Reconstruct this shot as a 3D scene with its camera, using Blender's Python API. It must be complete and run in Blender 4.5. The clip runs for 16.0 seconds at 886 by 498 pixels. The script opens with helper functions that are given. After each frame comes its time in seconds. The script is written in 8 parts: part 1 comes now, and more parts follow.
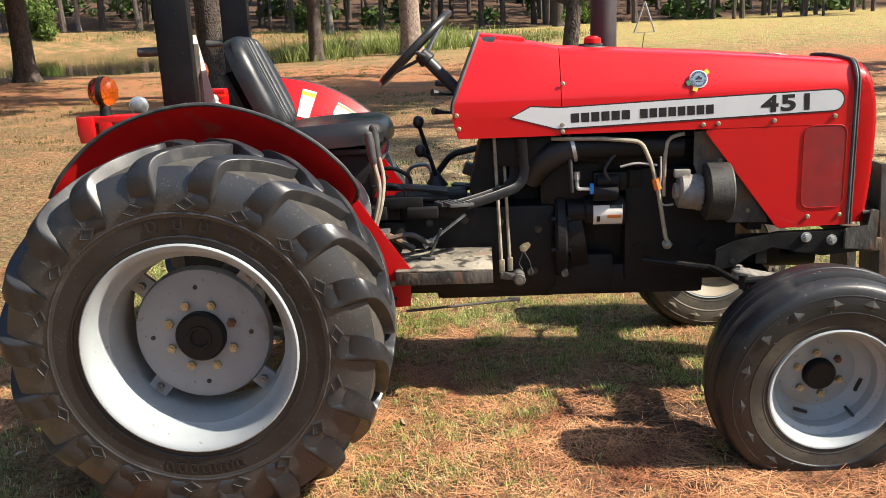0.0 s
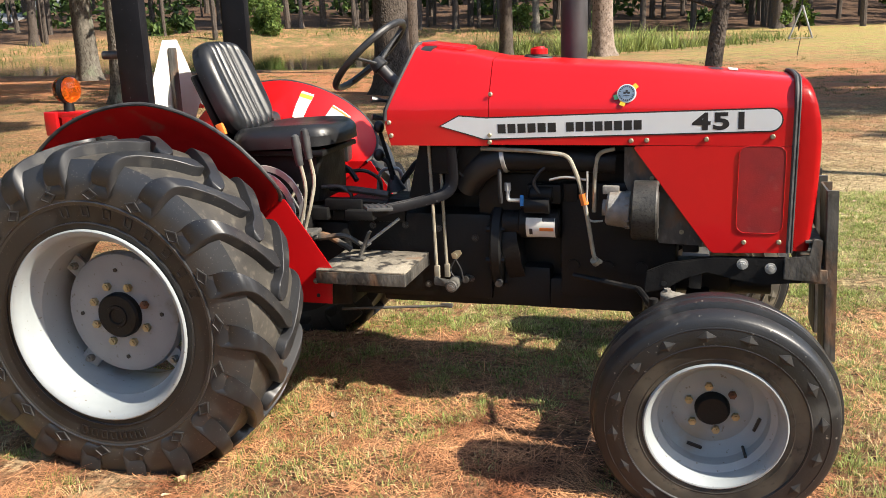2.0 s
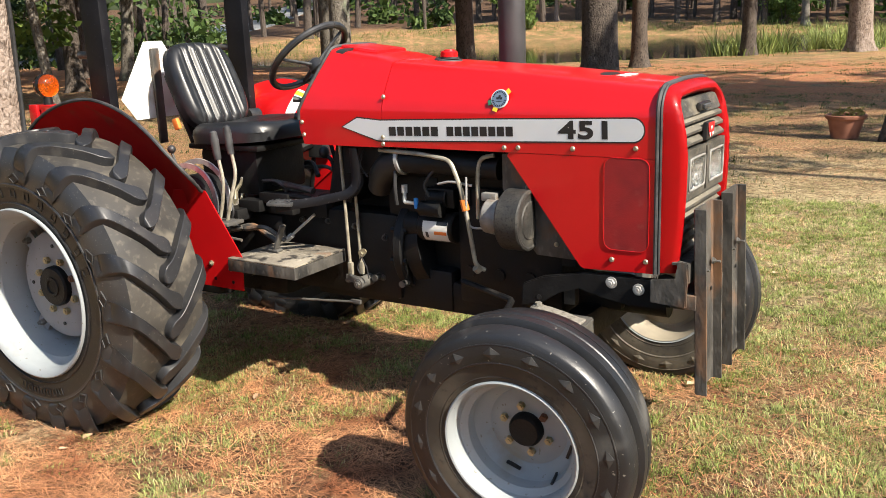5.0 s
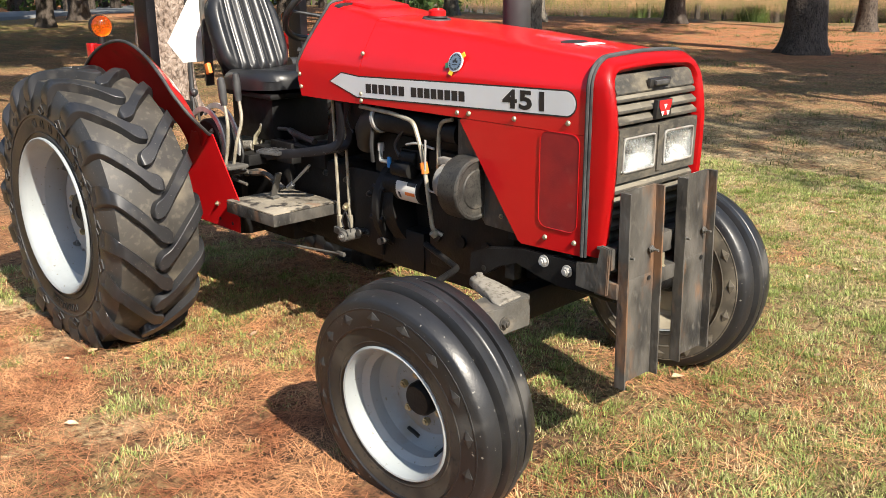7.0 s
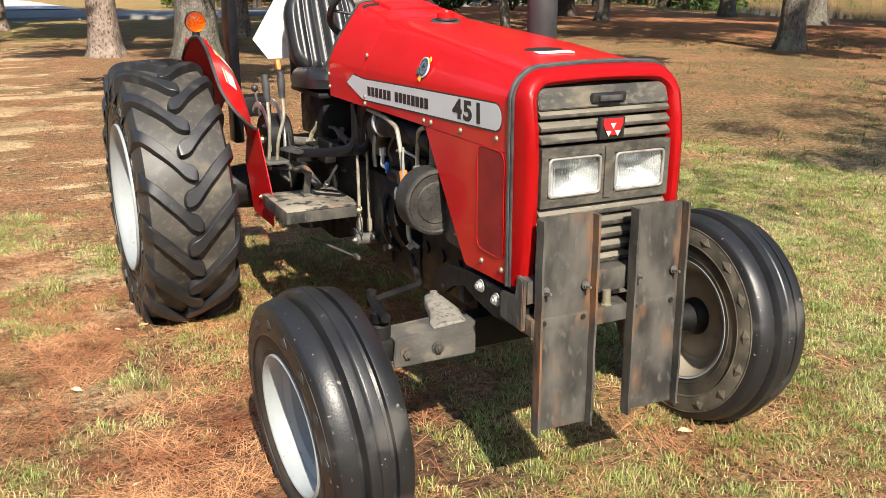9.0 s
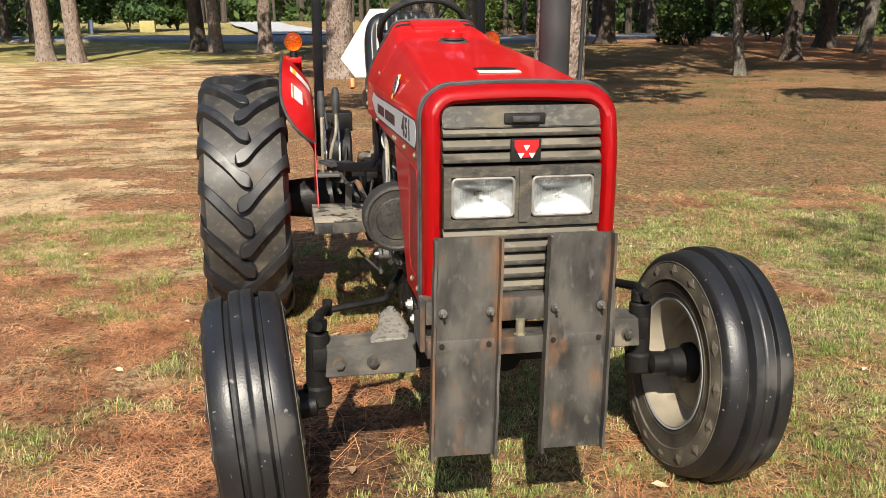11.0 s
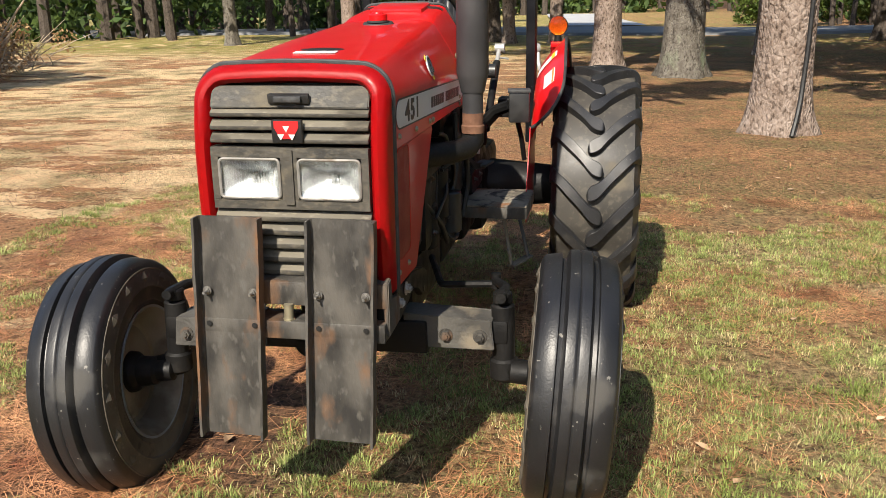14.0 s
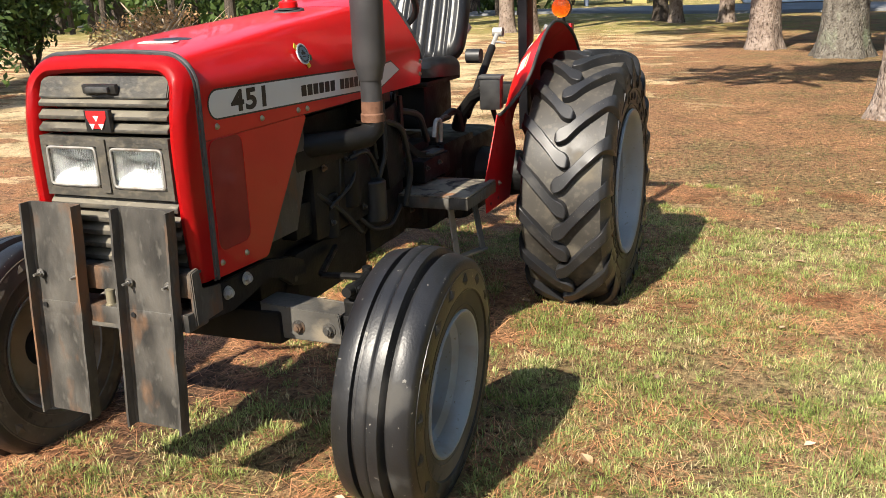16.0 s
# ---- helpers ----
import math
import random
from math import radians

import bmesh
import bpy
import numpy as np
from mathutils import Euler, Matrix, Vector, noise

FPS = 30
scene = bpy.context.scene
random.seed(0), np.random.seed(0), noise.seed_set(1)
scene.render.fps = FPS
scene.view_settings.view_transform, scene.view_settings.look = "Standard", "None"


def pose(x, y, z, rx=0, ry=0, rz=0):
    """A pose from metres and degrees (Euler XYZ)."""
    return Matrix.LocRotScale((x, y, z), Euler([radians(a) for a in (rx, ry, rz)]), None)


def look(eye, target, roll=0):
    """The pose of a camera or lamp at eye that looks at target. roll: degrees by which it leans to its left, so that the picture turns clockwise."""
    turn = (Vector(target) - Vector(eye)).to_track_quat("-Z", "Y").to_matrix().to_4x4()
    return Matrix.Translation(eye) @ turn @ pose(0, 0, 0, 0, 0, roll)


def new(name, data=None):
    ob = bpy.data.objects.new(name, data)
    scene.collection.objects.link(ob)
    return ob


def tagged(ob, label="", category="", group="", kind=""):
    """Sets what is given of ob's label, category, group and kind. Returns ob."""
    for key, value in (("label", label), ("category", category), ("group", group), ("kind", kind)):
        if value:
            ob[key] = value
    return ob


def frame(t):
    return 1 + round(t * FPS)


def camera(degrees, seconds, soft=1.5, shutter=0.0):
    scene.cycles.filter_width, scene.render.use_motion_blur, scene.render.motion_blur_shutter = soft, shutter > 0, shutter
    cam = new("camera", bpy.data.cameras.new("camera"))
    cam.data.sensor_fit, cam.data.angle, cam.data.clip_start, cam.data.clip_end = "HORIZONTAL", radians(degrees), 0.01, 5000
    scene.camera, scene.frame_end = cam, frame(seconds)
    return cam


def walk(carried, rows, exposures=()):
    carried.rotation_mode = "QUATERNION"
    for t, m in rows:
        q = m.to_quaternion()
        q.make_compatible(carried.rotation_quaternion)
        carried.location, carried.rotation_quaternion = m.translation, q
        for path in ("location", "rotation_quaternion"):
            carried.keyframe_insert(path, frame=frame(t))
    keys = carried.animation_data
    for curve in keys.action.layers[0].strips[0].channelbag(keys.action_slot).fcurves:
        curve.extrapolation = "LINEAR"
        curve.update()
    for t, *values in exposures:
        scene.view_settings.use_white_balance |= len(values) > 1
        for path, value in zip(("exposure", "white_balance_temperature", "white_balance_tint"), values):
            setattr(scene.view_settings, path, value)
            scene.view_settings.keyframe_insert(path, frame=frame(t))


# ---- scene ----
cam = camera(52.1, 16.0, 0.8)
METRES, EYE, TILT, LEAN, TURN = 7.923, 1.545, 0.0, 0.0, 2.8
ROWS = [
    (0.0, 0.0, 0.0, 0.0, -0.63, -14.6, 2.43),
    (0.5, 0.0382, -0.0011, 0.0001, 1.21, -14.39, 1.87),
    (1.0, 0.0651, 0.0106, -0.0014, 1.57, -13.6, 2.29),
    (1.5, 0.0932, 0.0167, -0.001, 6.41, -13.77, 2.37),
    (2.0, 0.1335, 0.0057, -0.0002, 12.74, -14.15, 1.9),
    (2.5, 0.1618, 0.0145, -0.0009, 15.36, -13.59, 2.13),
    (3.0, 0.1887, 0.0221, -0.0001, 17.43, -14.28, 2.09),
    (3.5, 0.2284, 0.0234, -0.0007, 21.59, -15.76, 1.65),
    (4.0, 0.2553, 0.0349, -0.0016, 24.12, -14.68, 1.63),
    (6.5, 0.3647, 0.1135, -0.0012, 39.41, -15.98, 1.33),
    (7.0, 0.3885, 0.1353, 0.0005, 43.26, -16.75, 0.34),
    (7.5, 0.3983, 0.1658, -0.0017, 46.11, -16.7, 0.14),
    (8.0, 0.4096, 0.1947, -0.0003, 50.64, -16.99, 0.58),
    (8.5, 0.4328, 0.2244, 0.0011, 56.08, -17.04, 0.4),
    (11.0, 0.4933, 0.3618, -0.0034, 77.26, -15.03, -0.03),
    (11.5, 0.5038, 0.3957, -0.004, 81.31, -15.03, 0.08),
    (12.0, 0.5096, 0.4283, -0.0039, 85.42, -15.04, 0.32),
    (12.5, 0.5032, 0.4572, -0.0068, 88.53, -15.11, 0.92),
    (13.0, 0.5017, 0.4837, -0.007, 91.26, -15.72, 0.45),
    (13.5, 0.5041, 0.5177, -0.0068, 94.87, -15.89, 0.18),
    (14.0, 0.4924, 0.5448, -0.0092, 97.53, -15.37, 0.82),
    (14.5, 0.4836, 0.571, -0.0082, 99.87, -16.05, 1.65),
    (15.0, 0.4809, 0.6076, -0.008, 103.81, -16.6, 2.0),
    (15.5, 0.4725, 0.6375, -0.0086, 106.65, -16.26, 1.97),
    (16.0, 0.4541, 0.6641, -0.0105, 109.07, -16.23, 2.08),
]
walk(cam, [(t, pose(0.94, -3.668, EYE, TILT, LEAN, TURN) @ pose(METRES * x, METRES * y, METRES * z, 90 + pitch, roll, yaw)) for t, x, y, z, yaw, pitch, roll in ROWS],
     exposures=[(0.0, 1.34), (1.5, 1.31), (3.5, 1.25), (4.0, 1.25), (6.5, 1.22), (8.5, 1.16), (11.0, 0.80), (13.5, 0.79), (14.5, 0.85), (15.5, 1.07), (16.0, 1.12)])

# ---- daylight ----
SUN_EL, SUN_AZ = radians(42.0), math.atan2(-0.2, 1.0)
world = bpy.data.worlds.new("sky")
scene.world = world
world.use_nodes = True
sky = world.node_tree.nodes.new("ShaderNodeTexSky")
sky.sky_type, sky.sun_disc = "NISHITA", False
sky.sun_elevation, sky.sun_rotation = SUN_EL, math.pi / 2 - SUN_AZ
background = world.node_tree.nodes["Background"]
world.node_tree.links.new(sky.outputs["Color"], background.inputs["Color"])
background.inputs["Strength"].default_value = 0.115
sun = new("sun", bpy.data.lights.new("sun", "SUN"))
sun.data.energy, sun.data.angle, sun.data.color = 4.85, radians(0.55), (1.0, 0.91, 0.77)
to_sun = Vector((math.cos(SUN_EL) * math.cos(SUN_AZ), math.cos(SUN_EL) * math.sin(SUN_AZ), math.sin(SUN_EL)))
sun.matrix_world = look(to_sun * 40, (0, 0, 0))


# ---- materials ----
def surface(name, c1, c2, scale=8.0, rough=0.5, rough2=None, metal=0.0, bump=0.0, bump_scale=60.0, coat=0.0,
            dirt=None, dirt_scale=3.0, dirt_at=0.6, stretch=(1, 1, 1), spec=0.5, island=0.0, fine=None, fine_at=(0.5, 0.72)):
    """Two colours mixed by noise, an optional second dirt colour, uneven gloss and fine relief."""
    m = bpy.data.materials.new(name)
    m.use_nodes = True
    n, l = m.node_tree.nodes, m.node_tree.links
    b = n["Principled BSDF"]
    tc = n.new("ShaderNodeTexCoord")
    mp = n.new("ShaderNodeMapping")
    mp.inputs["Scale"].default_value = stretch
    l.new(tc.outputs["Object"], mp.inputs["Vector"])

    def noisy(sc, detail=5.0):
        q = n.new("ShaderNodeTexNoise")
        q.inputs["Scale"].default_value, q.inputs["Detail"].default_value = sc, detail
        l.new(mp.outputs["Vector"], q.inputs["Vector"])
        return q.outputs["Fac"]

    def ramp(fac, a, z):
        r = n.new("ShaderNodeMapRange")
        r.inputs["From Min"].default_value, r.inputs["From Max"].default_value = a, z
        l.new(fac, r.inputs["Value"])
        return r.outputs["Result"]

    def mix(fac, a, z):
        x = n.new("ShaderNodeMix")
        x.data_type = "RGBA"
        for s, v in ((0, fac), (6, a), (7, z)):
            if hasattr(v, "links"):
                l.new(v, x.inputs[s])
            else:
                x.inputs[s].default_value = (*v, 1) if isinstance(v, tuple) else v
        return x.outputs[2]

    f1 = ramp(noisy(scale), 0.35, 0.65)
    col = mix(f1, c1, c2)
    if fine:
        col = mix(ramp(noisy(fine[1], 2.0), *fine_at), col, fine[0])
    rv = n.new("ShaderNodeMapRange")
    rv.inputs["To Min"].default_value, rv.inputs["To Max"].default_value = rough, rough if rough2 is None else rough2
    l.new(f1, rv.inputs["Value"])
    rr = rv.outputs["Result"]
    if dirt:
        d = ramp(noisy(dirt_scale, 8.0), dirt_at, dirt_at + 0.13)
        col = mix(d, col, dirt)
        ad = n.new("ShaderNodeMath")
        ad.operation = "MULTIPLY_ADD"
        ad.inputs[1].default_value = 0.35
        l.new(d, ad.inputs[0])
        l.new(rr, ad.inputs[2])
        rr = ad.outputs[0]
    if island:
        g = n.new("ShaderNodeNewGeometry")
        hs = n.new("ShaderNodeHueSaturation")
        v = n.new("ShaderNodeMapRange")
        v.inputs["To Min"].default_value, v.inputs["To Max"].default_value = 1 - island, 1 + island
        l.new(g.outputs["Random Per Island"], v.inputs["Value"])
        l.new(v.outputs["Result"], hs.inputs["Value"])
        l.new(col, hs.inputs["Color"])
        col = hs.outputs["Color"]
    l.new(col, b.inputs["Base Color"])
    l.new(rr, b.inputs["Roughness"])
    b.inputs["Metallic"].default_value, b.inputs["Coat Weight"].default_value = metal, coat
    b.inputs["Coat Roughness"].default_value = 0.06
    b.inputs["Specular IOR Level"].default_value = spec
    if bump:
        bp = n.new("ShaderNodeBump")
        bp.inputs["Strength"].default_value, bp.inputs["Distance"].default_value = bump, 0.01
        l.new(noisy(bump_scale, 4.0), bp.inputs["Height"])
        l.new(bp.outputs["Normal"], b.inputs["Normal"])
    return m


M = {}
M["red"] = surface("red_paint", (0.56, 0.006, 0.008), (0.50, 0.005, 0.007), 3, 0.34, 0.42, coat=0.35, dirt=(0.42, 0.03, 0.02), dirt_scale=9, dirt_at=0.70, bump=0.02, bump_scale=30, spec=0.3)
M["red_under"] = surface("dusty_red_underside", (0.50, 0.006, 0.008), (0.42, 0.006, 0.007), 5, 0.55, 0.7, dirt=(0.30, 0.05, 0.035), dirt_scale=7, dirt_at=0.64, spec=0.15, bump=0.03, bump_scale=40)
M["red_worn"] = surface("red_mesh_panel", (0.28, 0.010, 0.011), (0.20, 0.008, 0.009), 10, 0.45, 0.6, dirt=(0.30, 0.055, 0.045), dirt_scale=9, dirt_at=0.56, bump=0.12, bump_scale=420)
M["black_paint"] = surface("black_chassis_paint", (0.006, 0.006, 0.0065), (0.011, 0.0105, 0.010), 12, 0.42, 0.65, dirt=(0.026, 0.022, 0.018), dirt_scale=9, dirt_at=0.62, bump=0.15, bump_scale=80, spec=0.25)
M["black_iron"] = surface("black_worn_iron", (0.034, 0.033, 0.032), (0.100, 0.092, 0.080), 13, 0.36, 0.62, metal=0.2, dirt=(0.17, 0.090, 0.046), dirt_scale=9, dirt_at=0.54, bump=0.3, bump_scale=60, stretch=(1, 1, 0.5), fine=((0.10, 0.095, 0.085), 55), fine_at=(0.58, 0.72))
M["grey_iron"] = surface("grey_dusty_iron", (0.16, 0.15, 0.13), (0.25, 0.23, 0.195), 8, 0.6, 0.8, metal=0.1, dirt=(0.24, 0.20, 0.15), dirt_scale=6, dirt_at=0.55, bump=0.3, bump_scale=70, fine=((0.08, 0.07, 0.055), 60))
M["axle"] = surface("dusty_dark_iron", (0.06, 0.057, 0.052), (0.10, 0.095, 0.085), 8, 0.5, 0.7, metal=0.1, dirt=(0.2, 0.17, 0.125), dirt_scale=6, dirt_at=0.56, bump=0.3, bump_scale=70)
M["grey_bolt"] = surface("grey_bolt_steel", (0.2, 0.195, 0.185), (0.3, 0.29, 0.27), 40, 0.4, 0.55, metal=0.8)
M["step"] = surface("worn_step_plate", (0.10, 0.088, 0.072), (0.30, 0.265, 0.205), 7, 0.5, 0.8, metal=0.15, dirt=(0.20, 0.10, 0.05), dirt_scale=6, dirt_at=0.58, bump=0.4, bump_scale=80, fine=((0.035, 0.031, 0.027), 16), fine_at=(0.55, 0.64))
M["guard"] = surface("worn_belt_guard", (0.026, 0.025, 0.023), (0.05, 0.047, 0.041), 14, 0.5, 0.7, metal=0.2, dirt=(0.085, 0.075, 0.058), dirt_scale=11, dirt_at=0.57, bump=0.12, bump_scale=160, fine=((0.012, 0.012, 0.011), 120))
M["tyre_black"] = surface("black_sidewall_rubber", (0.010, 0.010, 0.011), (0.016, 0.0155, 0.0155), 9, 0.36, 0.5, dirt=(0.034, 0.030, 0.025), dirt_scale=5, dirt_at=0.60, bump=0.06, bump_scale=160, fine=((0.06, 0.055, 0.048), 130), fine_at=(0.66, 0.74))
M["tyre_dust"] = surface("tan_dust_on_rubber", (0.022, 0.020, 0.017), (0.10, 0.084, 0.060), 5, 0.6, 0.85, dirt=(0.15, 0.125, 0.088), dirt_scale=4, dirt_at=0.52, fine=((0.028, 0.024, 0.019), 45), fine_at=(0.56, 0.70))
M["tyre_side"] = surface("brown_dust_on_rubber", (0.050, 0.044, 0.035), (0.12, 0.103, 0.077), 9, 0.6, 0.8, dirt=(0.18, 0.153, 0.11), dirt_scale=8, dirt_at=0.56, fine=((0.14, 0.12, 0.09), 40), fine_at=(0.62, 0.74))
M["tyre"] = surface("dusty_black_rubber", (0.015, 0.0152, 0.0165), (0.027, 0.0265, 0.026), 4, 0.38, 0.52, dirt=(0.085, 0.078, 0.066), dirt_scale=5.5, dirt_at=0.58, bump=0.05, bump_scale=150, fine=((0.10, 0.094, 0.083), 110), fine_at=(0.64, 0.74), spec=0.85)
M["front_tyre"] = surface("black_ribbed_rubber", (0.010, 0.0104, 0.0120), (0.018, 0.0180, 0.0190), 5, 0.36, 0.52, dirt=(0.060, 0.057, 0.052), dirt_scale=5, dirt_at=0.57, bump=0.08, bump_scale=140, fine=((0.18, 0.17, 0.15), 60), fine_at=(0.70, 0.745), spec=0.5)
M["tread"] = surface("dusty_lug_rubber", (0.013, 0.0135, 0.0155), (0.022, 0.022, 0.0235), 6, 0.34, 0.48, dirt=(0.055, 0.050, 0.042), dirt_scale=5, dirt_at=0.63, bump=0.03, bump_scale=150, fine=((0.10, 0.093, 0.08), 120), fine_at=(0.69, 0.75), spec=0.5)
M["carcass"] = surface("dusty_tread_rubber", (0.025, 0.023, 0.0205), (0.050, 0.0445, 0.037), 5, 0.45, 0.7, dirt=(0.12, 0.104, 0.079), dirt_scale=6, dirt_at=0.58, bump=0.06, bump_scale=120, fine=((0.075, 0.067, 0.053), 40), fine_at=(0.55, 0.72))
M["mark"] = surface("raised_rubber_mark", (0.014, 0.014, 0.015), (0.030, 0.029, 0.028), 30, 0.5, 0.65)
M["rim"] = surface("silver_grey_rim_paint", (0.295, 0.322, 0.332), (0.25, 0.272, 0.282), 5, 0.42, 0.55, dirt=(0.24, 0.215, 0.18), dirt_scale=5, dirt_at=0.60, bump=0.04, bump_scale=60, coat=0.1, fine=((0.17, 0.16, 0.14), 60), fine_at=(0.68, 0.74))
M["rim_dusty"] = surface("dusty_cream_rim", (0.30, 0.265, 0.20), (0.20, 0.175, 0.135), 6, 0.6, 0.75, dirt=(0.12, 0.095, 0.07), dirt_scale=5, dirt_at=0.54)
M["disc"] = surface("grey_wheel_disc", (0.27, 0.28, 0.29), (0.235, 0.245, 0.25), 6, 0.5, 0.6, dirt=(0.18, 0.16, 0.13), dirt_scale=6, dirt_at=0.60, bump=0.05, bump_scale=80, fine=((0.16, 0.15, 0.135), 60), fine_at=(0.66, 0.74))
M["brass_nut"] = surface("yellow_passivated_steel", (0.50, 0.42, 0.25), (0.36, 0.29, 0.16), 40, 0.34, 0.5, metal=0.55)
M["zinc"] = surface("yellow_zinc_steel", (0.40, 0.36, 0.25), (0.28, 0.25, 0.18), 30, 0.38, 0.5, metal=0.6)
M["steel"] = surface("bright_steel", (0.46, 0.46, 0.44), (0.34, 0.335, 0.32), 30, 0.35, 0.5, metal=0.3)
M["brass"] = surface("dull_brass_pipe", (0.40, 0.37, 0.29), (0.24, 0.215, 0.16), 26, 0.42, 0.58, metal=0.3)
M["rubber"] = surface("black_rubber_trim", (0.02, 0.02, 0.021), (0.05, 0.05, 0.05), 25, 0.55, 0.7)
M["rubber_grey"] = surface("weathered_rubber_seal", (0.03, 0.031, 0.033), (0.07, 0.07, 0.07), 30, 0.55, 0.7, bump=0.2, bump_scale=120)
M["post"] = surface("black_rollbar_paint", (0.005, 0.005, 0.0065), (0.009, 0.0085, 0.010), 9, 0.34, 0.46, bump=0.05, bump_scale=60, spec=0.22, fine=((0.05, 0.05, 0.055), 70), fine_at=(0.70, 0.75))
M["plastic"] = surface("black_plastic", (0.016, 0.016, 0.017), (0.028, 0.028, 0.028), 20, 0.35, 0.5)
M["slat_tops"] = surface("tan_dust_and_light_on_slats", (0.085, 0.076, 0.058), (0.16, 0.142, 0.108), 7, 0.7, 0.85, dirt=(0.05, 0.045, 0.036), dirt_scale=12, dirt_at=0.58, stretch=(1, 0.5, 1), fine=((0.21, 0.185, 0.14), 60), fine_at=(0.60, 0.74))
M["grille"] = surface("weathered_black_grille", (0.026, 0.025, 0.022), (0.068, 0.061, 0.049), 11, 0.55, 0.75, dirt=(0.14, 0.12, 0.085), dirt_scale=9, dirt_at=0.58, bump=0.25, bump_scale=90, stretch=(1, 0.6, 1), fine=((0.10, 0.088, 0.066), 70))
M["vinyl"] = surface("black_seat_vinyl", (0.010, 0.0105, 0.012), (0.015, 0.0155, 0.017), 14, 0.33, 0.42, bump=0.05, bump_scale=220, spec=0.45, fine=((0.06, 0.06, 0.058), 150), fine_at=(0.70, 0.76))
M["pleat_glint"] = surface("grey_pleat_glint", (0.17, 0.17, 0.17), (0.25, 0.25, 0.24), 30, 0.45, 0.6)
M["muffler"] = surface("matt_black_muffler", (0.04, 0.04, 0.043), (0.058, 0.056, 0.058), 9, 0.42, 0.55, metal=0.3, bump=0.06, bump_scale=60)
M["rust"] = surface("rusty_pipe", (0.13, 0.06, 0.035), (0.2, 0.1, 0.06), 25, 0.75, 0.85, metal=0.2, bump=0.3, bump_scale=80)
M["silver"] = surface("silver_decal", (0.64, 0.66, 0.67), (0.59, 0.61, 0.62), 4, 0.42, 0.5, metal=0.05)
M["ink"] = surface("black_print", (0.012, 0.012, 0.013), (0.016, 0.016, 0.016), 20, 0.4, 0.45)
M["white"] = surface("white_paint", (0.72, 0.715, 0.67), (0.64, 0.63, 0.57), 8, 0.5, 0.6, dirt=(0.46, 0.43, 0.36), dirt_scale=6, dirt_at=0.64)
M["alu"] = surface("cast_aluminium", (0.28, 0.27, 0.25), (0.20, 0.19, 0.17), 25, 0.55, 0.7, metal=0.3, dirt=(0.13, 0.09, 0.06), dirt_scale=12, dirt_at=0.56, bump=0.2, bump_scale=120)
M["orange"] = surface("orange_print", (0.75, 0.2, 0.03), (0.7, 0.18, 0.03), 20, 0.5, 0.55)
M["yellow"] = surface("yellow_print", (0.75, 0.5, 0.03), (0.7, 0.45, 0.03), 20, 0.5, 0.55)
M["green"] = surface("green_print", (0.03, 0.16, 0.08), (0.03, 0.13, 0.07), 20, 0.5, 0.55)
M["blue"] = surface("blue_plastic", (0.02, 0.2, 0.6), (0.02, 0.18, 0.5), 20, 0.4, 0.5)
M["red_print"] = surface("red_print", (0.5, 0.01, 0.012), (0.45, 0.01, 0.012), 20, 0.45, 0.5)
M["reflector"] = surface("lamp_reflector", (0.46, 0.48, 0.49), (0.17, 0.18, 0.185), 20, 0.26, 0.40, metal=0.62)
M["hose"] = surface("black_hose", (0.012, 0.012, 0.013), (0.02, 0.02, 0.02), 20, 0.5, 0.6)


def glassy(name, colour, rough=0.05, ior=1.45, bump_scale=0.0):
    m = bpy.data.materials.new(name)
    m.use_nodes = True
    n, l = m.node_tree.nodes, m.node_tree.links
    b = n["Principled BSDF"]
    b.inputs["Base Color"].default_value = (*colour, 1)
    b.inputs["Transmission Weight"].default_value, b.inputs["Roughness"].default_value, b.inputs["IOR"].default_value = 1.0, rough, ior
    if bump_scale:
        tc, w, bp = n.new("ShaderNodeTexCoord"), n.new("ShaderNodeTexWave"), n.new("ShaderNodeBump")
        w.bands_direction = "Y"
        w.inputs["Scale"].default_value = bump_scale
        bp.inputs["Strength"].default_value, bp.inputs["Distance"].default_value = 0.35, 0.002
        l.new(tc.outputs["Object"], w.inputs["Vector"])
        l.new(w.outputs["Fac"], bp.inputs["Height"])
        l.new(bp.outputs["Normal"], b.inputs["Normal"])
    return m


M["lens"] = glassy("headlight_glass", (0.95, 0.97, 0.98), 0.16, 1.35, 42)
M["amber"] = glassy("amber_lens", (0.95, 0.10, 0.003), 0.06, 1.45, 30)
M["amber_core"] = surface("amber_lamp_core", (0.80, 0.62, 0.40), (0.40, 0.20, 0.08), 24, 0.22, 0.4, metal=0.8)


# ---- mesh helpers ----
def part(name, bm, material, parent=None, label="", angle=35, loc=None):
    """Links a bmesh as one mesh object, under parent if one is given."""
    bmesh.ops.recalc_face_normals(bm, faces=bm.faces)
    me = bpy.data.meshes.new(name)
    bm.to_mesh(me)
    bm.free()
    me.materials.append(material)
    me.polygons.foreach_set("use_smooth", [True] * len(me.polygons))
    me.set_sharp_from_angle(angle=radians(angle))
    ob = new(name, me)
    if loc is not None:
        ob.location = loc
    if parent is not None:
        ob.parent = parent
    if label:
        tagged(ob, label)
    return ob


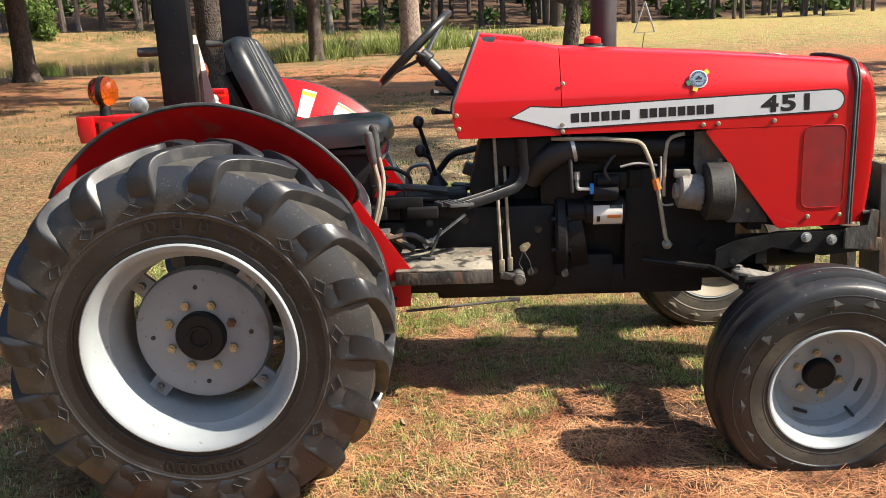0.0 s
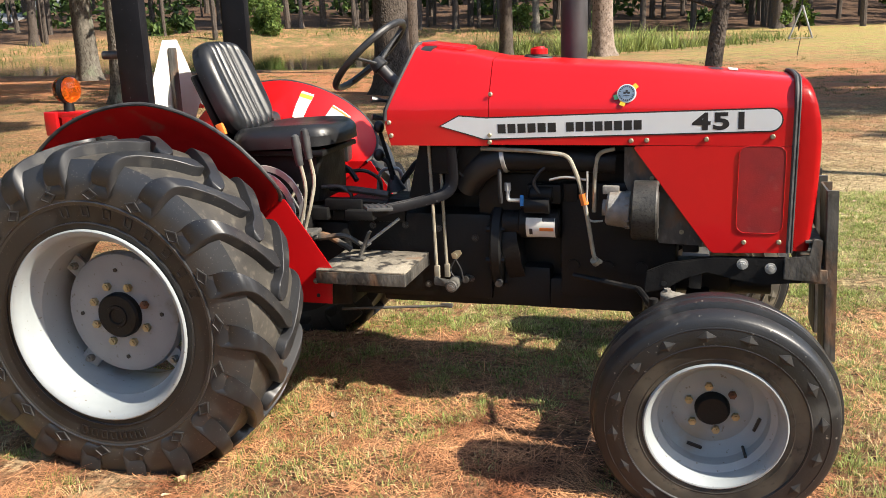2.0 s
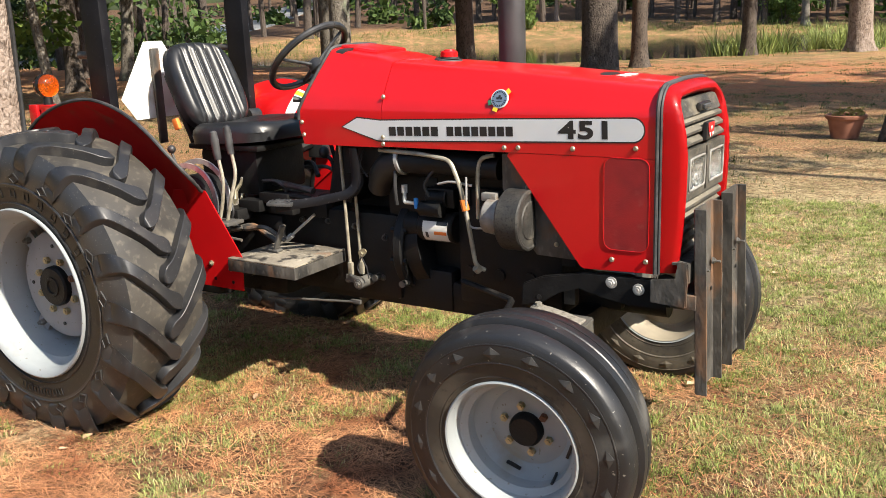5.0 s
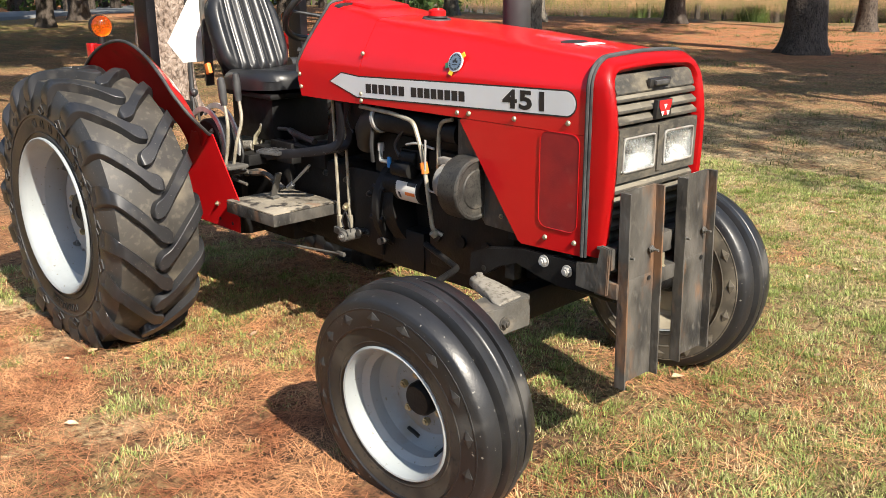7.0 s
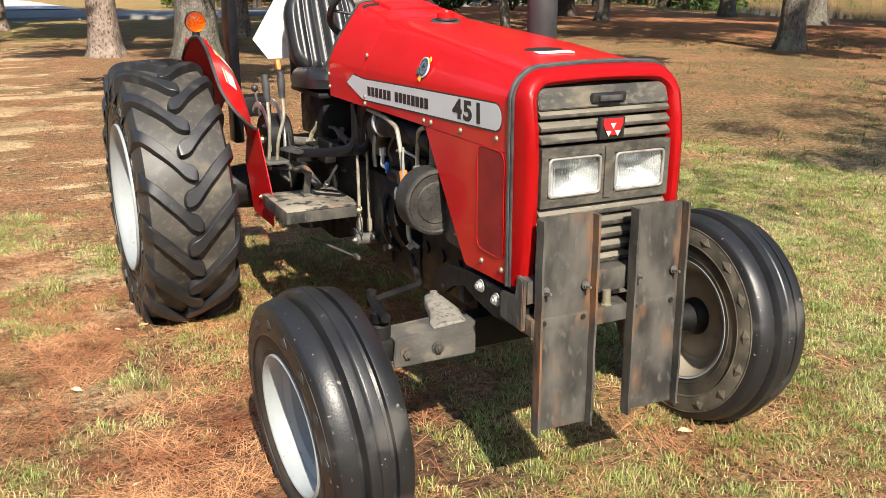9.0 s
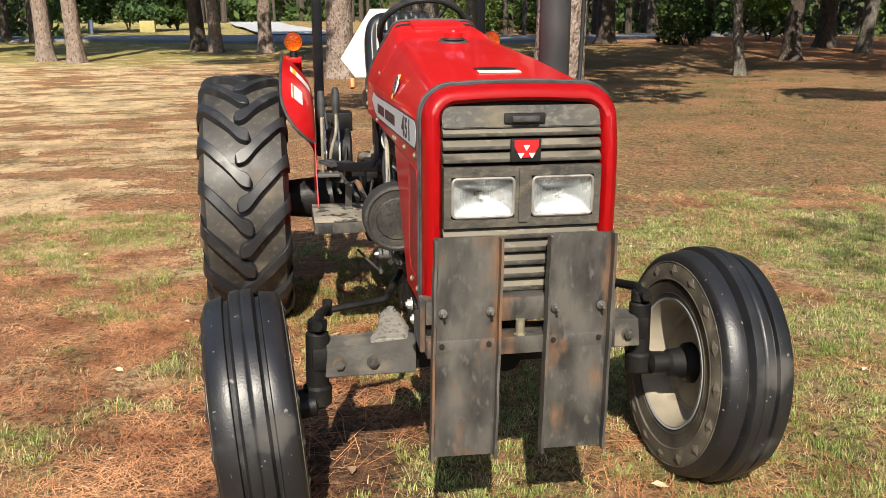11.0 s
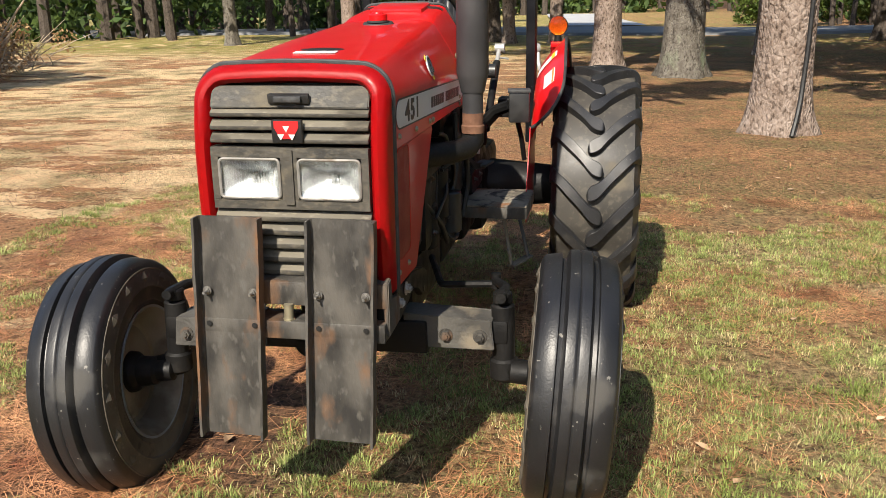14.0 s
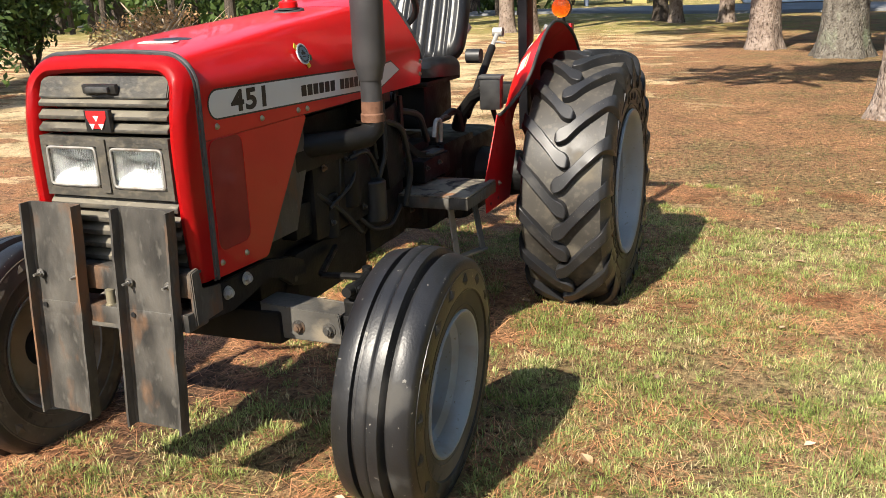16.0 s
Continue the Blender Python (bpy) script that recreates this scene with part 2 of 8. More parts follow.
def sheet(name, verts, faces, material, parent=None, smooth=False):
    """Links plain vertex and face arrays as one mesh object."""
    me = bpy.data.meshes.new(name)
    me.from_pydata(verts.tolist() if hasattr(verts, "tolist") else verts, [], faces.tolist() if hasattr(faces, "tolist") else faces)
    me.materials.append(material)
    if smooth:
        me.polygons.foreach_set("use_smooth", [True] * len(me.polygons))
    ob = new(name, me)
    if parent is not None:
        ob.parent = parent
    return ob


def box(bm, c, s, rot=(0, 0, 0), bevel=0.0, seg=2):
    m = pose(*c, *rot) @ Matrix.Diagonal((*s, 1))
    r = bmesh.ops.create_cube(bm, size=1, matrix=m)
    if bevel:
        edges = list({e for v in r["verts"] for e in v.link_edges})
        bmesh.ops.bevel(bm, geom=edges, offset=bevel, segments=seg, profile=0.6, affect="EDGES")
    return bm


def frame_of(d):
    d = d.normalized()
    a = d.cross(Vector((0, 0, 1)))
    if a.length < 1e-3:
        a = d.cross(Vector((1, 0, 0)))
    a.normalize()
    return a, d.cross(a).normalized()


def skin(bm, rings, closed=True, caps=True):
    """Faces between rings of equal length; rings are lists of points."""
    vs = [[bm.verts.new(p) for p in ring] for ring in rings]
    n = len(rings[0])
    for a, b in zip(vs, vs[1:]):
        for i in range(n if closed else n - 1):
            j = (i + 1) % n
            bm.faces.new((a[i], a[j], b[j], b[i]))
    if caps and closed:
        bm.faces.new(vs[0][::-1])
        bm.faces.new(vs[-1])
    return bm


def cyl(bm, p, q, r, r2=None, n=16, chamfer=0.0):
    p, q = Vector(p), Vector(q)
    a, b = frame_of(q - p)
    d = (q - p).normalized()
    r2 = r if r2 is None else r2

    def ring(c, rad):
        return [c + a * (rad * math.cos(t)) + b * (rad * math.sin(t)) for t in (2 * math.pi * i / n for i in range(n))]

    rings = [ring(p, r), ring(q, r2)]
    if chamfer:
        rings = [ring(p, r - chamfer), ring(p + d * chamfer, r), ring(q - d * chamfer, r2), ring(q, r2 - chamfer)]
    return skin(bm, rings)


def rounded(pts, radius, seg=4):
    """A polyline with its corners rounded."""
    pts = [Vector(p) for p in pts]
    out = [pts[0]]
    for a, b, c in zip(pts, pts[1:], pts[2:]):
        ra = min(radius, (a - b).length * 0.45, (c - b).length * 0.45)
        s, e = b + (a - b).normalized() * ra, b + (c - b).normalized() * ra
        for i in range(seg + 1):
            t = i / seg
            out.append(s * (1 - t) ** 2 + b * (2 * t * (1 - t)) + e * t * t)
    return out + [pts[-1]]


def tube(bm, pts, r, n=8, bend=0.03, flat=1.0):
    """A tube along a bent line; r is one radius or one for each given point."""
    if isinstance(r, (list, tuple)):
        line, radii = [Vector(p) for p in pts], list(r)
    else:
        line = rounded(pts, bend) if bend else [Vector(p) for p in pts]
        radii = [r] * len(line)
    rings, a = [], None
    for i, p in enumerate(line):
        d = (line[min(i + 1, len(line) - 1)] - line[max(i - 1, 0)]).normalized()
        if a is None:
            a, _ = frame_of(d)
        a = (a - d * a.dot(d)).normalized()
        b = d.cross(a)
        rings.append([p + a * (radii[i] * math.cos(t)) + b * (radii[i] * flat * math.sin(t)) for t in (2 * math.pi * k / n for k in range(n))])
    return skin(bm, rings)


def lathe(bm, profile, n=48, closed=False, sgn=1):
    """Turns (across, radius) points round the y axis."""
    rings = [[(r * math.cos(t), sgn * a, r * math.sin(t)) for t in (2 * math.pi * i / n for i in range(n))] for a, r in profile]
    if closed:
        rings.append(rings[0])
    skin(bm, rings, caps=False)
    if closed:
        bmesh.ops.remove_doubles(bm, verts=bm.verts, dist=1e-5)
    return bm


def plate(bm, poly, axis, at, thick, bevel=0.0):
    """A flat plate from a polygon in the two other axes, from at to at + thick along axis."""
    def put(p, v):
        return {"x": (v, p[0], p[1]), "y": (p[0], v, p[1]), "z": (p[0], p[1], v)}[axis]
    before = set(bm.verts)
    skin(bm, [[put(p, at) for p in poly], [put(p, at + thick) for p in poly]])
    if bevel:
        made = [v for v in bm.verts if v not in before]
        bmesh.ops.bevel(bm, geom=list({e for v in made for e in v.link_edges}), offset=bevel, segments=2, affect="EDGES")
    return bm


def round_rect(cx, cy, w, h, r, seg=5):
    out = []
    for k, (sx, sy) in enumerate(((1, 1), (-1, 1), (-1, -1), (1, -1))):
        for i in range(seg + 1):
            t = math.pi / 2 * (k + i / seg)
            out.append((cx + sx * (w / 2 - r) + r * math.cos(t), cy + sy * (h / 2 - r) + r * math.sin(t)))
    return out


def hexbolt(bm, p, d, r=0.011, h=0.009, washer=True):
    p, d = Vector(p), Vector(d).normalized()
    if washer:
        cyl(bm, p, p + d * 0.003, r * 1.45, n=14)
    cyl(bm, p + d * 0.002, p + d * h, r, n=6)
    cyl(bm, p + d * h, p + d * (h + 0.005), r * 0.55, n=8)
    return bm


def empty(name, loc=(0, 0, 0)):
    ob = new(name)
    ob.location, ob.empty_display_size = loc, 0.1
    return ob

# ---- ground, pond and road ----
def value_noise(x, y, cell, seed):
    """Smooth random field from 0 to 1 on arrays of places."""
    x, y = np.asarray(x) / cell, np.asarray(y) / cell
    xi, yi = np.floor(x).astype(np.int64), np.floor(y).astype(np.int64)
    fx, fy = x - xi, y - yi
    fx, fy = fx * fx * (3 - 2 * fx), fy * fy * (3 - 2 * fy)

    def h(a, b):
        v = (a * 374761393 + b * 668265263 + seed * 1442695041) & 0x7FFFFFFF
        v = ((v ^ (v >> 13)) * 1274126177) & 0x7FFFFFFF
        return ((v ^ (v >> 16)) & 0xFFFF) / 65535.0

    return (h(xi, yi) * (1 - fx) + h(xi + 1, yi) * fx) * (1 - fy) + (h(xi, yi + 1) * (1 - fx) + h(xi + 1, yi + 1) * fx) * fy


def pond_depth(x, y):
    """0 outside, up to 1 in the middle of the pond."""
    r = np.sqrt(((x + 22) / 26.0) ** 2 + ((y - 52) / 22.5) ** 2) + 0.10 * (value_noise(x, y, 4, 5) - 0.5)
    return np.clip((1.06 - r) / 0.3, 0, 1)


def ground_z(x, y):
    x, y = np.asarray(x, float), np.asarray(y, float)
    z = -0.012 + 0.022 * (value_noise(x, y, 1.3, 1) - 0.5) + 0.014 * (value_noise(x, y, 0.35, 2) - 0.5)
    far = np.clip((np.hypot(x - 1, y) - 5) / 15, 0, 1)
    z = z + far * 0.25 * (value_noise(x, y, 9, 3) - 0.5)
    # the tyres have pressed their places flat
    for tx, ty, rad in ((0, -0.81, 0.45), (-0.04, 0.77, 0.45), (2.07, -0.735, 0.3), (2.03, 0.74, 0.3)):
        k = np.clip(1.4 - np.hypot(x - tx, y - ty) / rad, 0, 1)
        z = z * (1 - k) + (-0.012) * k
    z = z + np.clip(0.085 * (0.87 * y - 0.5 * x - 70), 0, 9)
    return z - 1.0 * pond_depth(x, y)


def spread(step, reach, grow):
    out = [0.0]
    while out[-1] < reach:
        out.append(out[-1] + step * max(1.0, (out[-1] / 6.0) ** grow))
    return np.array(out)


s = spread(0.09, 420, 1.25)
gx, gy = np.meshgrid(np.r_[-s[:0:-1], s] + 1.0, np.r_[-s[:0:-1], s] + 0.5)
gz = ground_z(gx, gy)
idx = np.arange(gx.size).reshape(gx.shape)
quads = np.stack([idx[:-1, :-1], idx[:-1, 1:], idx[1:, 1:], idx[1:, :-1]], -1).reshape(-1, 4)


def ground_material():
    m = bpy.data.materials.new("pine_straw_grass_and_sand")
    m.use_nodes = True
    n, l = m.node_tree.nodes, m.node_tree.links
    b = n["Principled BSDF"]
    geo = n.new("ShaderNodeNewGeometry")
    xyz = n.new("ShaderNodeSeparateXYZ")
    l.new(geo.outputs["Position"], xyz.inputs[0])

    def noisy(sc, detail=6.0, rough=0.6, stretch=None):
        q = n.new("ShaderNodeTexNoise")
        q.inputs["Scale"].default_value, q.inputs["Detail"].default_value, q.inputs["Roughness"].default_value = sc, detail, rough
        if stretch:
            mp = n.new("ShaderNodeMapping")
            mp.inputs["Scale"].default_value, mp.inputs["Rotation"].default_value = stretch[0], (0, 0, stretch[1])
            l.new(geo.outputs["Position"], mp.inputs["Vector"])
            l.new(mp.outputs["Vector"], q.inputs["Vector"])
        else:
            l.new(geo.outputs["Position"], q.inputs["Vector"])
        return q.outputs["Fac"]

    def rng(v, a, z, lo=0.0, hi=1.0):
        r = n.new("ShaderNodeMapRange")
        r.inputs[1].default_value, r.inputs[2].default_value, r.inputs[3].default_value, r.inputs[4].default_value = a, z, lo, hi
        l.new(v, r.inputs[0])
        return r.outputs[0]

    def op(kind, a, z):
        q = n.new("ShaderNodeMath")
        q.operation, q.use_clamp = kind, False
        for s_, v in ((0, a), (1, z)):
            if hasattr(v, "links"):
                l.new(v, q.inputs[s_])
            else:
                q.inputs[s_].default_value = v
        return q.outputs[0]

    def mix(fac, a, z):
        x = n.new("ShaderNodeMix")
        x.data_type = "RGBA"
        for s_, v in ((0, fac), (6, a), (7, z)):
            if hasattr(v, "links"):
                l.new(v, x.inputs[s_])
            else:
                x.inputs[s_].default_value = (*v, 1) if isinstance(v, tuple) else v
        return x.outputs[2]

    X, Y = xyz.outputs["X"], xyz.outputs["Y"]
    big, mid, fine = noisy(0.35, 4), noisy(1.7, 6), noisy(26, 5, 0.75)
    streak = noisy(9, 4, 0.7, ((1, 7, 1), 0.6))
    streak2 = noisy(8, 4, 0.7, ((6, 1, 1), 0.9))
    straw = mix(rng(fine, 0.37, 0.62), (0.06, 0.031, 0.017), (0.46, 0.25, 0.135))
    straw = mix(rng(streak, 0.5, 0.75), straw, (0.42, 0.19, 0.085))
    straw = mix(rng(streak2, 0.52, 0.74), straw, (0.54, 0.32, 0.17))
    straw = mix(rng(noisy(3.2, 7, 0.75), 0.54, 0.68, 0.0, 0.55), straw, mix(rng(fine, 0.4, 0.62), (0.05, 0.03, 0.018), (0.24, 0.135, 0.08)))
    # sandy ground towards -x and -y
    sandy = op("MULTIPLY", rng(X, 2.4, -1.2), rng(Y, 1.6, -1.8))
    sf = op("ADD", op("MULTIPLY", sandy, 0.155), op("ADD", op("MULTIPLY", big, 0.3), op("MULTIPLY", noisy(1.0, 8, 0.68, ((1.25, 0.6, 1), 0.2)), 0.7)))
    sf = op("ADD", sf, op("MULTIPLY", op("ADD", streak, -0.5), 0.08))
    sand_col = mix(rng(fine, 0.3, 0.7), (0.60, 0.41, 0.22), (0.90, 0.68, 0.41))
    straw = mix(op("MULTIPLY", sandy, rng(noisy(4.5, 7, 0.7), 0.45, 0.6, 0.0, 0.7)), straw, (0.50, 0.24, 0.11))
    col = mix(rng(op("ADD", sf, op("MULTIPLY", op("ADD", fine, -0.5), 0.07)), 0.634, 0.656), straw, sand_col)
    # green and dry grass, more of it towards +x and +y
    lawn = op("ADD", op("MULTIPLY", rng(X, 0.5, 3.5), 0.10), op("MULTIPLY", rng(Y, 0.0, 3.0), 0.11))
    gf = op("ADD", lawn, op("ADD", op("MULTIPLY", mid, 0.7), op("MULTIPLY", big, 0.3)))
    grass_col = mix(rng(fine, 0.40, 0.64), (0.040, 0.036, 0.016), (0.36, 0.31, 0.14))
    col = mix(rng(gf, 0.46, 0.62, 0.0, 0.75), col, grass_col)
    # far lawn on the +x +y side and the strip along the road
    far = op("MULTIPLY", rng(Y, 22, 38), rng(op("ADD", X, op("MULTIPLY", Y, 0.22)), 1.0, 9.0))
    lawn_col = mix(mid, (0.27, 0.285, 0.065), (0.42, 0.40, 0.12))
    col = mix(op("MULTIPLY", far, rng(mid, 0.25, 0.5)), col, lawn_col)
    verge = op("MULTIPLY", op("MULTIPLY", rng(X, -19, -25), rng(Y, 15, 8)), rng(mid, 0.32, 0.52))
    col = mix(verge, col, mix(mid, (0.20, 0.20, 0.05), (0.36, 0.30, 0.10)))
    # grassy banks of the pond
    dx, dy = op("MULTIPLY", op("ADD", X, 22.0), 1 / 30.0), op("MULTIPLY", op("ADD", Y, -52.0), 1 / 27.5)
    ring = op("ADD", op("MULTIPLY", dx, dx), op("MULTIPLY", dy, dy))
    col = mix(op("MULTIPLY", rng(ring, 1.1, 0.8), rng(mid, 0.3, 0.5)), col, mix(fine, (0.085, 0.095, 0.028), (0.19, 0.165, 0.06)))
    # sandy clearing and brown patches before the lawn
    east = op("MULTIPLY", op("MULTIPLY", rng(X, 2.8, 4.5), rng(Y, 1.5, 3.5)), rng(Y, 13, 9))
    col = mix(op("MULTIPLY", east, rng(noisy(0.9, 8, 0.7), 0.50, 0.55)), col, sand_col)
    # bleached dry grass in the open between tractor and trees
    dry = op("MULTIPLY", op("MULTIPLY", rng(X, -2.2, -0.6), rng(Y, 1.2, 3.0)), rng(Y, 9.5, 7.0))
    col = mix(op("MULTIPLY", dry, rng(noisy(1.5, 8, 0.72), 0.36, 0.56, 0.0, 0.85)), col, mix(rng(fine, 0.36, 0.62), (0.20, 0.14, 0.07), (0.70, 0.56, 0.33)))
    # leaf litter under the trees on the +y side
    away = op("MAXIMUM", rng(Y, 5.0, 8.5), op("MULTIPLY", rng(X, -1.8, -4.5), rng(Y, -3.0, 1.5)))
    litter = op("MULTIPLY", away, rng(noisy(2.6, 7, 0.75), 0.46, 0.60, 0.0, 0.75))
    col = mix(litter, col, mix(rng(fine, 0.38, 0.62), (0.085, 0.048, 0.028), (0.35, 0.19, 0.10)))
    olive = op("MULTIPLY", away, rng(noisy(3.7, 7, 0.72), 0.54, 0.66, 0.0, 0.5))
    col = mix(op("MULTIPLY", olive, rng(Y, 70, 60)), col, mix(rng(fine, 0.35, 0.65), (0.10, 0.11, 0.03), (0.34, 0.30, 0.10)))
    patch = op("MULTIPLY", away, rng(noisy(0.7, 7, 0.7), 0.45, 0.58, 0.0, 0.7))
    col = mix(patch, col, mix(rng(fine, 0.36, 0.64), (0.18, 0.085, 0.042), (0.62, 0.33, 0.17)))
    band = op("MULTIPLY", op("MULTIPLY", rng(Y, 12, 17), rng(Y, 29, 26)), rng(noisy(1.3, 7, 0.7), 0.38, 0.50, 0.0, 0.92))
    col = mix(band, col, mix(rng(fine, 0.35, 0.65), (0.24, 0.09, 0.042), (0.58, 0.25, 0.115)))
    # red-brown straw and bare dark soil beside the tractor on the -y side
    red = op("MULTIPLY", op("MULTIPLY", rng(Y, 0.05, -0.45), rng(Y, -1.45, -0.9)), op("MULTIPLY", rng(X, -0.9, 0.0), rng(X, 3.6, 2.6)))
    bed = mix(rng(fine, 0.38, 0.62), (0.040, 0.024, 0.015), (0.34, 0.155, 0.078))
    bed = mix(rng(streak, 0.60, 0.74), bed, (0.32, 0.125, 0.055))
    col = mix(op("MULTIPLY", red, rng(noisy(2.4, 7, 0.72), 0.36, 0.50, 0.45, 0.95)), col, bed)
    soil = op("MULTIPLY", op("MULTIPLY", red, rng(X, 0.2, 1.6)), rng(noisy(1.6, 7, 0.7), 0.47, 0.56, 0.0, 0.85))
    col = mix(soil, col, mix(rng(fine, 0.38, 0.62), (0.04, 0.024, 0.018), (0.15, 0.082, 0.055)))
    # brown leaf and bark crumbs strewn over all the open ground
    crumb = op("MULTIPLY", rng(noisy(11, 7, 0.8), 0.55, 0.62, 0.0, 0.7), rng(noisy(0.8, 5), 0.40, 0.60, 0.25, 1.0))
    col = mix(crumb, col, mix(mid, (0.10, 0.052, 0.028), (0.22, 0.12, 0.065)))
    # brown straw floor of the far woods, with the trees' shade darkened into it
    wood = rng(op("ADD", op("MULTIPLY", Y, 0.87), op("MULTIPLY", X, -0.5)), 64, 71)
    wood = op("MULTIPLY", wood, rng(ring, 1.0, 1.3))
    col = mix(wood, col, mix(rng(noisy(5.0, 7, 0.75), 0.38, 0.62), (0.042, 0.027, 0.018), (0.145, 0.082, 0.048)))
    damp = rng(noisy(1.1, 5), 0.60, 0.70, 0.0, 0.55)
    col = mix(damp, col, (0.085, 0.05, 0.035))
    l.new(col, b.inputs["Base Color"])
    b.inputs["Roughness"].default_value, b.inputs["Specular IOR Level"].default_value = 0.9, 0.2
    bp = n.new("ShaderNodeBump")
    bp.inputs["Strength"].default_value, bp.inputs["Distance"].default_value = 1.0, 0.035
    l.new(op("ADD", fine, op("ADD", streak, streak2)), bp.inputs["Height"])
    l.new(bp.outputs["Normal"], b.inputs["Normal"])
    return m


ground = tagged(sheet("ground", np.stack([gx, gy, gz], -1).reshape(-1, 3), quads, ground_material(), smooth=True), "pine straw, sparse grass and sandy soil", "ground", kind="structure")

# water of the pond
wm = surface("dark_pond_water", (0.012, 0.014, 0.008), (0.02, 0.022, 0.010), 0.3, 0.04, 0.08, bump=0.05, bump_scale=2.0, stretch=(1, 3, 1))
bm = bmesh.new()
plate(bm, [(-22 + 28 * math.cos(t), 52 + 25 * math.sin(t)) for t in (2 * math.pi * i / 64 for i in range(64))], "z", -0.20, 0.02)
tagged(part("water", bm, wm), "still dark pond water", "water", kind="structure")

# road with a driveway
asphalt = surface("grey_asphalt", (0.13, 0.135, 0.14), (0.18, 0.18, 0.18), 0.6, 0.8, 0.9, bump=0.3, bump_scale=40)
bm = bmesh.new()
ys = np.linspace(-150, 150, 80)
bend = lambda y: 3.0 * math.sin(y * 0.02) - 0.5 * max(0.0, y - 6)
skin(bm, [[(x + bend(y), y, float(max(ground_z(x + bend(y), y), -0.2)) + h) for x, h in ((-41.5, -0.05), (-41.3, 0.11), (-38, 0.14), (-34.7, 0.11), (-34.5, -0.05))] for y in ys], closed=False)
tagged(part("road", bm, asphalt), "grey asphalt country road", "road", kind="structure")
bm = bmesh.new()
skin(bm, [[(x, y + 0.10 * (x + 41), float(ground_z(x, y)) + 0.14) for y in (-1.5, 2.5)] for x in np.linspace(-72, -41.6, 16)], closed=False)
tagged(part("driveway", bm, surface("pale_concrete", (0.36, 0.36, 0.36), (0.45, 0.45, 0.44), 1.2, 0.8, 0.9)), "pale concrete driveway", "driveway", kind="structure")


# ---- grass blades, needles and dead leaves, uncountable ----
def scatter(count, x0, x1, y0, y1, keep, rng_):
    x, y = rng_.uniform(x0, x1, count * 3), rng_.uniform(y0, y1, count * 3)
    p = keep(x, y)
    ok = rng_.uniform(0, 1, x.size) < p
    return x[ok][:count], y[ok][:count]


def off_tyres(x, y):
    ok = np.ones_like(x)
    for tx, ty, a, b in ((0, -0.81, 0.30, 0.2), (-0.04, 0.77, 0.30, 0.2), (2.07, -0.735, 0.19, 0.13), (2.03, 0.74, 0.14, 0.12)):
        ok *= ((np.abs(x - tx) > a) | (np.abs(y - ty) > b))
    return ok


def greenness(x, y):
    g = 0.25 * value_noise(x, y, 0.16, 10) + 0.40 * value_noise(x, y, 0.5, 11) + 0.35 * value_noise(x, y, 1.9, 12) + 0.12 * np.clip((x - 0.5) / 3, 0, 1) + 0.15 * np.clip(y / 3, -0.4, 1) - 0.12 * np.clip((-0.5 - x) / 3, 0, 1)
    bare = np.clip((-0.15 - y) / 0.4, 0, 1) * np.clip((x + 0.9) / 0.6, 0, 1) * np.clip((3.4 - x) / 0.6, 0, 1)
    return np.clip((g - 0.43 - 0.06 * bare) / 0.10, 0.03 * (1 - 0.5 * bare), 1)


def blades(name, count, area, hmin, hmax, width, material, keep, seed, label):
    r = np.random.default_rng(seed)
    x, y = scatter(count, *area, keep, r)
    k = x.size
    z = ground_z(x, y)
    a, lean = r.uniform(0, 2 * np.pi, k), r.uniform(0.4, 1.28, k)
    h = r.uniform(hmin, hmax, k) * (0.6 + 0.8 * r.uniform(0, 1, k) ** 2)
    w = width * r.uniform(0.6, 1.3, k)
    d = np.stack([np.cos(a), np.sin(a)], -1)
    side = np.stack([-np.sin(a), np.cos(a)], -1)
    base = np.stack([x, y, z - 0.004], -1)
    v = np.zeros((k, 5, 3))
    for i, (f, ws) in enumerate(((0, 1), (0, -1), (0.55, -0.75), (0.55, 0.75), (1, 0))):
        out = h * f * lean * (0.35 + 0.65 * f)
        v[:, i, :2] = base[:, :2] + d * out[:, None] + side * (w * ws)[:, None]
        v[:, i, 2] = base[:, 2] + h * f * np.sqrt(np.clip(1 - (lean * 0.75 * f) ** 2, 0.06, 1))
    i0 = np.arange(k)[:, None] * 5
    me = bpy.data.meshes.new(name)
    faces = [tuple(q) for q in (i0 + np.array([0, 1, 2, 3])).tolist()] + [tuple(q) for q in (i0 + np.array([3, 2, 4])).tolist()]
    me.from_pydata(v.reshape(-1, 3).tolist(), [], faces)
    me.materials.append(material)
    return tagged(new(name, me), label, "grass", kind="stuff")


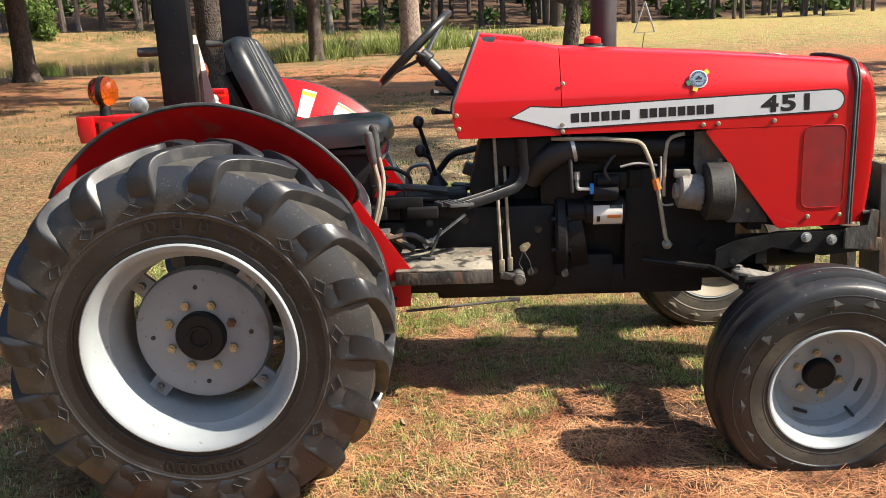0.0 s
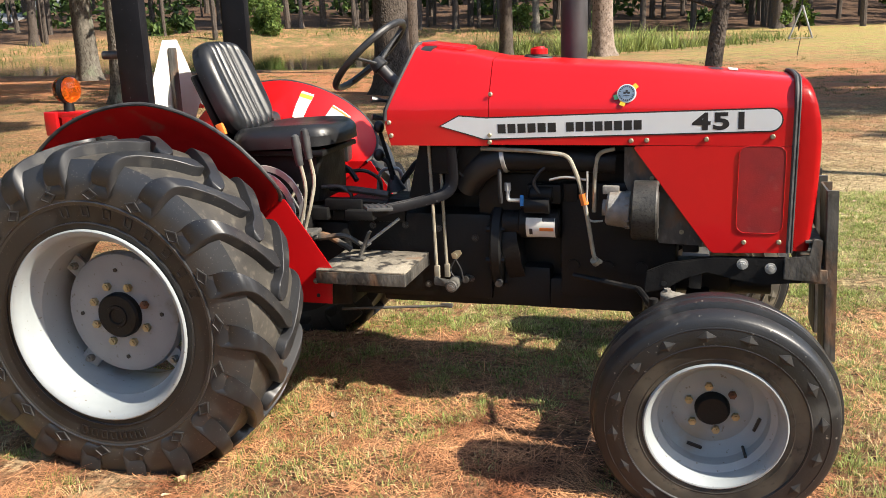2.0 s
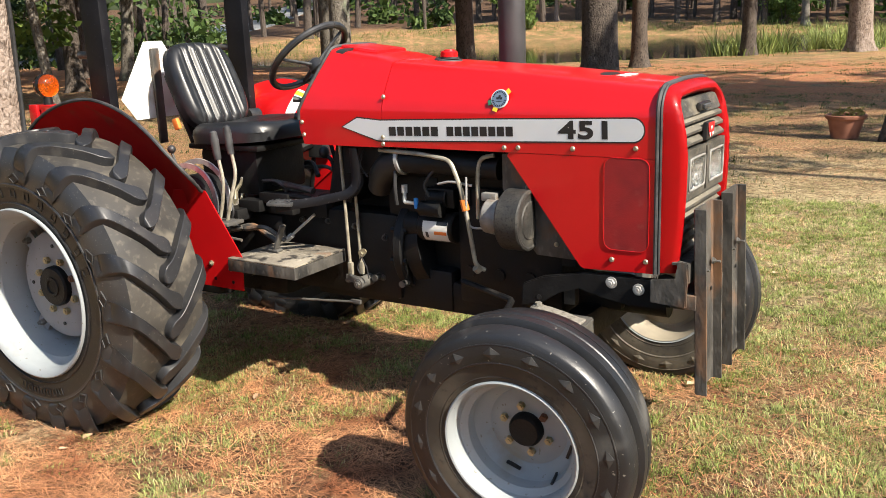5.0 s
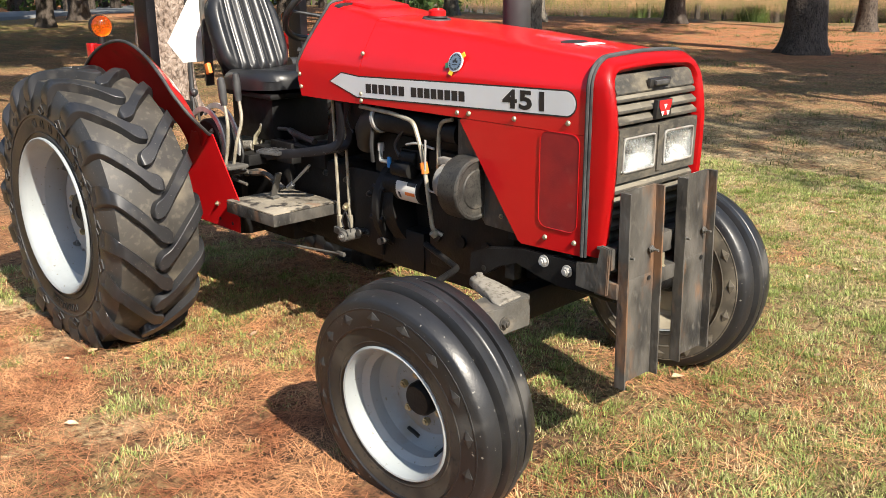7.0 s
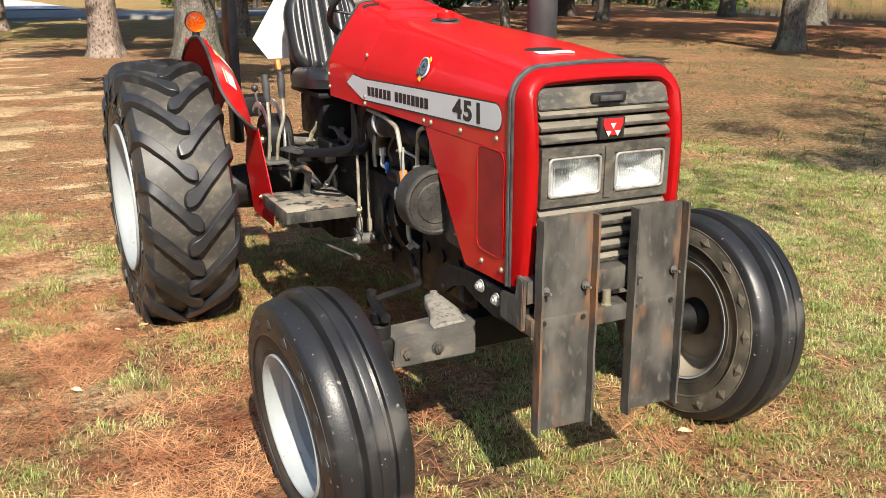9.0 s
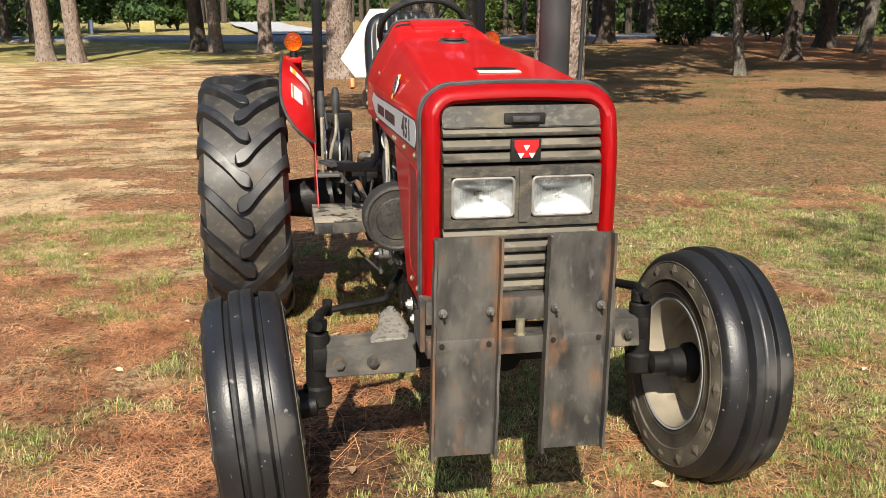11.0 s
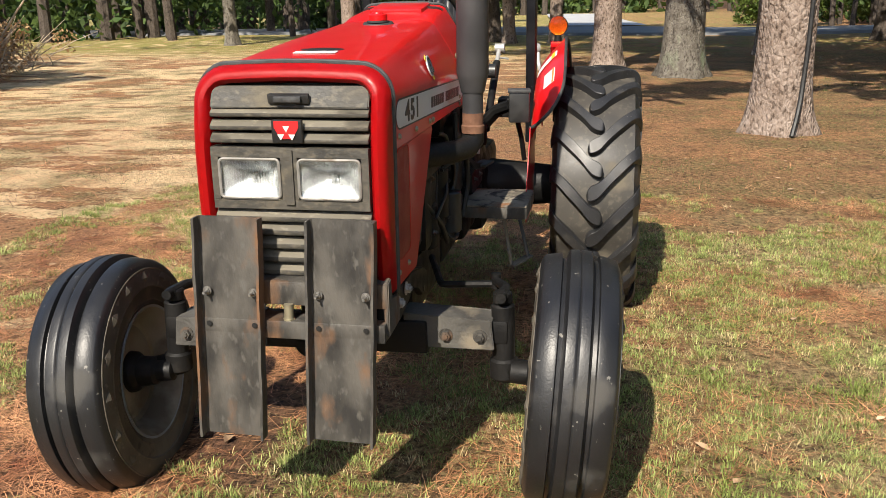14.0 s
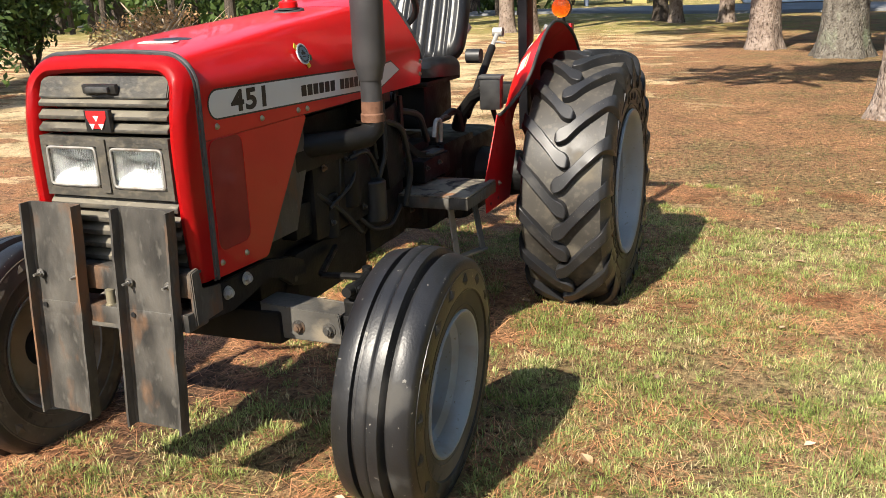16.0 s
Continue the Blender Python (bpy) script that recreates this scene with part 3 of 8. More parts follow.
def tufts(name, clumps, each, area, spread_, hmin, hmax, width, material, keep, seed, label):
    """Grass in small tufts: blades lean outwards from each tuft's middle."""
    r = np.random.default_rng(seed)
    cx, cy = scatter(clumps, *area, keep, r)
    k = cx.size
    n = r.integers(each // 2, each * 3 // 2, k)
    who = np.repeat(np.arange(k), n)
    big = r.uniform(0.5, 1.4, k)[who]
    a = r.uniform(0, 2 * np.pi, who.size)
    q = spread_ * big * r.uniform(0, 1, who.size) ** 0.6
    x, y = cx[who] + q * np.cos(a), cy[who] + q * np.sin(a)
    ok = off_tyres(x, y) > 0
    x, y, a, q, big = x[ok], y[ok], a[ok], q[ok], big[ok]
    m = x.size
    a = a + r.normal(0, 0.7, m)
    lean = np.clip(0.25 + 0.75 * q / spread_ + r.normal(0, 0.2, m), 0.05, 1.25)
    h = r.uniform(hmin, hmax, m) * (0.6 + 0.5 * big)
    w = width * r.uniform(0.6, 1.3, m)
    d, side = np.stack([np.cos(a), np.sin(a)], -1), np.stack([-np.sin(a), np.cos(a)], -1)
    z = ground_z(x, y) - 0.004
    v = np.zeros((m, 5, 3))
    for i, (f, ws) in enumerate(((0, 1), (0, -1), (0.55, -0.75), (0.55, 0.75), (1, 0))):
        out = h * f * lean * (0.35 + 0.65 * f)
        v[:, i, :2] = np.stack([x, y], -1) + d * out[:, None] + side * (w * ws)[:, None]
        v[:, i, 2] = z + h * f * np.sqrt(np.clip(1 - (lean * 0.75 * f) ** 2, 0.06, 1))
    i0 = np.arange(m)[:, None] * 5
    me = bpy.data.meshes.new(name)
    me.from_pydata(v.reshape(-1, 3).tolist(), [], (i0 + np.array([0, 1, 2, 3])).tolist() + (i0 + np.array([3, 2, 4])).tolist())
    me.materials.append(material)
    return tagged(new(name, me), label, "grass", kind="stuff")


def leaf_material(name, c1, c2, scale=6, island=0.35, through_=0.35, rough=0.55):
    m = surface(name, c1, c2, scale, rough, rough + 0.15, island=island, spec=0.3)
    n, l = m.node_tree.nodes, m.node_tree.links
    b = n["Principled BSDF"]
    tr, ad = n.new("ShaderNodeBsdfTranslucent"), n.new("ShaderNodeMixShader")
    ad.inputs[0].default_value = through_
    src = b.inputs["Base Color"].links[0].from_socket
    l.new(src, tr.inputs["Color"])
    l.new(b.outputs[0], ad.inputs[1])
    l.new(tr.outputs[0], ad.inputs[2])
    l.new(ad.outputs[0], n["Material Output"].inputs["Surface"])
    return m


G1 = leaf_material("green_grass", (0.20, 0.25, 0.06), (0.37, 0.41, 0.15), 2, 0.6)
G2 = leaf_material("dry_grass", (0.42, 0.33, 0.16), (0.64, 0.52, 0.30), 2, 0.5)
G3 = leaf_material("olive_grass", (0.09, 0.105, 0.035), (0.21, 0.205, 0.08), 2, 0.5)
NEAR = (-2.4, 4.6, -3.0, 4.8)
tufts("grass", 9500, 42, NEAR, 0.048, 0.010, 0.036, 0.0018, G1, greenness, 21, "short green grass tufts")
tufts("dry_grass", 3000, 28, NEAR, 0.05, 0.012, 0.034, 0.0017, G2, lambda x, y: 0.06 + 0.94 * greenness(x, y), 22, "short dry yellow grass tufts")
blades("grass_blades", 46000, NEAR, 0.010, 0.032, 0.0018, G1, lambda x, y: greenness(x, y) * off_tyres(x, y), 25, "short single green grass blades")
blades("dry_blades", 40000, NEAR, 0.012, 0.038, 0.0017, G2, lambda x, y: (0.06 + 0.94 * greenness(x, y)) * off_tyres(x, y), 26, "short single dry grass blades")
blades("grass", 34000, (-9, 6, -6, 12), 0.015, 0.045, 0.0028, G3, lambda x, y: greenness(x, y) * ((np.abs(x - 1.1) > 3.2) | (np.abs(y - 0.8) > 3.6)), 23, "thin green grass further off")
blades("tall_grass", 16000, (-50, 10, 26, 80), 0.2, 0.7, 0.016, leaf_material("bank_grass", (0.07, 0.11, 0.02), (0.20, 0.21, 0.05), 0.5),
       lambda x, y: np.clip(1.2 - np.abs(np.sqrt(((x + 22) / 26.0) ** 2 + ((y - 52) / 22.5) ** 2) - 1.04) / 0.10, 0, 1) * np.where((y < 46) & (x < -6), 0.12, 1.0), 24, "tall green grass on the pond bank")

tufts("coarse_grass", 2200, 22, (-14, 9, 4, 30), 0.15, 0.02, 0.065, 0.0042, G3, lambda x, y: np.clip((value_noise(x, y, 1.6, 61) - 0.35) / 0.3, 0.05, 1) * (pond_depth(x, y) <= 0) * ((x < 2.5) | (y > 15)), 27, "coarse green grass under the trees")
tufts("dry_tufts", 1000, 20, (-10, -2.4, -5, 9), 0.12, 0.010, 0.028, 0.0022, G3, lambda x, y: np.clip((value_noise(x, y, 1.2, 63) - 0.4) / 0.3, 0.05, 1), 29, "dry grass tufts further off")
tufts("reeds", 260, 26, (-7, 5, 30, 40), 0.35, 0.5, 1.3, 0.018, G1, lambda x, y: np.clip(1 - np.abs(np.sqrt(((x + 22) / 26.0) ** 2 + ((y - 52) / 22.5) ** 2) - 1.02) / 0.06, 0, 1), 28, "tall bright green reeds on the bank")


def needles(name, count, area, keep, material, seed, label, lo=0.05, hi=0.17, width=0.0007):
    r = np.random.default_rng(seed)
    x, y = scatter(count, *area, keep, r)
    k = x.size
    a = 9.0 * value_noise(x, y, 0.55, seed + 3) + r.normal(0, 0.8, k)
    ln, w = r.uniform(lo, hi, k) / 2, width * r.uniform(0.8, 1.6, k)
    d, s_ = np.stack([np.cos(a), np.sin(a)], -1), np.stack([-np.sin(a), np.cos(a)], -1)
    tilt = r.normal(0, 0.10, k)
    lift = r.uniform(0.002, 0.014, k)
    v = np.zeros((k, 4, 3))
    for i, (u, ws) in enumerate(((-1, 1), (-1, -1), (1, -1), (1, 1))):
        v[:, i, :2] = np.stack([x, y], -1) + d * (ln * u)[:, None] + s_ * (w * ws)[:, None]
        v[:, i, 2] = np.maximum(ground_z(v[:, i, 0], v[:, i, 1]) + 0.001, ground_z(x, y) + lift + tilt * ln * u)
    return tagged(sheet(name, v.reshape(-1, 3), np.arange(k * 4).reshape(k, 4), material), label, "pine needles", kind="stuff")


def strawness(x, y):
    return off_tyres(x, y) * (0.08 + 0.92 * np.clip((0.6 * value_noise(x, y, 0.9, 31) + 0.4 * value_noise(x, y, 0.22, 32) - 0.38) / 0.2, 0, 1)) * (1 - 0.6 * greenness(x, y))


NEEDLE = surface("red_brown_needles", (0.26, 0.095, 0.042), (0.60, 0.31, 0.15), 3, 0.55, 0.7, island=0.75)
needles("pine_needles", 54000, (-2.4, 4.2, -2.7, 4.2), strawness, NEEDLE, 41, "red-brown pine needles strewn on the ground")
needles("pine_needles", 8000, (-0.6, 3.0, -1.5, 0.1), lambda x, y: strawness(x, y) * np.clip(1.3 - x / 2.4, 0.15, 1), NEEDLE, 43, "thick red-brown pine needles beside the tractor")
needles("pine_needles", 26000, (-9, 5, -6, 10), lambda x, y: strawness(x, y) * ((np.abs(x - 0.9) > 3.2) | (np.abs(y - 0.8) > 3.4)), NEEDLE, 42, "pine needles strewn further off", 0.10, 0.22, 0.0012)
r = np.random.default_rng(51)
lv, lf = [], []
for k in range(260):
    x, y, a, sz = r.uniform(-5, 5), r.uniform(-4, 7), r.uniform(0, 6.3), r.uniform(0.012, 0.034)
    if not off_tyres(np.array(x), np.array(y)):
        continue
    z = float(ground_z(x, y)) + 0.012
    c, s_ = math.cos(a), math.sin(a)
    o = len(lv)
    for u, w, h in ((-1, 0, 0.0), (-0.3, 0.5, 0.3), (0.4, 0.42, 0.25), (1, 0, 0.15), (0.4, -0.42, 0.3), (-0.3, -0.5, 0.2), (0, 0, -0.1)):
        lv.append((x + sz * (u * c - w * s_), y + sz * (u * s_ + w * c), z + sz * h * r.uniform(0.4, 1.4)))
    lf += [(o + 6, o + i, o + (i + 1) % 6) for i in range(6)]
tagged(sheet("dead_leaves", lv, lf, surface("dry_brown_leaf", (0.34, 0.21, 0.12), (0.48, 0.35, 0.23), 3, 0.6, 0.7, island=0.4)), "scattered dry brown leaves", "dead leaves", kind="stuff")

# ---- trees ----
def bark_material(name, c1, c2, dark, scale=9, moss=None):
    m = surface(name, c1, c2, scale, 0.85, 0.95, bump=0.0, stretch=(1, 1, 0.55), fine=(dark, 24), dirt=moss, dirt_scale=2.2, dirt_at=0.58, spec=0.2)
    n, l = m.node_tree.nodes, m.node_tree.links
    tc, mp, v, bp = n.new("ShaderNodeTexCoord"), n.new("ShaderNodeMapping"), n.new("ShaderNodeTexVoronoi"), n.new("ShaderNodeBump")
    mp.inputs["Scale"].default_value = (1, 1, 0.62)
    v.feature, v.inputs["Scale"].default_value = "DISTANCE_TO_EDGE", 21
    nz, mx = n.new("ShaderNodeTexNoise"), n.new("ShaderNodeMath")
    nz.inputs["Scale"].default_value, nz.inputs["Detail"].default_value = 45, 6
    mx.operation = "MULTIPLY_ADD"
    mx.inputs[1].default_value = 2.2
    l.new(tc.outputs["Object"], mp.inputs["Vector"])
    l.new(mp.outputs["Vector"], v.inputs["Vector"])
    l.new(mp.outputs["Vector"], nz.inputs["Vector"])
    l.new(v.outputs["Distance"], mx.inputs[0])
    l.new(nz.outputs["Fac"], mx.inputs[2])
    bp.inputs["Strength"].default_value, bp.inputs["Distance"].default_value = 0.6, 0.03
    l.new(mx.outputs[0], bp.inputs["Height"])
    l.new(bp.outputs["Normal"], n["Principled BSDF"].inputs["Normal"])
    return m


PINE = bark_material("grey_brown_pine_bark", (0.20, 0.15, 0.12), (0.31, 0.25, 0.21), (0.06, 0.042, 0.032))
OAK = bark_material("grey_lichen_oak_bark", (0.11, 0.097, 0.08), (0.19, 0.172, 0.145), (0.05, 0.042, 0.034), moss=(0.20, 0.23, 0.155))
# for dark bark, and for shaded trunks whose shade is put into the colour
DARK = bark_material("dark_and_shaded_bark", (0.07, 0.055, 0.045), (0.11, 0.09, 0.075), (0.03, 0.025, 0.02))
L_OAK = leaf_material("oak_leaves", (0.07, 0.12, 0.025), (0.14, 0.19, 0.04), 1.5)
L_PINE = leaf_material("pine_foliage", (0.035, 0.075, 0.02), (0.07, 0.12, 0.035), 1.5, through_=0.2)
L_DARK = leaf_material("dark_undergrowth", (0.03, 0.06, 0.014), (0.085, 0.13, 0.03), 0.8, through_=0.25)
L_DRY = leaf_material("yellowing_oak_leaves", (0.20, 0.20, 0.05), (0.38, 0.27, 0.08), 2)


def leaf_cloud(name, centres, radii, count, size, material, seed, long=1.0, flat=0.8):
    """Many small leaf blades scattered round clump centres."""
    r = np.random.default_rng(seed)
    c, q = np.asarray(centres, float), np.asarray(radii, float)
    pick = r.integers(0, len(c), count)
    d = r.normal(0, 1, (count, 3))
    d /= np.linalg.norm(d, axis=1)[:, None]
    p = c[pick] + d * (q[pick] * r.uniform(0.25, 1, count) ** 0.6)[:, None] * np.array([1, 1, flat])
    u = r.normal(0, 1, (count, 3))
    u /= np.linalg.norm(u, axis=1)[:, None]
    w = np.cross(u, r.normal(0, 1, (count, 3)))
    w /= np.linalg.norm(w, axis=1)[:, None]
    s_ = size * r.uniform(0.55, 1.3, count)[:, None]
    v = np.stack([p - u * s_ * long, p + w * s_ * 0.5, p + u * s_ * long, p - w * s_ * 0.5], 1)
    me = bpy.data.meshes.new(name)
    me.from_pydata(v.reshape(-1, 3).tolist(), [], np.arange(count * 4).reshape(-1, 4).tolist())
    me.materials.append(material)
    return me


def crown_mesh(kind, seed):
    r = np.random.default_rng(seed)
    if kind == "pine":
        cs = [(r.normal(0, 1.5), r.normal(0, 1.5), z + r.normal(0, 0.5)) for z in np.linspace(-3.5, 4.0, 26)]
        return leaf_cloud("crown", cs, r.uniform(0.6, 1.2, len(cs)), 5200, 0.17, L_PINE, seed, 1.5)
    cs = [(r.normal(0, 2.0), r.normal(0, 2.0), r.normal(0, 1.4)) for _ in range(34)]
    return leaf_cloud("crown", cs, r.uniform(0.6, 1.4, len(cs)), 6500, 0.13, L_OAK, seed, 1.0)


CROWNS = {k: [crown_mesh(k, 60 + i) for i in range(3)] for k in ("pine", "oak")}


def trunk_mesh(r0, h, lean, seed, flare=0.4, rough=0.05, segs=26):
    rnd = np.random.default_rng(seed)
    ph = rnd.uniform(0, 6.3, 6)
    bm = bmesh.new()
    rings = []
    zs = np.r_[np.linspace(-0.12, 0.9, 12), np.linspace(1.1, h, 16)]
    for z in zs:
        k = r0 * (1 - 0.55 * max(z, 0) / h) * (1 + flare * math.exp(-max(z, 0) / 0.28))
        ring = []
        for i in range(segs):
            t = 2 * math.pi * i / segs
            root = flare * math.exp(-max(z, 0) / 0.2) * 0.35 * math.sin(5 * t + ph[0])
            wob = rough * (math.sin(3 * t + ph[1] + z * 0.6) + 0.6 * math.sin(7 * t + ph[2] - z * 1.7) + 0.5 * math.sin(13 * t + ph[3] + z * 2.3)) * 0.5
            q = k * (1 + root + wob)
            bend = 0.04 * math.sin(z * 0.5 + ph[4])
            ring.append((q * math.cos(t) + lean[0] * z + bend, q * math.sin(t) + lean[1] * z + bend * 0.6, z))
        rings.append(ring)
    skin(bm, rings)
    return bm


def tree(x, y, r0, kind, h=15, lean=(0, 0), bark=None, label="", crown_z=None, seed=0, limbs=True):
    top = tagged(empty("tree", (x, y, float(ground_z(x, y)))), label or ("tall pine with grey-brown scaly bark" if kind == "pine" else "oak with grey lichened bark"), "tree", group="trees round the clearing")
    bm = trunk_mesh(r0, h, lean, seed + 7)
    part("trunk", bm, bark or (PINE if kind == "pine" else OAK), top, angle=60)
    cz = crown_z or h * 0.60
    if limbs:
        rnd = np.random.default_rng(seed + 900)
        for k in range(6):
            a, z0 = rnd.uniform(0, 6.3), cz - 3 + k * 0.8
            ln = rnd.uniform(1.5, 2.8)
            p = Vector((lean[0] * z0, lean[1] * z0, z0))
            q = p + Vector((math.cos(a) * ln, math.sin(a) * ln, ln * 0.45))
            part("limb", tube(bmesh.new(), [p, p.lerp(q, 0.5) + Vector((0, 0, -0.15)), q], [r0 * 0.32, r0 * 0.2, r0 * 0.07], 7, 0), bark or (PINE if kind == "pine" else OAK), top)
    cr = new("crown", CROWNS[kind][seed % 3])
    cr.parent = top
    cr.location, cr.rotation_euler, cr.scale = (lean[0] * cz, lean[1] * cz, cz), (0, 0, seed * 1.3), (1.35, 1.35, 1.15)
    return top


big = tree(-6.1, 2.72, 0.31, "pine", 17, (0.008, 0.006), seed=1, label="large pine with a black cable along its scaly trunk")
bm = bmesh.new()
rnd = np.random.default_rng(5)
line = []
hull = [v.co for v in next(ob for ob in big.children if ob.name.startswith("trunk")).data.vertices if v.co.z < 7]
for z in np.linspace(0.02, 5.0, 26):
    a = radians(30 + 5 * math.sin(z * 1.5) - 26 * math.exp(-z / 0.4))
    near = sorted((abs(v.z - z) + 0.8 * abs(math.remainder(math.atan2(v.y, v.x) - a, 2 * math.pi)), math.hypot(v.x, v.y)) for v in hull)[:5]
    rr = max(q for _, q in near) + 0.012
    line.append((rr * math.cos(a), rr * math.sin(a), z))
line = [line[0]] + [tuple((p[i] + q[i] + r_[i]) / 3 for i in range(3)) for p, q, r_ in zip(line, line[1:], line[2:])] + [line[-1]]
tube(bm, line, 0.027, 8, 0)
part("cable", bm, M["hose"], big, "thick black cable fixed to the trunk")
tree(-14.0, 2.2, 0.40, "oak", 14, (0, 0.01), seed=2)
tree(-16.3, 0.72, 0.31, "pine", 17, (0.0, 0.0), seed=3)
tree(-21.3, 4.8, 0.25, "pine", 16, (0, 0.0), seed=4)
tree(-23.6, -7.3, 0.23, "pine", 17, (0.0, -0.02), seed=5)
tree(-22.8, -6.3, 0.22, "pine", 17, (0.0, -0.045), seed=6)
tree(-28.0, -13.1, 0.24, "oak", 13, (0.0, -0.03), seed=7, label="pale-barked tree at the wood's edge")
tree(-28.5, -2.8, 0.22, "pine", 16, (0.0, -0.02), seed=8)
tree(-28.2, -1.1, 0.24, "pine", 16, (0.0, -0.01), seed=9)
tree(-29.5, -3.5, 0.26, "oak", 13, (0.0, -0.05), DARK, seed=10, label="dark-barked tree leaning beside the road")
tree(-10.3, 14.1, 0.26, "oak", 14, (0.0, 0.0), seed=11)
tree(-4.9, 16.6, 0.42, "oak", 15, (0.01, 0.0), DARK, seed=12, label="thick oak with its shade put into darker grey bark")
tree(-17.6, 22.8, 0.36, "oak", 15, (0.0, 0.0), seed=13)
tree(-7.3, 26.0, 0.26, "pine", 16, (0, 0), DARK, seed=14, label="dark-barked pine near the pond")
tree(-1.8, 33.6, 0.42, "pine", 18, (0, 0), seed=15)
tree(-5.4, 32.4, 0.27, "pine", 17, (0, 0), DARK, seed=16, label="dark-barked pine near the pond")
tree(-15.4, 10.0, 0.12, "oak", 9, (0.0, -0.10), seed=17, label="thin crooked young oak")
tree(-23.2, 18.4, 0.22, "oak", 13, (0.05, 0.08), seed=18)
tree(-20.0, 14.0, 0.25, "oak", 13, (0.0, 0.0), DARK, seed=19, label="oak with its shade put into darker bark")
tree(-26.0, 9.0, 0.25, "pine", 15, (0.0, 0.0), DARK, seed=20, label="pine with its shade put into darker bark")
# more of the grove round the pond
rnd = np.random.default_rng(140)
for k, (x, y) in enumerate(((-12, 77), (-20, 80), (-27, 83), (-35, 79), (-8, 82), (-42, 31), (-47, 36), (-28, 20), (-33, 13), (-42, 24), (-3, 78), (-16, 88), (-25, 26), (-14, 26.0), (-50, 60))):
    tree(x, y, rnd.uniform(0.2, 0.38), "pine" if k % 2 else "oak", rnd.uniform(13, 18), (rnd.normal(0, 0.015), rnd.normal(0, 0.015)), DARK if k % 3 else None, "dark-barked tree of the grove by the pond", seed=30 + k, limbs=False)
# out of view, on the sunny side: trees added to cast shade on the ground
tree(9.0, 12.5, 0.3, "pine", 17, (0, 0), seed=21)
tree(16.5, 16.0, 0.3, "pine", 19, (0, 0), seed=22)
tree(9.0, -17.0, 0.3, "pine", 18, (0, 0), seed=23)
tree(14.0, 12.0, 0.35, "oak", 15, (0, 0), seed=24)
tree(17.0, -17.0, 0.35, "pine", 18, (0, 0), seed=25)
# unseen too, its small crown sized for one patch of shade
young = tree(7.9, 4.9, 0.11, "oak", 9.5, (0, 0), seed=28, crown_z=7.9, limbs=False, label="unseen slender oak added to cast a patch of shade")
for ob in young.children:
    if ob.name.startswith("crown"):
        ob.scale = (0.55, 0.55, 0.5)

# small leaning oak with a hanging steel triangle
oak = tree(2.08, 8.9, 0.115, "oak", 6.0, (0.11, 0.02), DARK, "small leaning dark oak with yellowing leaves", 4.6, 26)
for ob in oak.children:
    if ob.name.startswith("crown"):
        ob.scale, ob.location = (0.45, 0.45, 0.3), (0.55, 0.1, 5.2)
bm = tube(bmesh.new(), [(0.25, 0.0, 2.4), (0.8, 0.2, 2.75), (1.25, 0.4, 2.8), (1.9, 0.55, 2.6)], [0.04, 0.032, 0.024, 0.012], 8, 0)
part("limb", bm, DARK, oak)
me = leaf_cloud("twig_leaves", [(0.9 + 0.3 * i, 0.25 + 0.1 * i, 2.55 + 0.1 * (i % 3)) for i in range(7)], [0.38] * 7, 420, 0.075, L_DRY, 77)
ob = new("leaves", me)
ob.parent = oak
bm = bmesh.new()
sx, sy = 3.22, 9.30
tube(bm, [(sx, sy, 1.58), (sx - 0.14, sy, 1.17), (sx + 0.14, sy, 1.17), (sx, sy, 1.58)], 0.014, 8, 0)
swing = tagged(part("hanging_triangle", bm, M["steel"]), "steel triangle hanging on a rope from an oak limb", "swing")
part("rope", tube(bmesh.new(), [(sx, sy, 1.58), (sx - 0.01, sy - 0.02, 2.2), (sx, sy, 2.76)], 0.007, 6, 0), M["hose"], swing)
part("cord", tube(bmesh.new(), [(sx, sy, 1.17), (sx - 0.03, sy, 0.95)], 0.005, 6, 0), M["hose"], swing)


# terracotta pot with a withered plant beside the small oak
bm = bmesh.new()
px, py = 1.50, 9.05
pz = float(ground_z(px, py)) - 0.01
skin(bm, [[(px + r * math.cos(t), py + r * math.sin(t), pz + z) for t in (2 * math.pi * i / 36 for i in range(36))] for z, r in
          ((0.0, 0.150), (0.004, 0.158), (0.12, 0.182), (0.245, 0.212), (0.25, 0.232), (0.262, 0.240), (0.292, 0.240), (0.300, 0.232), (0.298, 0.215), (0.255, 0.205))])
pot = tagged(part("flower_pot", bm, surface("terracotta", (0.24, 0.095, 0.055), (0.32, 0.14, 0.085), 7, 0.75, 0.9, dirt=(0.16, 0.07, 0.045), dirt_scale=5, dirt_at=0.57, bump=0.1, bump_scale=60)), "brown terracotta pot with a withered plant on the ground", "flower pot")
bm = bmesh.new()
skin(bm, [[(px + r * math.cos(t), py + r * math.sin(t), pz + z + 0.008 * math.sin(3 * t)) for t in (2 * math.pi * i / 24 for i in range(24))] for z, r in ((0.26, 0.206), (0.272, 0.12), (0.276, 0.02))])
part("soil", bm, DARK, pot)
ob = new("withered_leaves", leaf_cloud("withered_leaves", [(px - 0.08, py, pz + 0.31), (px + 0.03, py + 0.04, pz + 0.32), (px + 0.14, py - 0.03, pz + 0.32)], [0.09, 0.08, 0.09], 90, 0.035, L_DRY, 78))
ob.parent = pot
# pair of dark trunks at the far edge of the lawn
tree(7.9, 78.0, 0.45, "oak", 15, (0, 0), DARK, "dark-barked tree at the edge of the lawn", seed=50, limbs=False)
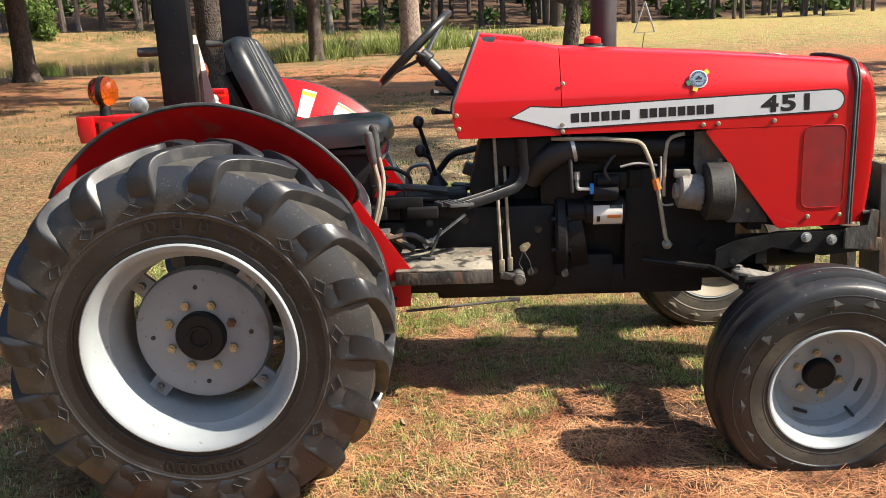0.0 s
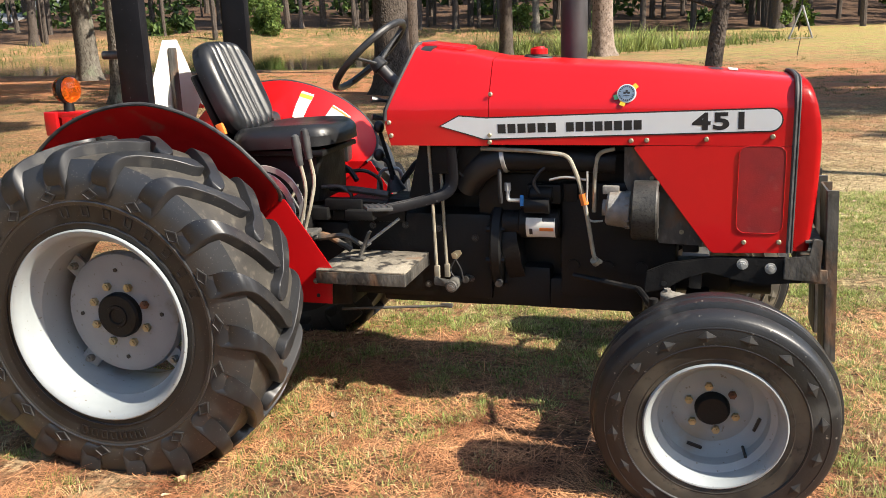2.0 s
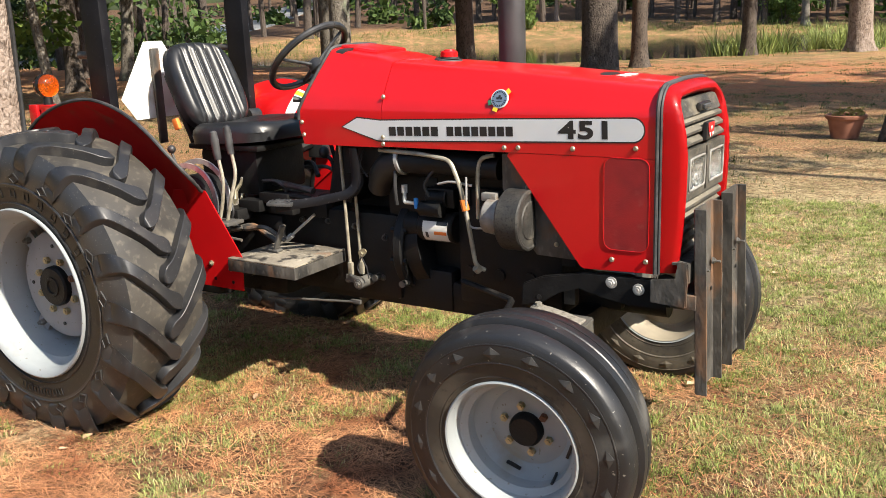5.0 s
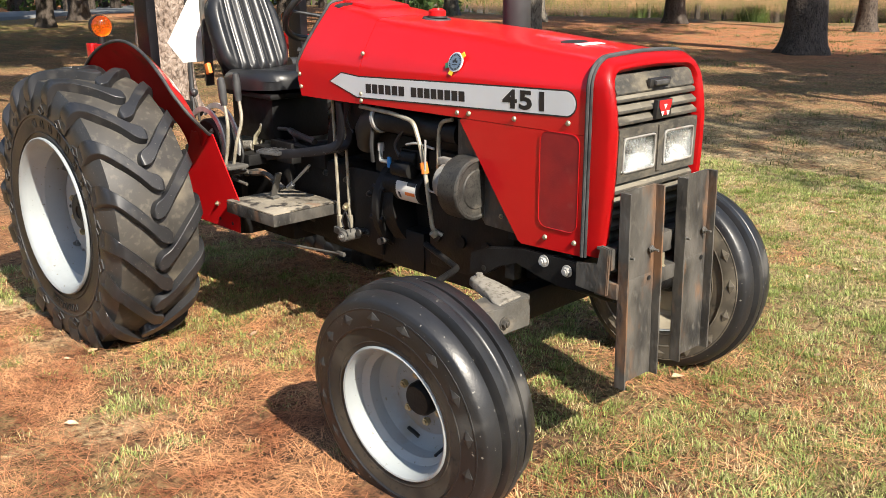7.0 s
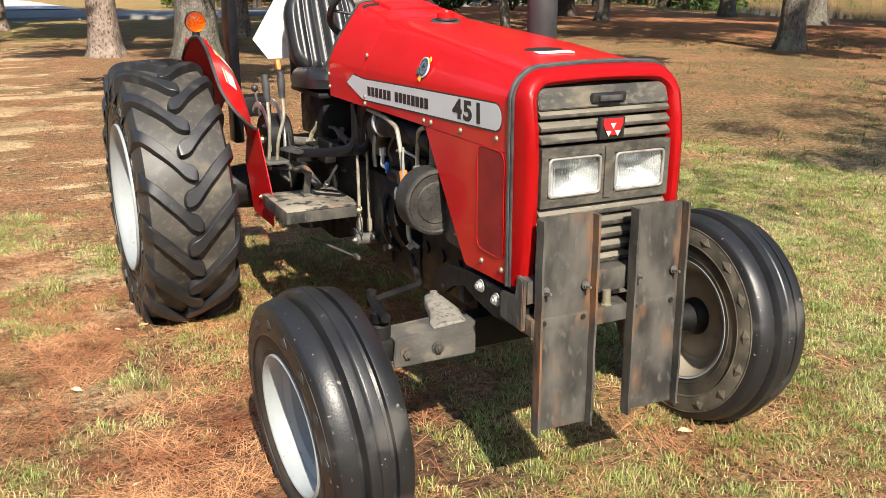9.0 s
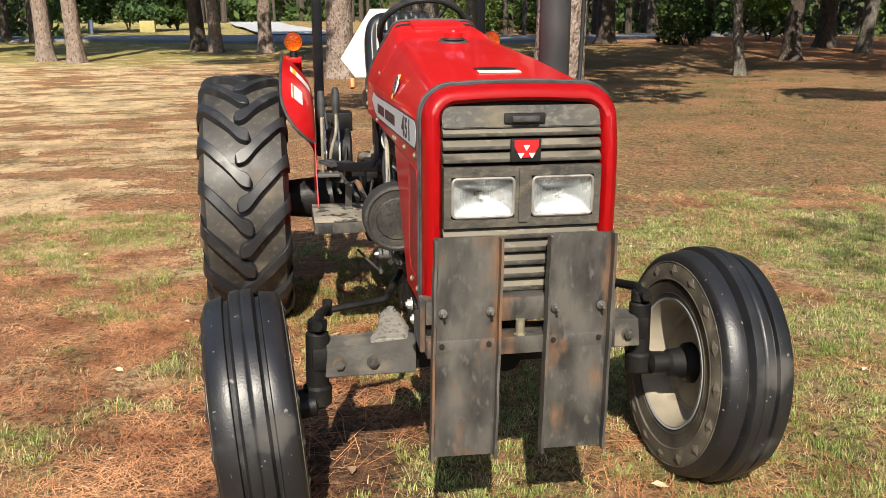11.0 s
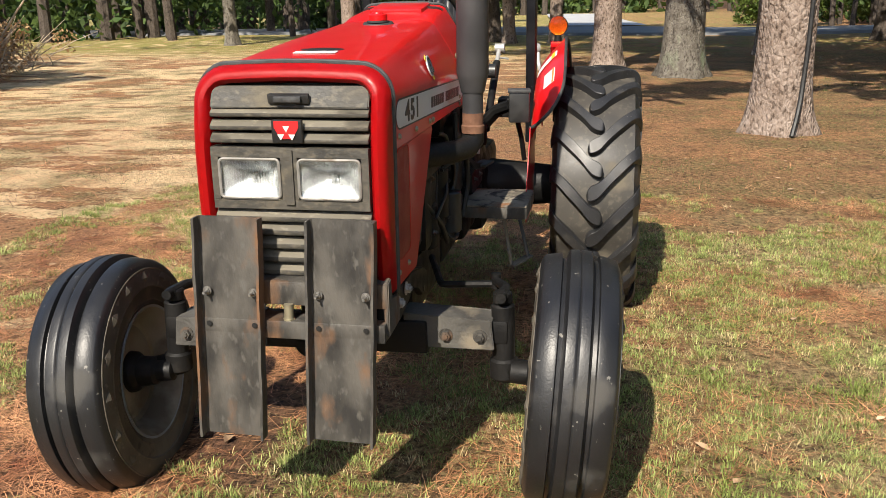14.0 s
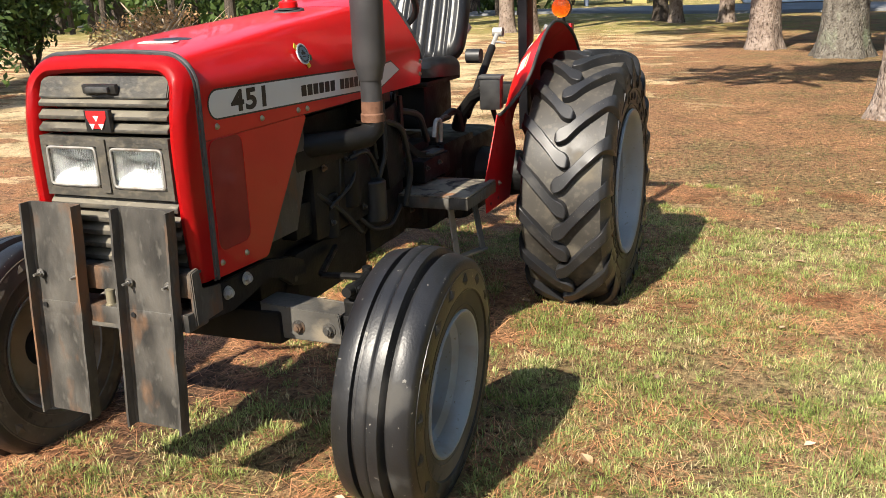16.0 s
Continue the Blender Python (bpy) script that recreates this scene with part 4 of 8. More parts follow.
tree(9.0, 80.0, 0.45, "oak", 15, (0, 0.01), DARK, "dark-barked tree at the edge of the lawn", seed=51, limbs=False)


# bushes, brush pile and woods
def bush(x, y, rad, h, count, size, material, seed, name="bush", label="dense green bush", category="bush"):
    r = np.random.default_rng(seed)
    cs = [(x + r.normal(0, rad * 0.4), y + r.normal(0, rad * 0.4), r.uniform(0.15, 0.95) * h) for _ in range(max(10, int(rad * 9)))]
    ob = new(name, leaf_cloud(name, cs, r.uniform(0.25, 0.45, len(cs)) * rad, count, size, material, seed, 1.1, 0.9))
    bm = bmesh.new()
    for k in range(6):
        a = r.uniform(0, 6.3)
        tube(bm, [(x, y, -0.1), (x + math.cos(a) * rad * 0.25, y + math.sin(a) * rad * 0.25, h * 0.4), (x + math.cos(a) * rad * 0.5, y + math.sin(a) * rad * 0.5, h * 0.8)], [0.05, 0.035, 0.012], 6, 0)
    part("stem", bm, DARK, ob)
    return tagged(ob, label, category)


bush(-9.6, -12.6, 2.2, 4.2, 9000, 0.075, L_DARK, 81, label="dense dark green cedar bush")
bush(-6.6, -13.2, 2.2, 4.5, 8000, 0.075, L_DARK, 82, label="dense dark green cedar bush")
bush(-12.2, -15.5, 2.2, 5.0, 7000, 0.085, L_DARK, 83, label="dense dark green cedar bush")
bush(-36.0, 73.0, 2.3, 4.2, 4200, 0.15, L_OAK, 84, label="round green bush by the pond")
bush(-14.0, 79.0, 1.8, 2.6, 2600, 0.15, L_OAK, 85, label="round green bush by the pond")
# two bushes in darker leaves, the understory's shade put into their colour
bush(-30.0, 15.5, 1.8, 3.2, 3200, 0.11, L_DARK, 87, label="leafy bush at the wood's edge, darkened for shade")
bush(-34.0, 21.0, 2.0, 3.6, 3200, 0.12, L_DARK, 88, label="leafy bush at the wood's edge, darkened for shade")
for x, y in ((-48.0, 8.6), (-48.6, 11.4), (-49.5, 14.5)):
    bush(x, y, 1.7, 2.4, 2600, 0.12, L_OAK, 120 + int(y), label="clipped green hedge bush beyond the road")
bush(9.0, 72.0, 1.5, 3.5, 1500, 0.16, L_OAK, 86, label="light green bush on the lawn")
for k in range(9):
    bush(-52.5 - 3 * (k % 3), -28 + 2.6 * k, 2.4, 5.2, 4200, 0.17, L_PINE if k % 2 else L_DARK, 90 + k, label="green conifer hedge bush beside the road")

# brush pile of dry twigs and leaves
r = np.random.default_rng(101)
bm = bmesh.new()
px, py = -13.6, -12.7
for k in range(150):
    a, e = r.uniform(0, 6.3), r.uniform(0.05, 0.9)
    ln = r.uniform(0.5, 1.5)
    o = Vector((px + r.normal(0, 0.55), py + r.normal(0, 0.55), r.uniform(0.0, 0.5)))
    d = Vector((math.cos(a) * math.cos(e), math.sin(a) * math.cos(e), math.sin(e)))
    tube(bm, [o, o + d * ln * 0.5 + Vector((0, 0, 0.05)), o + d * ln], [0.014, 0.010, 0.004], 5, 0)
for dx, dy, dz in ((0.2, 1.5, 1.9), (-0.3, -1.4, 1.5), (0.4, 1.2, 1.2)):
    tube(bm, [(px, py, 0.3), (px + dx * 0.5, py + dy * 0.6, dz * 0.7), (px + dx, py + dy, dz)], [0.035, 0.025, 0.008], 6, 0)
pile = tagged(part("brush_heap", bm, surface("dry_grey_twigs", (0.34, 0.26, 0.18), (0.46, 0.38, 0.28), 6, 0.85, 0.9)), "pile of cut dry branches and brown leaves", "brush pile")
me = leaf_cloud("dry_leaves", [(px + r.normal(0, 0.6), py + r.normal(0, 0.6), r.uniform(0.1, 1.0)) for _ in range(26)], [0.4] * 26, 2600, 0.05, leaf_material("dry_brush_leaves", (0.34, 0.20, 0.09), (0.5, 0.33, 0.17), 2), 102)
ob = new("leaves", me)
ob.parent = pile


# far woods: trunks and undergrowth all round, left open over the lawn
def woods(name, seed, ang0, ang1, d0, d1, trunks, leaves, size, hi, material, sparse=False):
    r = np.random.default_rng(seed)
    bm = bmesh.new()
    cs = []
    for k in range(trunks):
        a, d = radians(r.uniform(ang0, ang1)), r.uniform(d0, d1)
        x, y, w = d * math.cos(a), d * math.sin(a), r.uniform(0.12, 0.34)
        g = float(ground_z(x, y))
        lx, ly = r.normal(0, 0.35), r.normal(0, 0.35)
        tube(bm, [(x, y, g - 0.4), (x + lx * 0.3, y + ly * 0.3, g + 4), (x + lx, y + ly, g + 14)], [w, w * 0.85, w * 0.5], 8, 0)
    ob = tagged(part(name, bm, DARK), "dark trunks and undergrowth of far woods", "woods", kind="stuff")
    for k in range(trunks * 3):
        a, d = radians(r.uniform(ang0, ang1)), r.uniform(d0 + 3, d1 + 6)
        x, y = d * math.cos(a), d * math.sin(a)
        low = k % 6 == 1 if sparse else k % 3
        cs.append((x, y, float(ground_z(x, y)) + (abs(r.normal(0, 0.35)) * hi if low else r.uniform(6, 15))))
    lv_ = new("undergrowth", leaf_cloud(name, cs, r.uniform(1.0, 3.0, len(cs)), leaves, size, material, seed + 1, 1.0, 0.8))
    lv_.parent = ob
    tagged(lv_, "dark green leaves of the woods", kind="stuff")
    return ob


woods("far_woods", 111, 62, 135, 78, 124, 150, 52000, 0.48, 3, L_DARK, True)
woods("far_woods", 113, 135, 168, 44, 78, 80, 22000, 0.28, 4, L_DARK)
woods("far_woods", 115, 196, 236, 36, 60, 90, 22000, 0.26, 5, L_DARK)
woods("far_woods", 117, 20, 64, 118, 142, 90, 14000, 0.55, 6, L_DARK)
woods("far_woods", 119, 172, 196, 84, 104, 40, 9000, 0.45, 8, L_DARK)
woods("far_woods", 121, 236, 380, 45, 75, 110, 16000, 0.40, 8, L_DARK)

# house across the road
house = tagged(empty("house", (-78, 2.5, 0)), "white clapboard house with dark roof across the road", "house")
bm = box(bmesh.new(), (-78, -1.5, 1.7), (9, 11, 3.4))
wall = part("wall", bm, surface("white_siding", (0.72, 0.73, 0.74), (0.66, 0.67, 0.68), 1.5, 0.6, 0.7, stretch=(1, 1, 8)), house, "white clapboard wall")
bm = box(bmesh.new(), (-78.2, -10.0, 1.5), (8.6, 6, 3.0))
part("wall", bm, surface("red_brick_wall", (0.36, 0.17, 0.12), (0.44, 0.24, 0.17), 3, 0.8, 0.9), house, "brick wing wall")
for y, w in ((-1.5, 11), (-10.0, 6)):
    bm = bmesh.new()
    skin(bm, [[(-83.4, yy, 3.3), (-78, yy, 5.6), (-72.6, yy, 3.3), (-72.6, yy, 3.1), (-83.4, yy, 3.1)] for yy in (y - w / 2 - 0.3, y + w / 2 + 0.3)])
    part("roof", bm, surface("grey_shingle_roof", (0.1, 0.1, 0.1), (0.15, 0.14, 0.13), 4, 0.85, 0.9), house, "grey shingle roof")
for y in (-5.2, -2.4, 0.4, 2.6, -9.0, -11.5):
    bm = box(bmesh.new(), (-73.47 if y > -7 else -73.87, y, 1.75), (0.08, 1.0, 1.4))
    win = part("window", bm, M["white"], house, "white framed window")
    bm = box(bmesh.new(), (-73.42 if y > -7 else -73.82, y, 1.75), (0.04, 0.8, 1.2))
    part("pane", bm, surface("dark_window_glass", (0.03, 0.035, 0.04), (0.05, 0.055, 0.06), 2, 0.08, 0.1), win)
bm = box(bmesh.new(), (-52, -8.2, 0.33), (0.6, 0.85, 0.66), bevel=0.03)
tagged(part("utility_box", bm, surface("yellow_green_box", (0.40, 0.35, 0.13), (0.34, 0.30, 0.12), 4, 0.6, 0.7)), "yellow utility box beside the road", "utility box")
bm = cyl(bmesh.new(), (-50, -11.0, -0.2), (-50, -11.0, 0.75), 0.14, n=12, chamfer=0.02)
tagged(part("marker_post", bm, surface("blue_grey_post", (0.16, 0.2, 0.3), (0.12, 0.15, 0.22), 4, 0.6, 0.7)), "short blue-grey marker post", "post")

# a far wall of woods that closes the view, with a ragged top
rnd = np.random.default_rng(131)
bm = bmesh.new()
low, high = [], []
for i in range(180):
    a = 2 * math.pi * i / 180
    d = 150 + 6 * math.sin(a * 7) + 4 * math.sin(a * 17 + 1)
    low.append((d * math.cos(a), d * math.sin(a), -2.0 + 6.0 * max(0.0, math.cos(a - 2.1))))
    high.append(((d + 3) * math.cos(a), (d + 3) * math.sin(a), 24 + rnd.uniform(-3, 4)))
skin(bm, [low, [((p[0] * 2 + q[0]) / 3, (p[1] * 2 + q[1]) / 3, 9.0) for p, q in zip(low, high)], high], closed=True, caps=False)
# plain sheet; the gloom between its trees is painted as near-black patches
tagged(part("backdrop", bm, surface("far_shaded_woods", (0.018, 0.028, 0.010), (0.05, 0.065, 0.022), 0.12, 0.95, 1.0, dirt=(0.01, 0.012, 0.006), dirt_scale=0.25, dirt_at=0.55)), "dark wall of distant woods", "backdrop", kind="structure")

# ---- the tractor: origin on the ground under the rear axle, nose towards +x ----
tractor = tagged(empty("tractor"), "red farm tractor with black engine parked on sparse grass", "tractor")
YC = 0.006  # middle of the bonnet


# -- rear wheels --
def tyre_profile(half, r_bead, r_out, crown=0.012, quick=2.6):
    """Closed half-round section of a tyre, across and radius."""
    pts = []
    for i in range(13):
        u = -1 + 2 * i / 12
        pts.append((u * half * 0.86, r_out - crown * u * u))
    for i in range(1, 8):
        t = i / 8
        pts.append((half * (0.86 + 0.14 * math.sin(math.pi * min(1, t * quick) * 0.5)) - half * 0.06 * max(0, t - 0.45) / 0.55, r_out - crown - (r_out - crown - r_bead) * t))
    pts.append((half * 0.93, r_bead))
    pts.append((half * 0.86, r_bead - 0.012))
    left = [(-a, r) for a, r in pts[13:]][::-1]
    return left + pts


def flatten(bm, centre_z, ground, camber=0.0):
    """Presses the lowest part of a tyre flat on the ground; camber is the wheel's lean in degrees."""
    up = math.sin(radians(camber))
    for v in bm.verts:
        z = v.co.z + up * v.co.y + centre_z
        if z < ground:
            d = ground - z
            v.co.z += 0.88 * d
            v.co.y *= 1 + 0.25 * d


def sidewall_marks(tyre, count, shift, radius, faces, half_tall, half_wide, reach, framed=False, rubber="mark"):
    """Raised four-sided diamonds round a sidewall, none where the tyre meets the ground."""
    for y in faces:
        out = 1 if y > 0 else -1
        bm = bmesh.new()
        rim_ = [(half_tall, 0), (0, half_wide), (-half_tall, 0), (0, -half_wide)]
        steps = ((1, -0.006), (1, 0.0035), (0.78, 0.0042), (0.72, 0.0012)) if framed else ((1, -0.006), (1, 0.0006), (0.12, 0.0068))
        skin(bm, [[(radius + u * k, y + out * h, v * k) for u, v in rim_] for k, h in steps])
        first = part("sidewall_mark", bm, M[rubber], tyre, angle=5)
        for k in range(count):
            a = 2 * math.pi * (k + shift) / count
            if radius * math.sin(a) < -reach:
                continue
            ob = first if first.rotation_euler.y == 0 else new("sidewall_mark", first.data)
            ob.parent = tyre
            ob.rotation_euler = (0, -a, 0)


def rear_wheel(side, cx, cy, cz, yaw, R):
    """side -1: the right wheel, whose outer face looks to -y."""
    s, base = side, R - 0.036
    bm = bmesh.new()
    # rim: outer lip, bead seat, well, inner lip
    lathe(bm, [(0.196, 0.350), (0.204, 0.349), (0.207, 0.345), (0.206, 0.340), (0.196, 0.328), (0.180, 0.318), (0.140, 0.310), (0.112, 0.288), (0.02, 0.276), (-0.06, 0.276),
               (-0.13, 0.300), (-0.185, 0.310), (-0.198, 0.33), (-0.202, 0.345), (-0.192, 0.348), (-0.175, 0.327), (-0.13, 0.318),
               (-0.06, 0.296), (0.02, 0.296), (0.105, 0.306), (0.172, 0.328)], 84, True, s)
    wheel = part("rear_wheel", bm, M["rim"], tractor, "silver-grey painted rear rim with dusty black tractor tyre", 30, (cx, cy, cz))
    wheel.rotation_euler = (0, 0, radians(yaw))
    # tyre carcass
    bm = bmesh.new()
    prof = tyre_profile(0.203, 0.342, base, 0.014)
    lathe(bm, prof, 96, True, s)
    N = 18
    for start, count, size in ((100, 8, 0.021), (288, 7, 0.018)):
        for k in range(count):
            a = radians(start - k * (11.5 if size > 0.02 else 5.5) + (0 if s < 0 else 60))
            c, t = Vector((math.cos(a), 0, math.sin(a))), Vector((-math.sin(a), 0, math.cos(a)))
            o = c * 0.412 + Vector((0, s * 0.1995, 0))
            up = Vector((0, s * 0.0011, 0))
            for u0, u1, v0, v1 in ((0.62, 0.95, -0.75, 0.75), (-0.95, -0.62, -0.75, 0.75), (-0.95, 0.95, 0.42, 0.75), (-0.95, 0.95, -0.75, -0.42)):
                quad = [o + c * size * u + t * size * v for u, v in ((u0, v0), (u1, v0), (u1, v1), (u0, v1))]
                skin(bm, [[p - up * 2 for p in quad], [p + up for p in quad]])
    for rr, w in ((0.447, 0.2020), (0.372, 0.1945)):
        lathe(bm, [(w + 0.0035 * math.cos(q), rr + 0.004 * math.sin(q)) for q in (math.pi / 3 * i for i in range(6))], 96, True, s)
    flatten(bm, cz, -0.012)
    tyre = part("tyre", bm, M["tyre"], wheel, "dusty black rubber tyre with angled lugs", 40)
    sidewall_marks(tyre, N, 0.24, 0.475, (s * 0.2045,), 0.022, 0.034, cz - 0.04, True)
    tyre.data.materials.append(M["carcass"])
    tyre.data.materials.append(M["tyre_black"])
    for f in tyre.data.polygons:
        if (f.center.x ** 2 + f.center.z ** 2) ** 0.5 < 0.445:
            f.material_index = 2
        if abs(f.center.y) < 0.172 and (f.center.x ** 2 + f.center.z ** 2) ** 0.5 > base - 0.03:
            f.material_index = 1
    # lugs, long bars that curve from the middle over the shoulder; one object each
    N = 18

    # across, angle along the tread, drop of the top, depth of the foot, half width
    rows = np.array(((-0.036, -0.030, 0.012, 0.02, 0.008), (-0.033, -0.028, 0.003, 0.02, 0.0185), (-0.026, -0.022, 0.0, 0.02, 0.0265), (-0.014, -0.012, 0.0, 0.02, 0.0305), (0.0, 0.001, 0.0, 0.02, 0.0305), (0.013, 0.016, 0.0, 0.02, 0.0255),
                     (0.026, 0.034, 0.0, 0.02, 0.0195), (0.042, 0.060, 0.0, 0.02, 0.0170), (0.068, 0.106, 0.001, 0.02, 0.0170), (0.10, 0.162, 0.003, 0.02, 0.0180), (0.135, 0.222, 0.007, 0.03, 0.021), (0.162, 0.266, 0.013, 0.04, 0.025), (0.182, 0.297, 0.022, 0.06, 0.030),
                     (0.195, 0.317, 0.036, 0.07, 0.035), (0.2035, 0.332, 0.056, 0.09, 0.040), (0.2075, 0.344, 0.082, 0.11, 0.043), (0.2075, 0.354, 0.106, 0.13, 0.041), (0.2035, 0.361, 0.126, 0.14, 0.037), (0.199, 0.364, 0.136, 0.145, 0.034)))
    place = np.arange(len(rows))
    fine_place = np.linspace(0, len(rows) - 1, 30)
    rows = np.stack([np.interp(fine_place, place, rows[:, i]) for i in range(5)], -1)
    rows[1:-1] = 0.25 * rows[:-2] + 0.5 * rows[1:-1] + 0.25 * rows[2:]

    def lug_mesh(h, a0):
        bm = bmesh.new()
        rings = []
        for w, da, drop, foot, wid in rows:
            slant = 0.70 * float(np.interp(w, (-0.03, 0.03, 0.11, 0.18), (0.1, 1.0, 1.0, 0.12)))
            ring = []
            for rad, e in ((base - foot, -1.22), (R - drop - 0.006, -1.02), (R - drop - 0.0015, -0.97), (R - drop, -0.89), (R - drop, 0.89), (R - drop - 0.0015, 0.97), (R - drop - 0.006, 1.02), (base - foot, 1.22)):
                aa = a0 + da + e * wid / R
                ring.append((rad * math.cos(aa), h * (w - slant * e * wid), rad * math.sin(aa)))
            rings.append(ring)
        return skin(bm, rings)

    shared = {}
    for k in range(N):
        for h in (-1, 1):
            turn = 2 * math.pi * (k + (0.5 if h > 0 else 0.0)) / N
            low_side = math.sin(turn + 0.16) < -0.5
            if low_side or h not in shared:
                bm = lug_mesh(h, turn if low_side else 0.0)
                if low_side:
                    flatten(bm, cz, -0.016)
                ob = part("lug", bm, M["tread"], wheel, "" if (k or h > 0) else "raised rubber tread lug", 33)
                if not low_side:
                    shared[h] = ob.data
            else:
                ob = new("lug", shared[h])
                ob.parent = wheel
            if not low_side:
                ob.rotation_euler = (0, -turn, 0)
    # disc, dished, with slots and four holes
    bm = bmesh.new()
    lathe(bm, [(0.050, 0.0), (0.050, 0.10), (0.048, 0.150), (0.046, 0.205), (0.040, 0.222), (0.020, 0.230), (0.010, 0.230), (0.012, 0.215), (0.034, 0.20), (0.036, 0.0)], 56, False, s)
    disc = part("wheel_disc", bm, M["disc"], wheel, "grey painted wheel disc")
    for k in range(4):
        a = radians(92 + 90 * k)
        bm = cyl(bmesh.new(), (0.165 * math.cos(a), s * 0.048, 0.165 * math.sin(a)), (0.165 * math.cos(a), s * 0.0525, 0.165 * math.sin(a)), 0.0075, n=12)
        part("hole", bm, M["ink"], wheel)
    for k in range(4):
        a = radians(48 + 90 * k)
        c, t = Vector((math.cos(a), 0, math.sin(a))), Vector((-math.sin(a), 0, math.cos(a)))
        o = c * 0.252 + Vector((0, s * 0.015, 0))
        m = Matrix.Translation(o) @ Matrix((c, Vector((0, 1, 0)), t)).transposed().to_4x4()
        bm = bmesh.new()
        bmesh.ops.create_cube(bm, size=1, matrix=m @ Matrix.Diagonal((0.075, 0.018, 0.07, 1)))
        clamp = part("rim_clamp", bm, M["disc"], wheel, "" if k else "clamp joining disc and rim")
        part("clamp_bolt", cyl(cyl(bmesh.new(), o, o + Vector((0, s * 0.03, 0)), 0.014, n=6), o, o + Vector((0, s * 0.04, 0)), 0.008, n=8), M["grey_bolt"], wheel)
    bm = bmesh.new()
    lathe(bm, [(0.050, 0.084), (0.072, 0.083), (0.080, 0.076), (0.080, 0.042), (0.084, 0.040), (0.084, 0.030), (0.078, 0.026), (0.078, 0.0)], 32, False, s)
    part("hub", bm, M["black_paint"], wheel, "black hub cap")
    for k in range(8):
        a = radians(22 + 45 * k)
        bm = hexbolt(bmesh.new(), (0.112 * math.cos(a), s * 0.049, 0.112 * math.sin(a)), (0, s, 0), 0.0150, 0.018, False)
        part("wheel_nut", bm, M["rust"] if (k == 0) else M["brass_nut"], wheel)
    return wheel


rear_wheel(-1, -0.010, -0.813, 0.546, 0.9, 0.638), rear_wheel(1, -0.045, 0.769, 0.516, 0.6, 0.630)


# -- front wheels --
def front_wheel(side, x, y, z, yaw, camber):
    """camber: degrees by which the top of the wheel leans outwards."""
    s = side
    R = 0.394
    bm = bmesh.new()
    lathe(bm, [(0.109, 0.222), (0.116, 0.220), (0.119, 0.216), (0.117, 0.211), (0.106, 0.203), (0.090, 0.197), (0.062, 0.193), (0.045, 0.174), (-0.03, 0.168), (-0.06, 0.190), (-0.09, 0.196),
               (-0.112, 0.210), (-0.117, 0.220), (-0.107, 0.218), (-0.085, 0.206), (-0.03, 0.182), (0.04, 0.186), (0.088, 0.207)], 64, True, s)
    wheel = part("front_wheel", bm, M["rim"], tractor, "silver-grey front rim with ribbed black tyre", 30, (x, y, z))
    wheel.rotation_euler = (radians(-s * camber), 0, radians(yaw))
    bm = bmesh.new()
    h = 0.121
    prof = [(-h * 0.80, 0.206), (-h * 0.93, 0.222), (-h * 0.965, 0.243), (-h * 0.985, 0.270), (-h * 0.988, 0.279), (-h * 1.028, 0.284), (-h * 1.035, 0.300), (-h * 0.99, 0.336), (-h * 0.94, 0.357), (-h * 0.90, 0.365), (-h * 0.86, 0.3705), (-h * 0.50, 0.3795), (-h * 0.46, 0.379), (-h * 0.43, 0.364), (-h * 0.34, 0.362), (-h * 0.30, 0.381), (-h * 0.26, 0.391),
            (-h * 0.07, R - 0.001), (-h * 0.03, R - 0.002), (0, R - 0.006)]
    prof = prof + [(-a, r) for a, r in prof[:-1][::-1]]
    prof += [(h * 0.74, 0.200), (-h * 0.74, 0.200)]
    lathe(bm, prof, 80, True, s)
    for rr, w in ((0.284, 0.1238), (0.340, 0.1185), (0.236, 0.1150)):
        for sd in (-1, 1):
            lathe(bm, [(sd * (w + 0.0022 * math.cos(q)), rr + 0.003 * math.sin(q)) for q in (math.pi / 3 * i for i in range(6))], 72, True, 1)
    flatten(bm, z, -0.012, -s * camber)
    tyre = part("tyre", bm, M["front_tyre"], wheel, "black rubber tyre with three ribs", 40)
    sidewall_marks(tyre, 16, 0.3, 0.312, (s * 0.1225,), 0.021, 0.030, z - 0.03)
    sidewall_marks(tyre, 16, 0.3, 0.312, (-s * 0.1225,), 0.021, 0.030, z - 0.03, rubber="tyre_side")
    tyre.data.materials.append(M["tyre_dust"])
    tyre.data.materials.append(M["tyre_side"])
    for f in tyre.data.polygons:
        if (f.center.x ** 2 + f.center.z ** 2) ** 0.5 < 0.2795:
            f.material_index = 1
        elif f.center.y * s < -0.10 and (f.center.x ** 2 + f.center.z ** 2) ** 0.5 < 0.345:
            f.material_index = 2
    bm = bmesh.new()
    lathe(bm, [(-0.022, 0.0), (-0.022, 0.085), (-0.024, 0.105), (-0.03, 0.130), (-0.012, 0.160), (0.008, 0.172), (0.002, 0.174), (-0.02, 0.162), (-0.038, 0.130), (-0.034, 0.09), (-0.034, 0.0)], 48, False, s)
    disc = part("wheel_disc", bm, M["rim"], wheel, "silver-grey dished wheel disc")
    for k in (0, 1):
        a = radians(-110 + 90 * k)
        c, t = Vector((math.cos(a), 0, math.sin(a))), Vector((-math.sin(a), 0, math.cos(a)))
        o = c * 0.150 + Vector((0, -s * 0.0165, 0))
        m = Matrix.Translation(o) @ Matrix((c, Vector((0, 1, 0)), t)).transposed().to_4x4()
